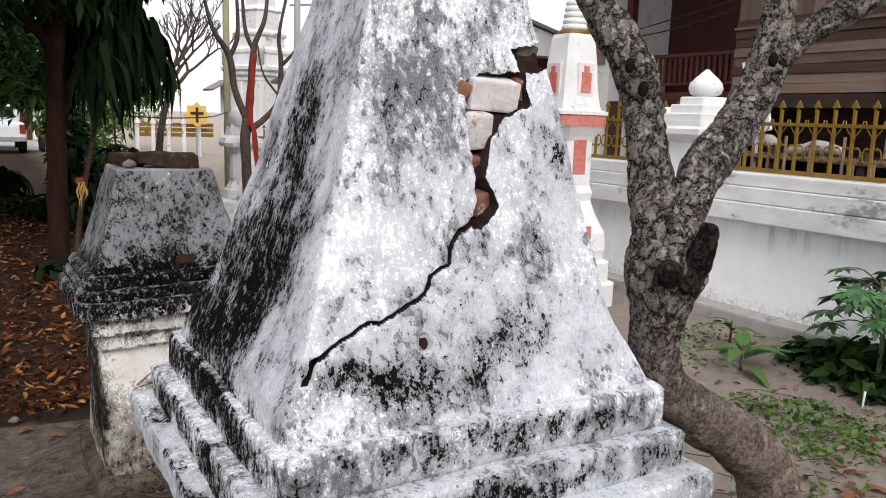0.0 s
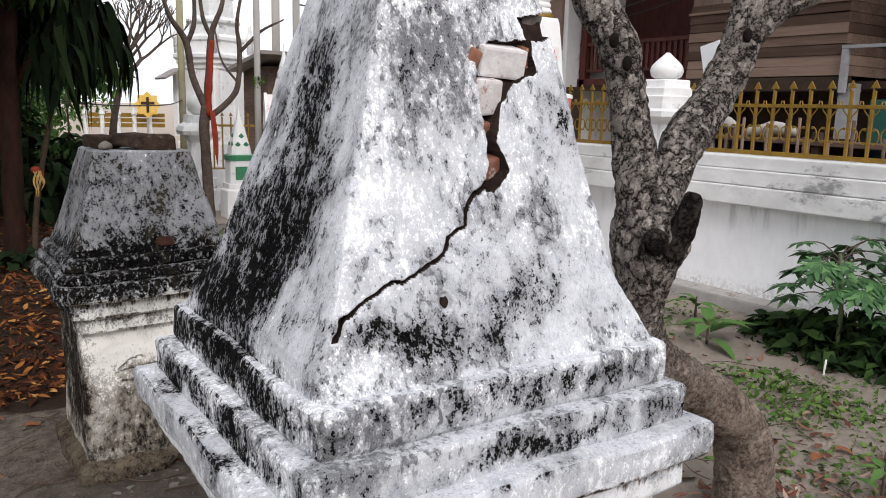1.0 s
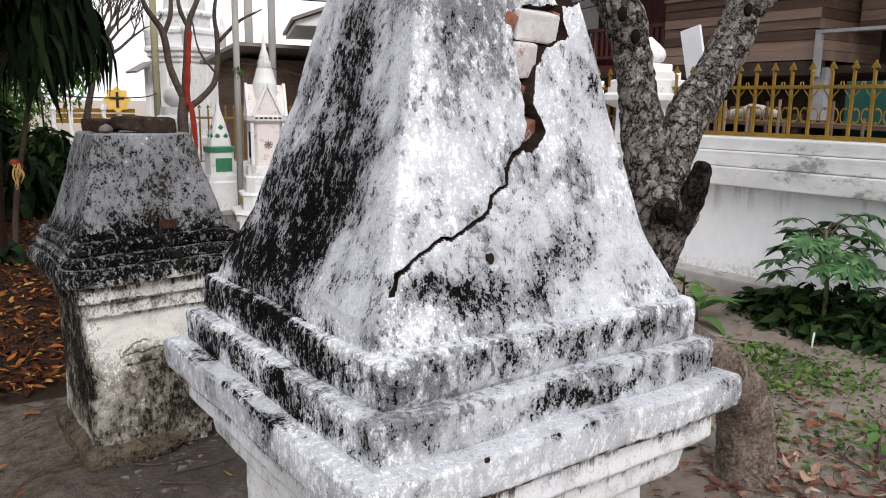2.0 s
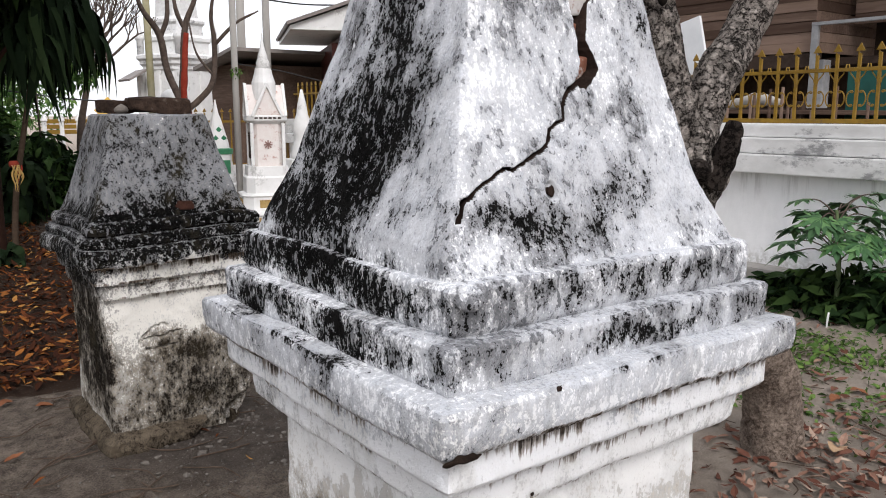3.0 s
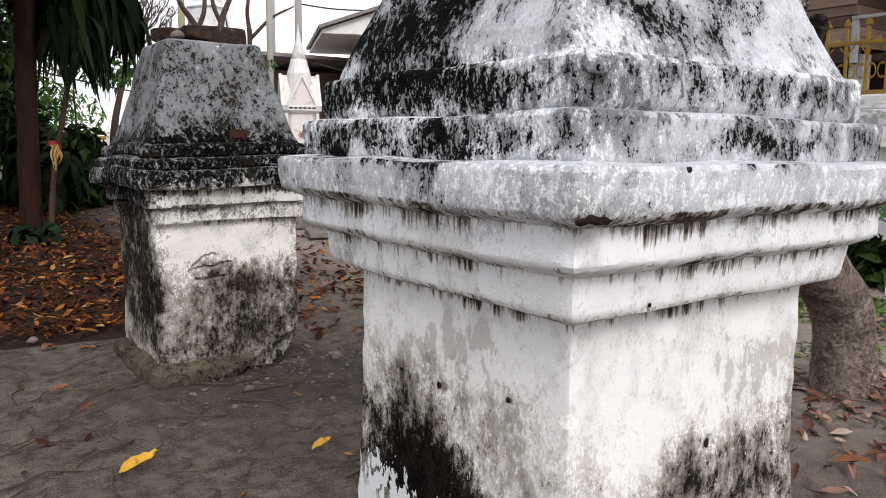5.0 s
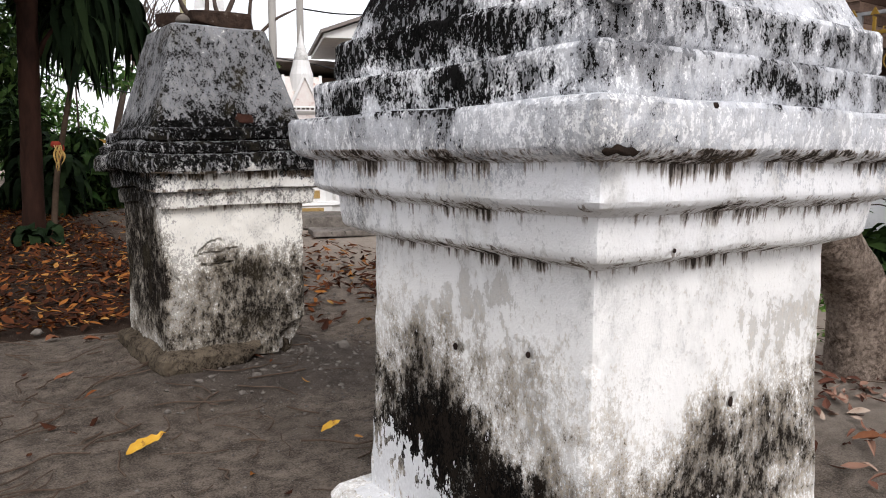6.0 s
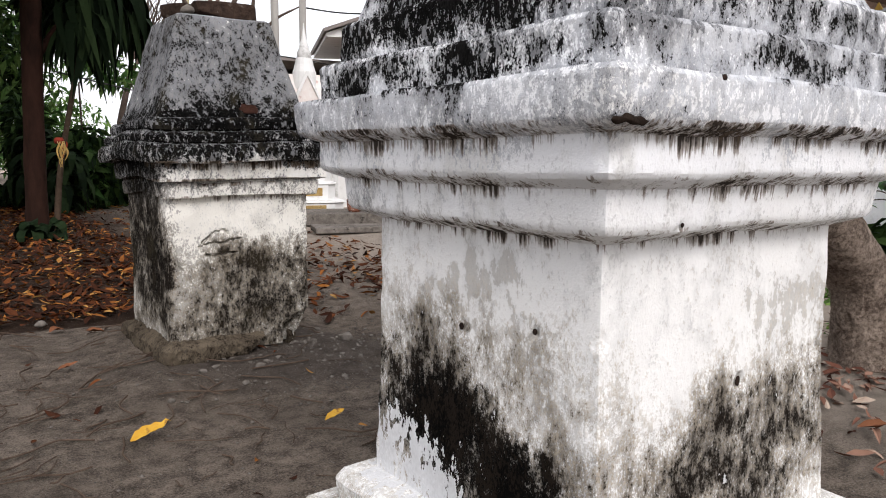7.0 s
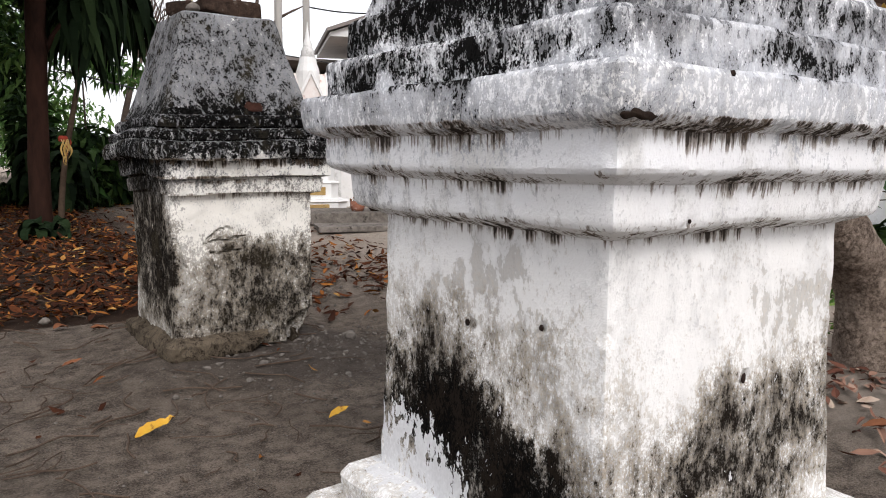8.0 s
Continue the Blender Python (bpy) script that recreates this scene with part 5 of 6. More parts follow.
for at, r in (((0.247, 2.03), 0.022), ((0.75, 2.25), 0.022), ((-0.36, 3.28), 0.03)):
    z = gz(*at) + 0.004
    o = limb("stone", [(at[0] - r, at[1], z + r * 0.4, r * 0.3), (at[0] - r * 0.3, at[1], z + r * 0.5, r * 0.8), (at[0] + r * 0.5, at[1], z + r * 0.45, r * 0.7), (at[0] + r, at[1], z + r * 0.3, r * 0.2)], STONE, None, 2, 7, knobble=r * 0.9)
    tagged(o, "pale angular stone lying on packed earth", "stone", "loose stones")

# ---- white stupa with red bands by the wall ----


def red_band_stupa():
    x, y = 3.53, 3.66
    z0 = gz(x, y)
    e = thing("stupa", (x, y, z0), "white stupa with red ornament bands by the wall", "stupa", "small memorial stupas")
    c = (x, y, 0)
    part("plinth", turn(bmesh.new(), c, [(0.34, z0 - 0.05), (0.34, 0.45), (0.30, 0.47), (0.30, 0.62), (0.26, 0.64)], 24, 1), WHITE_PAINT, e)
    part("vase", turn(bmesh.new(), c, [(0.25, 0.62), (0.27, 0.72), (0.26, 0.85), (0.20, 0.98), (0.16, 1.10), (0.17, 1.16), (0.15, 1.22), (0.15, 1.62)], 24, 1), WHITE_PAINT, e)
    part("corbel", turn(bmesh.new(), c, [(0.15, 1.56), (0.17, 1.60), (0.21, 1.66), (0.22, 1.675)], 24, 1), WHITE_PAINT, e)
    part("band", turn(bmesh.new(), c, [(0.225, 1.675), (0.225, 1.76)], 24, 1), RED_PAINT, e, "carved red ornament band")
    part("cap_moulding", turn(bmesh.new(), c, [(0.235, 1.76), (0.235, 1.785), (0.19, 1.80), (0.18, 1.86)], 24, 1), WHITE_PAINT, e)
    part("bell", turn(bmesh.new(), c, [(0.18, 1.855), (0.165, 1.95), (0.15, 2.15), (0.13, 2.33), (0.12, 2.36)], 24, 1), WHITE_PAINT, e)
    part("gilt_ring", turn(bmesh.new(), c, [(0.115, 2.36), (0.12, 2.37), (0.115, 2.39)], 24), GOLD, e)
    for k in range(7):
        part("ring", turn(bmesh.new(), c, [(0.09 - 0.006 * k, 2.39 + 0.045 * k), (0.102 - 0.007 * k, 2.41 + 0.045 * k), (0.088 - 0.006 * k, 2.435 + 0.045 * k)], 20), WHITE_PAINT, e, smooth=True)
    for dx, dy in ((0, -1), (-1, 0), (1, 0)):
        part("niche_frame", new_box((x + dx * 0.16, y + dy * 0.16, 2.02), (0.03 if dx else 0.15, 0.03 if dy else 0.15, 0.25), bevel=0.006), PINK_TILE, e)
        b = bmesh.new()
        box(b, (x + dx * 0.178, y + dy * 0.178, 2.0), (0.012 if dx else 0.09, 0.012 if dy else 0.09, 0.15), bevel=0.004)
        box(b, (x + dx * 0.178, y + dy * 0.178, 2.09), (0.011 if dx else 0.05, 0.011 if dy else 0.05, 0.06), bevel=0.004)
        part("niche", b, RED_PAINT, e, "red niche panel")
        part("panel", new_box((x + dx * 0.152, y + dy * 0.152, 1.44), (0.01 if dx else 0.12, 0.01 if dy else 0.12, 0.26), bevel=0.003), RED_PAINT, e, "red side panel")
        part("ornament", new_box((x + dx * 0.255, y + dy * 0.255, 0.86), (0.02 if dx else 0.14, 0.02 if dy else 0.14, 0.11), pose(0, 0, 0, 0, 0, 0), bevel=0.01), RED_PAINT, e, "red lotus ornament")


red_band_stupa()

# ---- wooden house behind the fence ----


def stilt_house():
    e = thing("wooden_house", (8.5, 4.5, 0.3), "weathered wooden stilt house with maroon veranda", "house")
    X = 7.5
    k = 0
    z = 2.10
    while z < 2.86:
        part("plank", new_box((X + 0.012 * (k % 2), 4.42, z + 0.055), (0.03, 2.0, 0.104), pose(0, 0, 0, 0.2 * ((k * 7) % 3 - 1), 2.5, 0), bevel=0.003), PLANK, e)
        part("plank", new_box((X + 0.8, 3.43, z + 0.055), (1.6, 0.03, 0.104), None, bevel=0.003), PLANK, e)
        z += 0.108
        k += 1
    y = 3.45
    while y < 5.4:
        part("board", new_box((X + 0.02, y + 0.07, 3.4), (0.025, 0.135, 1.1), None, bevel=0.003), BOARD, e)
        y += 0.14
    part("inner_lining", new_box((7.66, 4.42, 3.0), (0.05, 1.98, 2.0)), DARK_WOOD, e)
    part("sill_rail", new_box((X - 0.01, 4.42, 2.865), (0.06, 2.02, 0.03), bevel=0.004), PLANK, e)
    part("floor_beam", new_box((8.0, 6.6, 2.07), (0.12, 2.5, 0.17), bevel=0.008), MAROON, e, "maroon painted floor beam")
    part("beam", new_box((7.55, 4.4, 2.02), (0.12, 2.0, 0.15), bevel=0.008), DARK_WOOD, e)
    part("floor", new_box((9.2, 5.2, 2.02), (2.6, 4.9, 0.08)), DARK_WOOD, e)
    part("rail", new_box((8.0, 6.6, 2.66), (0.06, 2.5, 0.05), bevel=0.006), MAROON, e, "maroon veranda rail")
    part("rail", new_box((8.0, 6.6, 2.27), (0.05, 2.5, 0.04), bevel=0.006), MAROON, e, "maroon veranda rail")
    bal = bpy.data.meshes.new("baluster")
    b = new_box((0, 0, 0), (0.03, 0.05, 0.38), bevel=0.004)
    b.to_mesh(bal)
    b.free()
    y = 5.45
    while y < 7.8:
        o = obj("baluster", bal, MAROON, e)
        o.location = (8.0, y, 2.465)
        y += 0.098
    part("inner_wall", new_box((9.3, 7.0, 3.2), (0.06, 4.8, 2.4)), MAROON, e, "dark maroon inner wall")
    part("shutter", new_box((9.24, 6.1, 3.0), (0.04, 0.7, 1.4), bevel=0.01), DARK_WOOD, e)
    for yy in (5.42, 7.75):
        part("veranda_post", new_box((8.0, yy, 2.9), (0.12, 0.12, 1.8), bevel=0.01), MAROON, e)
    part("white_wall", new_box((8.3, 8.35, 2.3), (1.2, 1.0, 3.4), bevel=0.01), WHITE_PAINT, e, "whitewashed end wall")
    part("side_shutter", new_box((7.68, 8.15, 2.95), (0.05, 0.42, 0.75), bevel=0.01), PLANK, e)
    for yy in (2.0, 3.42, 5.4, 7.6):
        part("stilt", new_box((7.65, yy, 1.1), (0.16, 0.16, 1.85), bevel=0.012), GREY_PAINT if yy == 3.42 else DARK_WOOD, e)
    part("door_lintel", new_box((7.45, 2.35, 2.385), (0.06, 2.15, 0.035), bevel=0.004), GREY_PAINT, e, "grey painted opening frame")
    part("door_jamb", new_box((7.45, 3.39, 2.15), (0.05, 0.07, 0.45), bevel=0.004), GREY_PAINT, e, "grey painted opening frame")
    # Two dark sheets painted as the shade beneath the floor and inside the opening.
    part("underfloor_shade", new_box((10.3, 4.4, 1.1), (0.1, 9.0, 1.9)), DARK_WOOD, e)
    part("opening_shade", new_box((8.9, 2.4, 2.4), (0.1, 6.0, 3.4)), DARK_WOOD, e)
    k = 0
    z = 2.42
    while z < 3.9:
        part("plank", new_box((8.2, 2.2, z + 0.06), (0.03, 2.3, 0.112), pose(0, 0, 0, 0, 5, 0), bevel=0.003), PLANK, e)
        z += 0.115
    b = bmesh.new()
    for sy in (-1,):
        box(b, (8.9, 4.6, 4.3), (4.6, 8.6, 0.08), pose(0, 0, 0, 0, 8, 0))
    part("roof", b, ROOF_TIN, e, "rusty corrugated roof sheet")


stilt_house()


def clutter():
    o = part("teal_sheet", new_box((5.6, 1.78, 1.0), (0.03, 0.66, 1.62), bevel=0.006), TEAL, None)
    tagged(o, "teal plastic sheet hanging behind the fence", "sheet")
    o = part("white_board", new_box((5.22, 3.27, 1.97), (0.03, 0.20, 0.62), pose(0, 0, 0, -14, 0, 0), bevel=0.004), TIN_WHITE, None)
    tagged(o, "white board leaning behind the fence", "board")
    limb("support_post", [(5.245, 3.25, 0.3, 0.02), (5.245, 3.25, 1.0, 0.02), (5.24, 3.25, 1.7, 0.02)], GREY_PAINT, None, 2, 8)
    tagged(bpy.data.objects["support_post"], "grey post holding the white board", "post")
    for k, (y, z, w, h) in enumerate(((3.25, 1.60, 0.36, 0.10), (2.75, 1.56, 0.5, 0.08), (3.6, 1.53, 0.4, 0.12))):
        v, f = tube_data([(5.3, y - w / 2, z - 0.02, 0.02), (5.28, y - w / 4, z, h * 0.5), (5.3, y + w / 5, z - 0.01, h * 0.55), (5.3, y + w / 2, z - 0.03, 0.02)], 4, 12, knobble=0.03)
        tagged(obj("tarpaulin", pydata("tarpaulin", v, f, True), CONCRETE), "crumpled grey tarpaulin bundle on a timber rack", "tarpaulin", "bundles on the rack")
    rng = random.Random(17)
    e = thing("bamboo_bundle", (4.95, 3.0, 0.35), "upright weathered bamboo canes behind the fence", "bamboo")
    for k in range(34):
        y = 1.35 + 0.085 * k + rng.uniform(-0.03, 0.03)
        if not 1.4 < y < 2.15 or k % 3 == 0:
            part("cane", turn(bmesh.new(), (4.95 + rng.uniform(-0.08, 0.12), y, 0), [(rng.uniform(0.012, 0.03), 0.25), (0.012, rng.uniform(1.45, 1.66))], 7), PLANK, e)
    e = thing("timber_rack", (5.35, 2.7, 0.3), "dark timber rack of boards behind the fence", "rack")
    for z in (0.75, 1.05, 1.28, 1.47):
        part("shelf_board", new_box((5.4, 2.7, z), (0.4, 2.6, 0.035), pose(0, 0, 0, 0.6, 0, 0), bevel=0.004), PLANK, e)
    for y in (1.5, 2.3, 3.1, 3.9):
        part("upright", new_box((5.25, y, 0.9), (0.06, 0.06, 1.3), bevel=0.005), DARK_WOOD, e)
    part("backboard", new_box((5.62, 2.9, 0.9), (0.03, 2.9, 1.2)), DARK_WOOD, e)


clutter()

# ---- grove at the back ----


def blob_where(cs):
    """Points inside ellipsoids, thicker towards the rim."""
    def f(rng):
        c, r = rng.choice(cs)
        while True:
            p = Vector((rng.uniform(-1, 1), rng.uniform(-1, 1), rng.uniform(-1, 1)))
            if 0.15 < p.length < 1:
                return (c[0] + p.x * r[0], c[1] + p.y * r[1], c[2] + p.z * r[2])
    return f


def grove_tree():
    e = thing("tree", (0.14, 6.95, 0.2), "tall tree with shade-darkened reddish trunk and added unseen upper crown", "tree", "grove trees")
    limb("trunk", [(0.14, 6.95, 0.12, 0.14), (0.15, 6.95, 0.3, 0.098), (0.17, 6.95, 1.2, 0.088), (0.20, 6.95, 2.2, 0.085), (0.26, 6.95, 3.2, 0.075), (0.3, 7.0, 4.6, 0.05)], TRUNK_SHADE, e, 8, 18, knobble=0.008)
    limb("limb", [(0.2, 6.95, 2.2, 0.05), (-0.3, 6.8, 2.7, 0.035), (-1.0, 6.6, 3.1, 0.02)], TRUNK_SHADE, e, 5, 10)
    limb("limb", [(0.22, 6.95, 1.75, 0.035), (0.42, 6.9, 2.05, 0.03), (0.62, 6.9, 2.25, 0.022)], TRUNK_SHADE, e, 5, 10)
    # This limb and the high crown are out of view, added to shade the grove.
    limb("limb", [(0.26, 6.95, 3.2, 0.05), (-0.3, 6.2, 3.7, 0.04), (-0.9, 5.0, 4.1, 0.03), (-1.2, 4.0, 4.4, 0.015)], TRUNK_SHADE, e, 5, 10)
    leaf_cloud("crown", FOLIAGE_SHADE, 7000, blob_where([((-1.2, 5.0, 4.3), (2.0, 1.8, 0.6)), ((-0.6, 7.6, 4.5), (2.2, 1.8, 0.7)), ((-2.4, 6.6, 4.2), (1.6, 2.0, 0.7)), ((-0.7, 3.9, 4.5), (1.5, 1.0, 0.5))]), 0.22, e, 33, width=0.36)
    leaf_cloud("crown", FOLIAGE_SHADE, 9000, blob_where([((-0.9, 6.6, 2.75), (0.9, 0.9, 0.55)), ((0.2, 7.0, 3.0), (0.8, 0.9, 0.6)), ((-0.4, 6.2, 3.6), (1.6, 1.6, 0.7)), ((0.9, 7.4, 3.3), (0.7, 0.8, 0.5)), ((-1.6, 7.4, 2.6), (0.9, 1.2, 0.8)), ((0.55, 7.6, 2.45), (0.4, 0.5, 0.4))]), 0.17, e, 31, width=0.34)
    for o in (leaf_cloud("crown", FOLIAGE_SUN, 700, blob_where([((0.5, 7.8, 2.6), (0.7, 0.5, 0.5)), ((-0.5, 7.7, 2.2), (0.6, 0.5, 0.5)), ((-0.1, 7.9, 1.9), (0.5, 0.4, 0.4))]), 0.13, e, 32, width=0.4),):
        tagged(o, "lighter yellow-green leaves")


grove_tree()


def strap_leaf(ln, w, up, seg=8, narrow=1.0):
    vs, fs = [], []
    x = z = 0.0
    a = up
    for i in range(seg + 1):
        t = i / seg
        h = w * 0.5 * (0.45 + 1.1 * math.sin(math.pi * min(1, 0.15 + 0.85 * t)) ** 0.8) * (1 - t ** 6) + 0.001
        vs += [(x, -h, z + 0.25 * h), (x, 0, z), (x, h, z + 0.25 * h)]
        x += narrow * math.cos(a) * ln / seg
        z += math.sin(a) * ln / seg
        a = max(-1.52, a - (up + 1.45) / (seg * 0.62))
    for i in range(seg):
        q = 3 * i
        fs += [(q, q + 3, q + 4, q + 1), (q + 1, q + 4, q + 5, q + 2)]
    return np.array(vs), fs


def dracaena(at, pts, heads, label, n=60, ln=0.75, w=0.06, seed=1, group="strap-leaved plants", narrow=1.0):
    rng = random.Random(seed)
    e = thing("dracaena", at, label, "plant", group)
    limb("stem", pts, STEM_SHADE, e, 5, 9)
    for hd in heads:
        ms, sh = [], []
        for k in range(n):
            a = rng.uniform(0, 6.283)
            ms.append(Matrix.Translation(Vector(hd) + Vector((0, 0, rng.uniform(-0.25, 0.05)))) @ Euler((rng.uniform(-0.3, 0.3), 0, a)).to_matrix().to_4x4())
            sh.append(strap_leaf(ln * rng.uniform(0.7, 1.15), w * rng.uniform(0.8, 1.2), rng.uniform(0.1, 1.25), 8, narrow * rng.uniform(0.6, 1.3)))
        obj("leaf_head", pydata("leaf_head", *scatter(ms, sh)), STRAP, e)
    return e


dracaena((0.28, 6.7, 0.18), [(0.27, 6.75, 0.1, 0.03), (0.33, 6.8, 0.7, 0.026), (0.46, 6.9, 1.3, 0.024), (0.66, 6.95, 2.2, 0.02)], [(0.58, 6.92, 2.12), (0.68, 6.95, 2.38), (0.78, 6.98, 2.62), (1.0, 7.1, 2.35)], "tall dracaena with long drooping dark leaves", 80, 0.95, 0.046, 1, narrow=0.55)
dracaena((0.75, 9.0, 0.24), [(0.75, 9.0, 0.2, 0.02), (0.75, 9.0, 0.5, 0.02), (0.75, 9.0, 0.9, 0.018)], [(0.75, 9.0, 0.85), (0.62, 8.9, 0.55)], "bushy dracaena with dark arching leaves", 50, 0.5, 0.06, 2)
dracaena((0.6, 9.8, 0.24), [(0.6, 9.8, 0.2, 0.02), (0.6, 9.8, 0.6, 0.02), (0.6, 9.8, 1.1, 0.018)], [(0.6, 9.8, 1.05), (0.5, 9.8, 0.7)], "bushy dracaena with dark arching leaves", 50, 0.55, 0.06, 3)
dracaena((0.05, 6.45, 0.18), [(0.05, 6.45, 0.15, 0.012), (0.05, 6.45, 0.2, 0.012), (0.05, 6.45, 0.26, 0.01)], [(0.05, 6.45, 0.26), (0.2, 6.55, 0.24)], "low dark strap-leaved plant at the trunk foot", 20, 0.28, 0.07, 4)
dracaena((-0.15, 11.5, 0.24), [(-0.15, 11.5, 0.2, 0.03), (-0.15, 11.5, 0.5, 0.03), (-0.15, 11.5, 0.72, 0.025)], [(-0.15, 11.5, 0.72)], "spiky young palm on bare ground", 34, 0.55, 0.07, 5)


def ribbon_bundle():
    e = thing("ribbon_bundle", (0.30, 6.62, 0.95), "red and yellow cloth ribbons tied round a stem", "ribbon")
    part("knot", turn(bmesh.new(), (0.335, 6.77, 0.0), [(0.03, 0.99), (0.040, 1.005), (0.042, 1.025), (0.03, 1.045)], 12), CLOTH_RED, e, smooth=True)
    rng = random.Random(9)
    for k in range(11):
        v, f = strap_leaf(rng.uniform(0.07, 0.25), rng.uniform(0.006, 0.013), -1.35, 6)
        w = rng.uniform(0, 9)
        v = np.array([(x + 0.012 * math.sin(w + z * 40), y + 0.014 * math.sin(w * 2 + z * 28), z) for x, y, z in v])
        o = obj("strip", pydata("strip", v, f), CLOTH_RED if k % 4 == 0 else RIBBON, e)
        o.matrix_basis = Matrix.Translation((0.35 + rng.uniform(-0.03, 0.035), 6.715, 1.01)) @ Euler((rng.uniform(-0.15, 0.15), 0, rng.uniform(-2.0, -1.0))).to_matrix().to_4x4()


ribbon_bundle()
limb("bamboo_stick", [(1.0, 9.3, 0.2, 0.014), (1.01, 9.3, 0.9, 0.013), (1.0, 9.32, 1.75, 0.011)], PLUM_BARK, None, 3, 7)
tagged(bpy.data.objects["bamboo_stick"], "thin upright bamboo stick in the soil", "stick")


def road_gap(where):
    """Leaves everywhere but in the low gap that opens on the road."""
    def f(rng):
        while True:
            p = where(rng)
            if not (7.5 < p[1] < 15 and -0.45 < p[0] < 0.036 * p[1] and 0.5 < p[2] < 1.75):
                return p
    return f


def bush(name, cs, n, seed, mat, ln, label):
    o = leaf_cloud(name, mat, n, road_gap(blob_where(cs)), ln, None, seed, width=0.4)
    return tagged(o, label, "shrubs", kind="stuff")


bush("shrubbery", [((-0.9, 10.5, 1.0), (1.6, 0.9, 1.1)), ((-2.8, 10, 1.4), (1.8, 1.2, 1.6)), ((0.35, 10.4, 0.9), (0.6, 0.6, 0.8)), ((-1.5, 11.5, 2.6), (2.2, 1.0, 1.3)), ((-3.2, 8.2, 1.2), (1.3, 1.5, 1.3))], 9000, 41, FOLIAGE_SHADE, 0.18, "dark shady shrubbery behind the graves")
bush("shrubbery", [((-1.2, 9.6, 1.5), (1.5, 0.7, 1.3)), ((0.15, 11.2, 2.1), (0.7, 0.7, 0.9)), ((-0.6, 11.0, 1.4), (1.2, 0.7, 1.2))], 5200, 48, FOLIAGE_SHADE, 0.17, "dense dark undergrowth in the shaded grove")
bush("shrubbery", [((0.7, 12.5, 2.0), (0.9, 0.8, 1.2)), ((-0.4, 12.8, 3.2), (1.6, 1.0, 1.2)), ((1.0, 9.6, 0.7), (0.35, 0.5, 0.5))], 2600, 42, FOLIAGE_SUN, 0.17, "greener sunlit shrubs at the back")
bush("shrubbery", [((1.0, 9.4, 0.72), (0.42, 0.4, 0.55)), ((1.42, 9.8, 0.55), (0.32, 0.4, 0.42))], 1500, 49, FOLIAGE_SHADE, 0.2, "dark long-leaved shrubs behind the broken stupa")
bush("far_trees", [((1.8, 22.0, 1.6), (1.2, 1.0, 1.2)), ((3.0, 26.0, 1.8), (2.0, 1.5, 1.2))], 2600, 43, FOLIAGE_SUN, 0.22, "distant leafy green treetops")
bush("far_trees", [((-6.0, 16.0, 3.5), (4.5, 2.5, 3.6)), ((-12.0, 10.0, 3.5), (3.5, 6.0, 3.8)), ((-1.2, 16, 4.6), (2.0, 1.4, 1.5))], 6000, 44, FOLIAGE_SHADE, 0.34, "dark tall trees closing the grove")


def bare_tree(name_label, base, trunk, seed, levels, mat, spread=0.5, start=0.5):
    rng = random.Random(seed)
    e = thing("bare_tree", base, name_label, "tree", "bare frangipani trees")
    limb("trunk", trunk, mat, e, 6, 10, knobble=0.006)
    chunks = []

    def grow(p, d, ln, r, lv):
        q = [(*p, r)]
        c = Vector(p)
        dd = Vector(d)
        for _ in range(3):
            dd = (dd + Vector((rng.uniform(-0.2, 0.2), rng.uniform(-0.2, 0.2), rng.uniform(-0.02, 0.22)))).normalized()
            c = c + dd * ln / 3
            q.append((*c, r * 0.8))
        if lv > 2:
            obj("branch", pydata("branch", *tube_data(q, 3, 7), smooth=True), mat, e)
        else:
            chunks.append(tube_data(q, 2, 5))
        if lv:
            for _ in range(rng.choice((2, 2, 3))):
                nd = (dd + Vector((rng.uniform(-1, 1), rng.uniform(-1, 1), rng.uniform(-0.25, 0.6))) * 0.85).normalized()
                grow(c, nd, ln * rng.uniform(0.62, 0.85), r * 0.68, lv - 1)
    t = trunk[-1]
    for _ in range(3):
        grow(Vector(t[:3]), Vector((rng.uniform(-1, 1), rng.uniform(-0.6, 0.6), 0.9)).normalized(), spread, t[3] * 0.85, levels)
    tagged(obj("twig_growth", pydata("twig_growth", *joined(chunks)), mat, e), kind="stuff")
    return e


bare_tree("bare leafless tree with many thin grey branches", (1.95, 11.8, 0.24), [(1.95, 11.8, 0.2, 0.07), (2.0, 11.8, 1.2, 0.055), (2.12, 11.75, 1.85, 0.045)], 5, 5, PLUM_BARK, 0.55)
bush("shrubbery", [((1.72, 10.7, 2.02), (0.40, 0.35, 0.22)), ((1.42, 10.6, 2.25), (0.30, 0.3, 0.3))], 380, 47, FOLIAGE_SUN, 0.14, "loose green shrub behind the broken stupa")


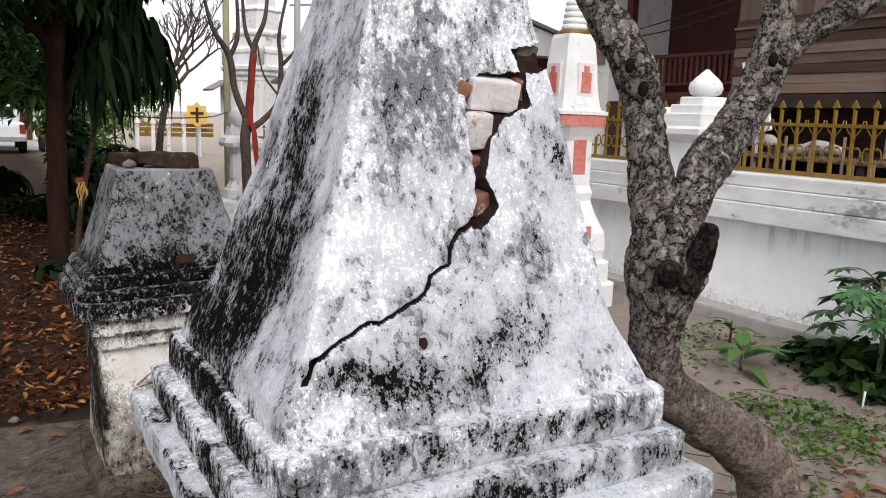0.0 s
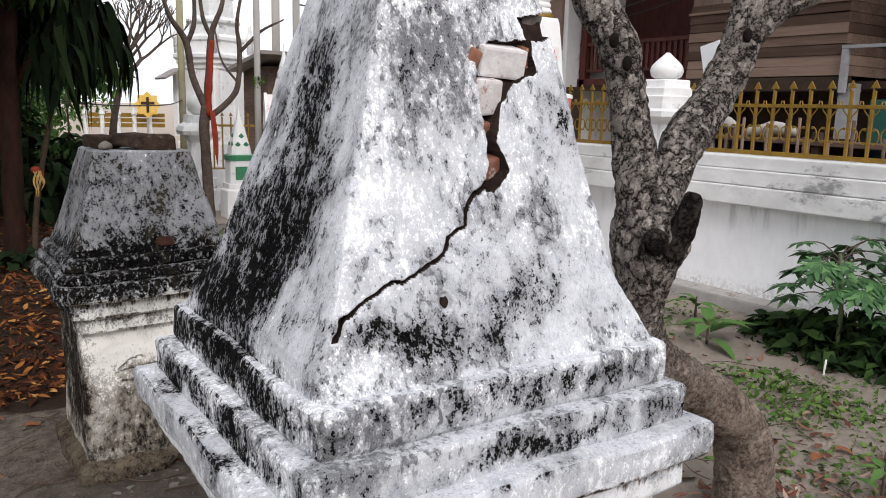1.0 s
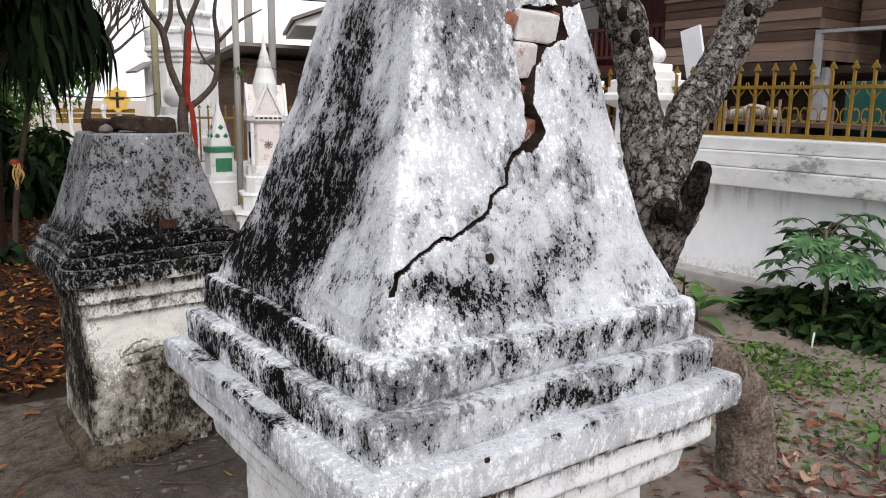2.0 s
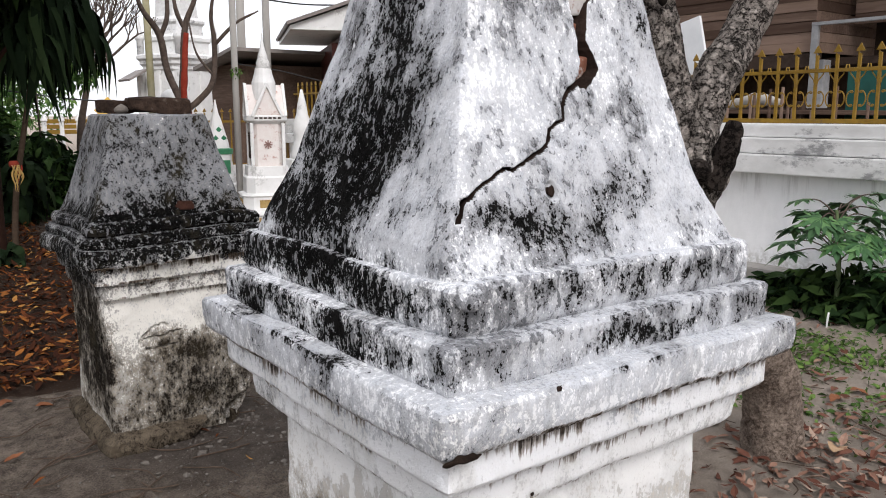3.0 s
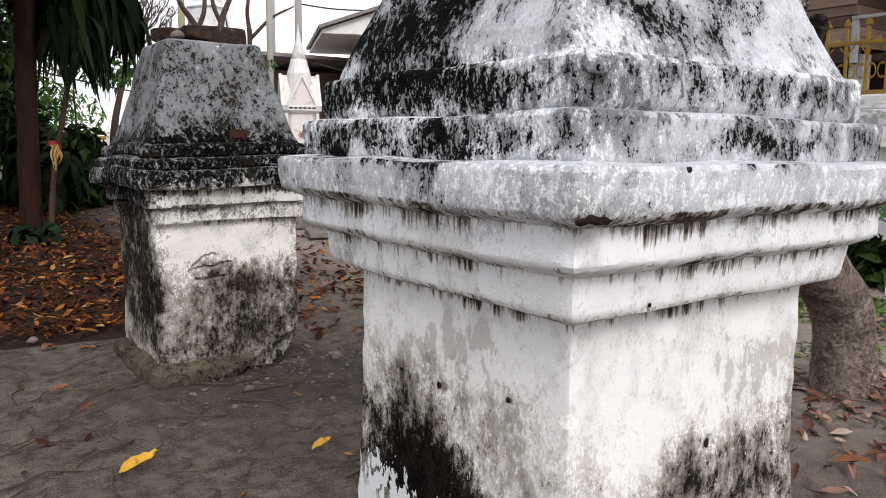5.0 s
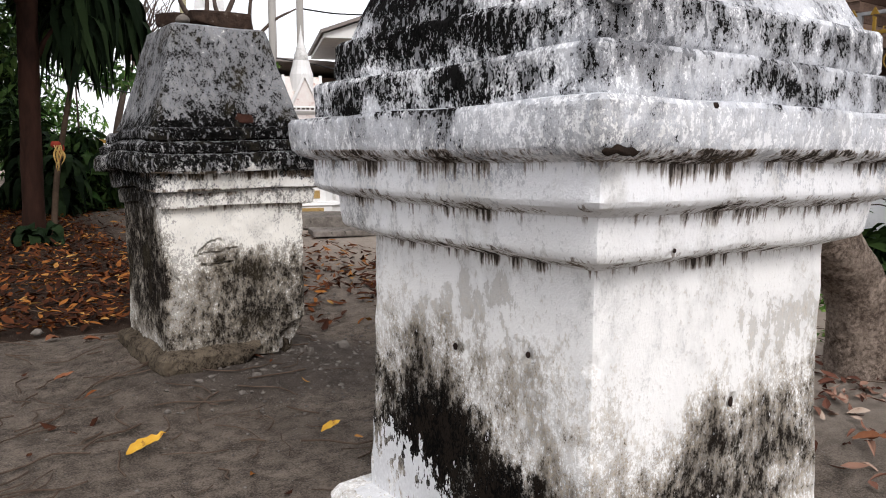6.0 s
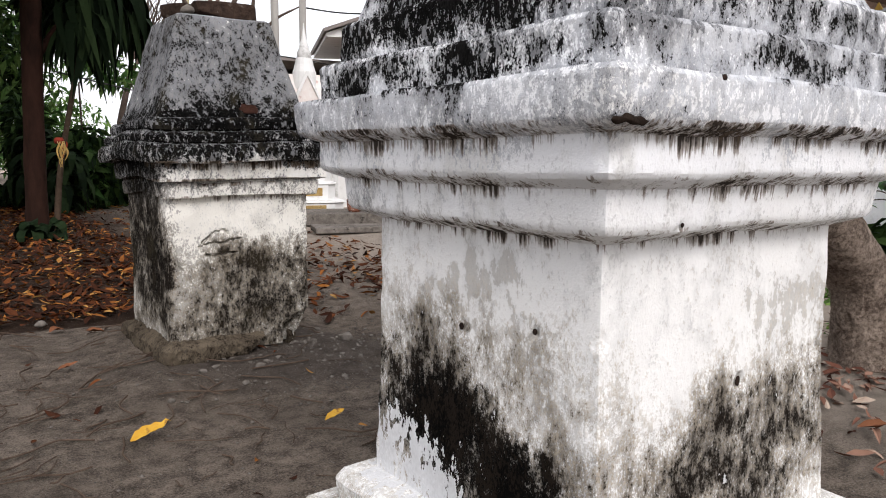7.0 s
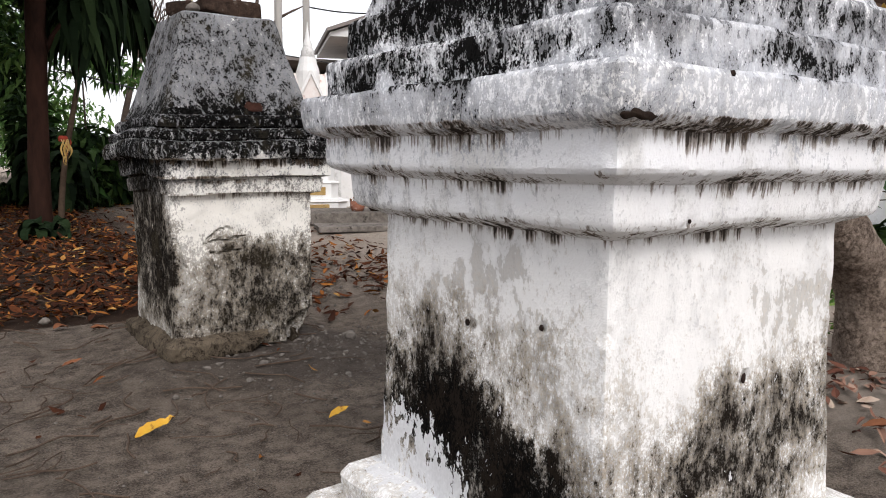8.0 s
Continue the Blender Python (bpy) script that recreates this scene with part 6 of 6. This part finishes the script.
def ribbon_tree():
    e = thing("bare_tree", (2.33, 8.25, 0.25), "bare frangipani wrapped in faded red cloth", "tree", "bare frangipani trees")
    limb("trunk", [(2.36, 8.25, 0.18, 0.075), (2.35, 8.26, 0.8, 0.062), (2.33, 8.27, 1.35, 0.06), (2.36, 8.27, 1.62, 0.058)], PLUM_BARK, e, 7, 14, knobble=0.008)
    for pts in ([(2.36, 8.27, 1.58, 0.045), (2.22, 8.3, 1.95, 0.04), (2.16, 8.32, 2.35, 0.038), (1.98, 8.35, 2.65, 0.026), (1.86, 8.35, 3.1, 0.018)],
                [(2.36, 8.27, 1.6, 0.045), (2.40, 8.26, 2.0, 0.042), (2.44, 8.25, 2.45, 0.038), (2.56, 8.2, 2.8, 0.026), (2.6, 8.2, 3.2, 0.018)],
                [(2.34, 8.27, 1.45, 0.04), (2.55, 8.2, 1.62, 0.036), (2.70, 8.13, 1.85, 0.034), (2.73, 8.12, 2.3, 0.03), (2.70, 8.1, 2.6, 0.022), (2.8, 8.1, 3.1, 0.014)],
                [(2.17, 8.32, 2.32, 0.03), (2.26, 8.3, 2.6, 0.026), (2.25, 8.3, 3.1, 0.018)], [(2.44, 8.25, 2.4, 0.03), (2.34, 8.25, 2.65, 0.024), (2.3, 8.25, 3.1, 0.016)],
                [(2.73, 8.12, 2.25, 0.022), (2.95, 8.0, 2.5, 0.018), (3.2, 7.9, 2.65, 0.01)], [(2.7, 8.12, 1.9, 0.016), (2.52, 8.15, 2.15, 0.012), (2.45, 8.15, 2.5, 0.007)]):
        limb("branch", pts, PLUM_BARK, e, 5, 9, knobble=0.004)
    limb("cloth_wrap", [(2.372, 8.235, 1.50, 0.044), (2.39, 8.24, 1.8, 0.040), (2.41, 8.24, 2.1, 0.038), (2.438, 8.235, 2.38, 0.036)], CLOTH_RED, e, 5, 10, "faded red cloth wrap", knobble=0.012)
    v, f = strap_leaf(0.66, 0.05, -1.4, 8)
    o = obj("cloth_tail", pydata("cloth_tail", v, f), CLOTH_RED, e, "hanging red cloth tail")
    o.matrix_basis = pose(2.40, 8.17, 1.56, 0, 0, -75)


ribbon_tree()

# ---- memorials at the back ----


def pink_shrine():
    x, y = 2.80, 6.95
    z0 = gz(x, y)
    e = thing("shrine", (x, y, z0), "pale pink memorial shrine with gables and spire", "shrine")
    M = pose(x, y, 0, 0, 0, -16)

    def add(name, b, mat, label="", smooth=False):
        bmesh.ops.transform(b, matrix=M, verts=b.verts)
        return part(name, b, mat, e, label, smooth)
    o = (0, 0, 0)
    add("base", turn(bmesh.new(), o, [(0.36, z0 - 0.05), (0.36, 0.385), (0.38, 0.40), (0.37, 0.42), (0.28, 0.43), (0.28, 0.58), (0.295, 0.595), (0.285, 0.61), (0.24, 0.62), (0.24, 0.78), (0.22, 0.80), (0.21, 0.90)], 16, 1), WHITE_PAINT)
    for r, z, w in ((0.36, 0.33, 0.30), (0.28, 0.51, 0.25)):
        for rz in (0, 90, -90):
            b = new_box((0, -r - 0.002, z), (w, 0.012, 0.085), bevel=0.003)
            bmesh.ops.transform(b, matrix=pose(0, 0, 0, 0, 0, rz), verts=b.verts)
            add("gilt_panel", b, GILT, "faded gilt panel")
    add("shaft", turn(bmesh.new(), o, [(0.165, 0.88), (0.165, 1.36)], 16, 1), PINK_TILE)
    for sx, sy in ((1, 1), (1, -1), (-1, 1), (-1, -1)):
        add("corner_post", new_box((0.165 * sx, 0.165 * sy, 1.12), (0.035, 0.035, 0.47), bevel=0.005), WHITE_PAINT)
    add("cornice", turn(bmesh.new(), o, [(0.17, 1.35), (0.215, 1.385), (0.215, 1.43), (0.19, 1.44)], 16, 1), WHITE_PAINT)
    b = bmesh.new()
    for k in range(6):
        box(b, (-0.12 + 0.048 * k, -0.217, 1.41), (0.034, 0.004, 0.018))
    add("lettering", b, DARK_WOOD, "dark unreadable lettering bars")
    for rz in (0, 90):
        g = bmesh.new()
        vs = []
        for yy in (-0.19, 0.19):
            vs.append([g.verts.new(p) for p in ((-0.15, yy, 1.44), (0.15, yy, 1.44), (0.0, yy, 1.76))])
        g.faces.new(vs[0])
        g.faces.new(vs[1][::-1])
        for i in range(3):
            g.faces.new((vs[0][i], vs[1][i], vs[1][(i + 1) % 3], vs[0][(i + 1) % 3]))
        bmesh.ops.transform(g, matrix=pose(0, 0, 0, 0, 0, rz), verts=g.verts)
        add("gable", g, PINK_TILE)
        for s in (-1, 1):
            for yy in (-0.2, 0.2):
                f = new_box((s * 0.078, yy, 1.60), (0.03, 0.03, 0.38), pose(0, 0, 0, 0, -s * 25, 0), bevel=0.004)
                bmesh.ops.transform(f, matrix=pose(0, 0, 0, 0, 0, rz), verts=f.verts)
                add("gable_edge", f, WHITE_PAINT)
    s = bmesh.new()
    for a in range(4):
        box(s, (0, -0.171, 1.13), (0.09, 0.006, 0.014), pose(0, 0, 0, 0, 45 * a, 0))
    add("star_ornament", s, FADED_RED, "faded brownish red star ornament")
    # A flat dark box stands for the shaded recess of the niche.
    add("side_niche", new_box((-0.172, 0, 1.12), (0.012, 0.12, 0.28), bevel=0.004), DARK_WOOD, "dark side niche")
    add("drum", turn(bmesh.new(), o, [(0.13, 1.60), (0.125, 1.78), (0.10, 1.86), (0.085, 1.93)], 16, 0), WHITE_PAINT)
    add("spire", turn(bmesh.new(), o, [(0.085, 1.92), (0.07, 1.97), (0.075, 1.985), (0.05, 2.04), (0.052, 2.055), (0.028, 2.13), (0.012, 2.22), (0.004, 2.30)], 16, 0), WHITE_PAINT, "", True)


pink_shrine()


def bottle_stupa(x, y, prof, label, mats=None, sq_base=0.3, base_top=0.6):
    z0 = gz(x, y)
    e = thing("stupa", (x, y, z0), label, "stupa", "small memorial stupas")
    part("plinth", turn(bmesh.new(), (x, y, 0), [(sq_base, z0 - 0.05), (sq_base, base_top - 0.12), (sq_base * 0.8, base_top - 0.1), (sq_base * 0.75, base_top)], 16, 1), WHITE_PAINT, e)
    part("bell", turn(bmesh.new(), (x, y, 0), prof, 20), WHITE_PAINT, e, smooth=True)
    return e


bottle_stupa(3.55, 7.55, [(0.14, 0.9), (0.15, 0.98), (0.11, 1.12), (0.10, 1.2), (0.13, 1.28), (0.10, 1.36), (0.07, 1.45), (0.05, 1.58), (0.012, 1.74)], "white bottle-shaped memorial stupa", base_top=0.92)
bottle_stupa(2.92, 8.6, [(0.2, 0.5), (0.19, 0.7), (0.13, 0.9), (0.08, 1.0), (0.04, 1.12), (0.01, 1.2)], "white bell-shaped memorial stupa", base_top=0.5)


def green_stupa():
    x, y = 2.70, 8.12
    z0 = gz(x, y)
    e = thing("stupa", (x, y, z0), "white memorial stupa with green diamond tiles", "stupa", "small memorial stupas")
    part("plinth", turn(bmesh.new(), (x, y, 0), [(0.20, z0 - 0.05), (0.20, 0.62), (0.17, 0.64), (0.17, 0.70)], 16, 1), WHITE_PAINT, e)
    part("shaft", turn(bmesh.new(), (x, y, 0), [(0.145, 0.69), (0.145, 0.98)], 16, 1), WHITE_PAINT, e)
    part("green_band", turn(bmesh.new(), (x, y, 0), [(0.155, 0.98), (0.16, 1.04), (0.14, 1.05)], 16, 1), GREEN_PAINT, e, "green glazed band")
    part("spire", turn(bmesh.new(), (x, y, 0), [(0.125, 1.04), (0.115, 1.12), (0.06, 1.36), (0.03, 1.46), (0.006, 1.62)], 16, 1), WHITE_PAINT, e)
    for s in (-1, 1):
        for zz, dx in ((1.17, -0.05), (1.17, 0.05), (1.27, 0.0)):
            r = 0.118 - (zz - 1.1) * 0.22
            part("diamond_tile", new_box((x + dx if s > 0 else x - r, y - r if s > 0 else y + dx, zz), (0.05, 0.05, 0.012), pose(0, 0, 0, 90 if s > 0 else 0, 0 if s > 0 else 90, 0) @ pose(0, 0, 0, 0, 0, 45), bevel=0.003), GREEN_PAINT, e)
    part("side_panel", new_box((x, y - 0.147, 0.83), (0.2, 0.008, 0.16), bevel=0.003), GREEN_PAINT, e)


green_stupa()


def urn_pillar():
    x, y = 2.46, 8.95
    z0 = gz(x, y)
    e = thing("memorial_pillar", (x, y, z0), "grey weathered memorial pillar with moulded cap", "pillar")
    part("base", turn(bmesh.new(), (x, y, 0), [(0.26, z0 - 0.05), (0.26, 0.55), (0.2, 0.58), (0.2, 0.70)], 16, 1), WALL_GREY, e)
    part("shaft", turn(bmesh.new(), (x, y, 0), [(0.17, 0.70), (0.12, 0.8), (0.11, 1.15), (0.16, 1.25)], 16, 1), WALL_GREY, e)
    part("cap", turn(bmesh.new(), (x, y, 0), [(0.22, 1.25), (0.24, 1.30), (0.22, 1.36), (0.16, 1.40), (0.15, 1.5)], 16, 1), WHITE_PAINT, e)
    part("orb", turn(bmesh.new(), (x, y, 0), [(0.05, 1.5), (0.12, 1.55), (0.14, 1.63), (0.11, 1.71), (0.03, 1.76)], 16), WHITE_PAINT, e, smooth=True)


urn_pillar()


def paving():
    for k, (x, y, sx, sy, z) in enumerate(((2.9, 6.1, 1.3, 0.7, 0.11), (2.65, 5.35, 1.0, 0.45, 0.05), (2.0, 7.2, 1.1, 0.5, 0.09))):
        o = part("concrete_slab", new_box((x, y, gz(x, y) + z / 2 - 0.005), (sx, sy, z), pose(0, 0, 0, 0, 0, -20), bevel=0.01, rough=0.01, seed=k), KERB, None)
        tagged(o, "worn concrete kerb slab before the memorials", "slab", "concrete slabs")
    for k, (x, y) in enumerate(((2.86, 5.98), (3.02, 5.9), (2.02, 6.62))):
        z = gz(x, y) + (0.102 if k < 2 else 0.004)
        e = thing("flower_pot", (x, y, z), "small clay flower pot with wilted flowers", "flower pot", "flower pots")
        part("pot", turn(bmesh.new(), (x, y, z), [(0.05, 0), (0.07, 0.03), (0.075, 0.09), (0.065, 0.10)], 16), BRICK if k != 1 else DARK_WOOD, e, smooth=True)
        leaf_cloud("flowers", GRASS if k else LITTER, 60, blob_where([((x, y, z + 0.13), (0.07, 0.07, 0.05))]), 0.04, e, 60 + k)


paving()

# ---- poles, cables ----


def pole(x, y, h, r, mat, label, arms=()):
    e = thing("utility_pole", (x, y, gz(x, y)), label, "pole", "poles")
    part("shaft", turn(bmesh.new(), (x, y, 0), [(r, gz(x, y) - 0.1), (r * 0.9, h)], 12), mat, e, smooth=True)
    for z, l, a in arms:
        part("arm", new_box((x + l / 2 * math.cos(a), y + l / 2 * math.sin(a), z), (l, 0.03, 0.03), pose(0, 0, 0, 0, -8, math.degrees(a))), GREY_PAINT, e)


pole(2.68, 7.42, 3.6, 0.038, POLE, "slim pale grey post with leafy tie")
pole(2.97, 11.43, 4.4, 0.055, STEEL_YELLOW, "slim yellowed concrete post")
pole(4.55, 10.65, 5.2, 0.06, POLE, "concrete utility pole with short arm", ((3.35, -0.9, 0.2),))
pole(5.95, 14.95, 6.5, 0.09, POLE, "distant concrete utility pole")


def cable(pts, r, label):
    o = obj("cable", pydata("cable", *tube_data([(*p, r) for p in pts], 6, 5)), CABLE)
    tagged(o, label, "cable", "cables")


cable([(0.4, 7.2, 1.66), (1.2, 8.0, 1.60), (2.2, 9.5, 1.61), (2.97, 11.43, 1.68)], 0.008, "black cable strung between grove and post")
cable([(2.68, 7.42, 2.0), (3.1, 7.2, 1.93), (3.6, 6.9, 1.8), (4.2, 6.6, 1.76)], 0.006, "thin reddish cord tied to the post")
cable([(7.9, 7.6, 3.05), (7.6, 6.4, 3.12), (7.42, 5.35, 3.22)], 0.008, "thin black wire along the veranda")
cable([(7.9, 7.6, 2.95), (7.6, 6.4, 2.98), (7.42, 5.35, 3.1)], 0.008, "thin black wire along the veranda")
cable([(4.55, 10.65, 3.2), (5.2, 10.5, 3.16), (6.2, 10.2, 3.2)], 0.012, "black service cable to the house")
leaf_cloud("post_sprig", GRASS, 30, blob_where([((2.68, 7.40, 1.92), (0.07, 0.06, 0.05))]), 0.06, None, 71)
tagged(bpy.data.objects["post_sprig"], "fresh green sprig tied to the post", "plant")

# ---- far buildings ----


def white_chedi():
    x, y = 4.80, 15.5
    e = thing("temple_building", (x, y, 0.2), "white temple building with grey stepped cornice", "building")
    M = pose(x, y, 0.50, 0, 0, 27) @ Matrix.Diagonal((0.59, 0.59, 0.755, 1))

    def add(name, prof, mat, label="", c=(0, 0, 0), square=1, smooth=False):
        b = turn(bmesh.new(), c, prof, 16, square)
        bmesh.ops.transform(b, matrix=M, verts=b.verts)
        part(name, b, mat, e, label, smooth)
    add("plinth", [(1.12, -0.45), (1.12, 0.42), (1.06, 0.5), (1.02, 0.62)], WALL_GREY)
    add("wall", [(0.96, 0.6), (0.96, 2.42)], WHITE_PAINT)
    add("cornice", [(0.97, 2.40), (1.02, 2.44), (1.02, 2.52), (1.10, 2.58), (1.10, 2.66), (1.18, 2.72), (1.18, 2.80), (1.0, 2.86)], WALL_GREY, "grey weathered cornice")
    add("upper_wall", [(0.88, 2.84), (0.86, 3.15), (0.92, 3.2), (0.92, 3.28), (0.78, 3.36)], WHITE_PAINT)
    add("upper_tier", [(0.72, 3.34), (0.70, 3.62), (0.78, 3.68), (0.78, 3.74), (0.60, 3.84), (0.56, 4.3), (0.62, 4.36), (0.44, 4.5), (0.34, 5.6), (0.16, 7.0)], WALL_GREY, "grey weathered stepped spire")
    for sx, sy in ((-1, -1), (1, -1), (-1, 1), (1, 1)):
        add("corner_turret", [(0.12, 2.84), (0.12, 3.2), (0.17, 3.24), (0.17, 3.3), (0.10, 3.4), (0.05, 3.6), (0.01, 3.8)], WALL_GREY, c=(0.88 * sx, 0.88 * sy, 0), square=0, smooth=True)
        add("corner_pilaster", [(0.13, 0.6), (0.13, 2.41)], WHITE_PAINT, c=(0.90 * sx, 0.90 * sy, 0))
    for dx, dy in ((-1, 0), (0, -1)):
        add("pilaster", [(0.09, 0.6), (0.09, 2.41)], WHITE_PAINT, c=(0.93 * dx, 0.93 * dy, 0))
    part("eave_tin", new_box((x - 0.92, y + 0.1, 2.22), (0.42, 0.8, 0.04), pose(0, 0, 0, 0, -30, 0)), ROOF_TIN, e, "grey tin eave")


white_chedi()


def far_house():
    e = thing("gabled_house", (6.9, 11.6, 0.3), "dark maroon house with white gable board", "house")
    part("wall", new_box((7.6, 11.1, 1.6), (3.2, 2.4, 2.0), pose(0, 0, 0, 0, 0, -22)), MAROON, e)
    part("upper_wall", new_box((7.7, 11.06, 2.6), (3.0, 2.2, 0.4), pose(0, 0, 0, 0, 0, -22)), MAROON, e)
    b = bmesh.new()
    L, H, D = 1.95, 0.75, 1.45
    vs = []
    for yy in (-D, D):
        vs.append([b.verts.new(p) for p in ((-L, yy, 0), (L, yy, 0), (L, yy, 0.06), (0, yy, H), (-L, yy, 0.06))])
    b.faces.new(vs[0])
    b.faces.new(vs[1][::-1])
    for i in range(5):
        b.faces.new((vs[0][i], vs[1][i], vs[1][(i + 1) % 5], vs[0][(i + 1) % 5]))
    bmesh.ops.transform(b, matrix=pose(7.21, 11.06, 2.76, 0, 0, -22), verts=b.verts)
    part("gable", b, WHITE_PAINT, e, "white boarded gable")
    for s in (-1, 1):
        f = new_box((s * 0.99, 0, 0.43), (2.15, 3.1, 0.05), pose(0, 0, 0, 0, s * 19.8, 0))
        bmesh.ops.transform(f, matrix=pose(7.21, 11.06, 2.78, 0, 0, -22), verts=f.verts)
        part("roof_side", f, ROOF_TIN, e, "grey roof sheet")
    for k in range(3):
        w = part("window", new_box((-1.2 + 0.75 * k, -1.21, 0), (0.5, 0.05, 0.34), bevel=0.008), WHITE_PAINT, e)
        w.data.transform(pose(7.6, 11.1, 2.25, 0, 0, -22))
        for s in (-1, 1):
            p = new_box((-1.2 + 0.75 * k + s * 0.115, -1.24, 0), (0.19, 0.02, 0.27), None)
            bmesh.ops.transform(p, matrix=pose(7.6, 11.1, 2.25, 0, 0, -22), verts=p.verts)
            part("pane", p, GLASS_DARK, w)
    e2 = thing("lean_to", (5.6, 11.8, 0.3), "low dark lean-to shed with tin roof", "shed")
    part("wall", new_box((5.9, 12.6, 1.3), (2.6, 1.2, 2.0)), PLANK, e2)
    part("roof", new_box((5.8, 12.4, 2.38), (3.0, 1.8, 0.06), pose(0, 0, 0, -8, 0, 0)), ROOF_TIN, e2)
    part("shutter", new_box((5.6, 11.97, 1.5), (0.6, 0.04, 0.8), bevel=0.01), PLANK, e2)
    return e


far_house()


def far_fence():
    e = thing("fence", (4.2, 21.5, 0.2), "distant yellow panelled fence with white posts", "fence")
    for k in range(5):
        x = 3.3 + 0.42 * k
        part("post", turn(bmesh.new(), (x, 21.9, 0), [(0.06, 0.1), (0.06, 1.25), (0.09, 1.28), (0.06, 1.36), (0.02, 1.45)], 10), WALL_GREY, e)
        for z in (0.98, 1.12, 1.26):
            part("slat", new_box((x + 0.21, 21.9, z), (0.40, 0.04, 0.11), bevel=0.01), GOLD, e)
    e = thing("cross_sign", (4.86, 21.6, 0.3), "round yellow sign with dark cross", "sign")
    b = bmesh.new()
    for a in (0, 45):
        box(b, (4.86, 21.6, 1.55), (0.52, 0.03 + a * 0.0002, 0.52), pose(0, 0, 0, 0, a, 0), bevel=0.01)
    part("plate", b, CLOTH_YELLOW, e)
    part("upright_bar", new_box((4.86, 21.57, 1.55), (0.07, 0.02, 0.42)), DARK_WOOD, e)
    part("cross_bar", new_box((4.86, 21.566, 1.6), (0.36, 0.02, 0.07)), DARK_WOOD, e)
    part("post", turn(bmesh.new(), (4.86, 21.63, 0), [(0.03, 0.1), (0.03, 1.5)], 8), GREY_PAINT, e)
    # yellow railing between the memorials and the far house
    e = thing("fence", (4.2, 9.3, 0.3), "yellow-painted iron fence behind memorials", "fence")
    for z in (0.75, 1.35):
        part("rail", new_box((4.4, 9.55, z), (3.2, 0.03, 0.03)), GOLD, e)
    pk = bpy.data.meshes.new("picket")
    b = picket_mesh(0.78)
    bmesh.ops.rotate(b, matrix=Matrix.Rotation(radians(90), 3, "Z"), verts=b.verts)
    b.to_mesh(pk)
    b.free()
    for k in range(26):
        o = obj("picket", pk, GOLD, e)
        o.location = (2.85 + 0.122 * k, 9.55, 0.72)
    part("kerb", new_box((4.4, 9.6, 0.5), (3.3, 0.15, 0.5)), WALL_GREY, e)


far_fence()


def pickup():
    e = thing("car", (-0.1, 27.5, 0.25), "white pickup parked on the road", "car")
    x, y, z = -0.1, 27.5, 0.24
    b = bmesh.new()
    box(b, (x, y, z + 0.62), (1.7, 4.4, 0.55), bevel=0.12)
    part("body", b, TIN_WHITE, e, smooth=False)
    c = new_box((x, y + 0.3, z + 1.15), (1.5, 2.0, 0.62), bevel=0.16)
    part("cabin", c, TIN_WHITE, e)
    part("rear_window", new_box((x, y - 0.71, z + 1.2), (1.15, 0.03, 0.34), bevel=0.01), GLASS_DARK, e)
    for s in (-1, 1):
        part("side_window", new_box((x + s * 0.755, y + 0.3, z + 1.22), (0.02, 1.4, 0.32), bevel=0.008), GLASS_DARK, e)
        part("tail_light", new_box((x + s * 0.74, y - 2.2, z + 0.72), (0.16, 0.05, 0.26), bevel=0.01), CLOTH_RED, e, "red tail light")
        for yy in (-1.4, 1.4):
            w = bmesh.new()
            bmesh.ops.create_cone(w, cap_ends=True, segments=20, radius1=0.34, radius2=0.34, depth=0.22, matrix=pose(x + s * 0.74, y + yy, z + 0.32, 0, 90, 0))
            wo = part("wheel", w, RUBBER, e, "black tyre")
            r = bmesh.new()
            bmesh.ops.create_cone(r, cap_ends=True, segments=16, radius1=0.19, radius2=0.17, depth=0.24, matrix=pose(x + s * 0.745, y + yy, z + 0.32, 0, 90, 0))
            part("rim", r, GREY_PAINT, wo)
    part("bumper", new_box((x, y - 2.24, z + 0.42), (1.6, 0.1, 0.14), bevel=0.02), GREY_PAINT, e)
    e = thing("shop_building", (0.5, 36, 0.2), "far white roadside building with awning", "building")
    part("wall", new_box((0.2, 36.5, 1.6), (5.5, 2.0, 3.0)), WHITE_PAINT, e)
    part("awning", new_box((0.2, 35.2, 1.9), (5.6, 1.0, 0.08), pose(0, 0, 0, 14, 0, 0)), ROOF_TIN, e)
    part("door", new_box((0.9, 35.48, 0.95), (1.0, 0.05, 1.5), bevel=0.02), MAROON, e)
    e = thing("motorcycle", (1.25, 26.6, 0.25), "red motorbike parked on the road", "motorcycle")
    part("body", new_box((1.2, 26.6, 0.85), (0.3, 1.1, 0.35), bevel=0.1), CLOTH_RED, e)
    for yy in (26.1, 27.1):
        w = bmesh.new()
        bmesh.ops.create_cone(w, cap_ends=True, segments=18, radius1=0.28, radius2=0.28, depth=0.1, matrix=pose(1.2, yy, 0.5, 0, 90, 0))
        part("wheel", w, RUBBER, e)


pickup()
o = part("road", new_box((0, 31, 0.20), (60, 8, 0.10)), CONCRETE, None)
tagged(o, "pale grey concrete road beyond the grove", "road", kind="structure")
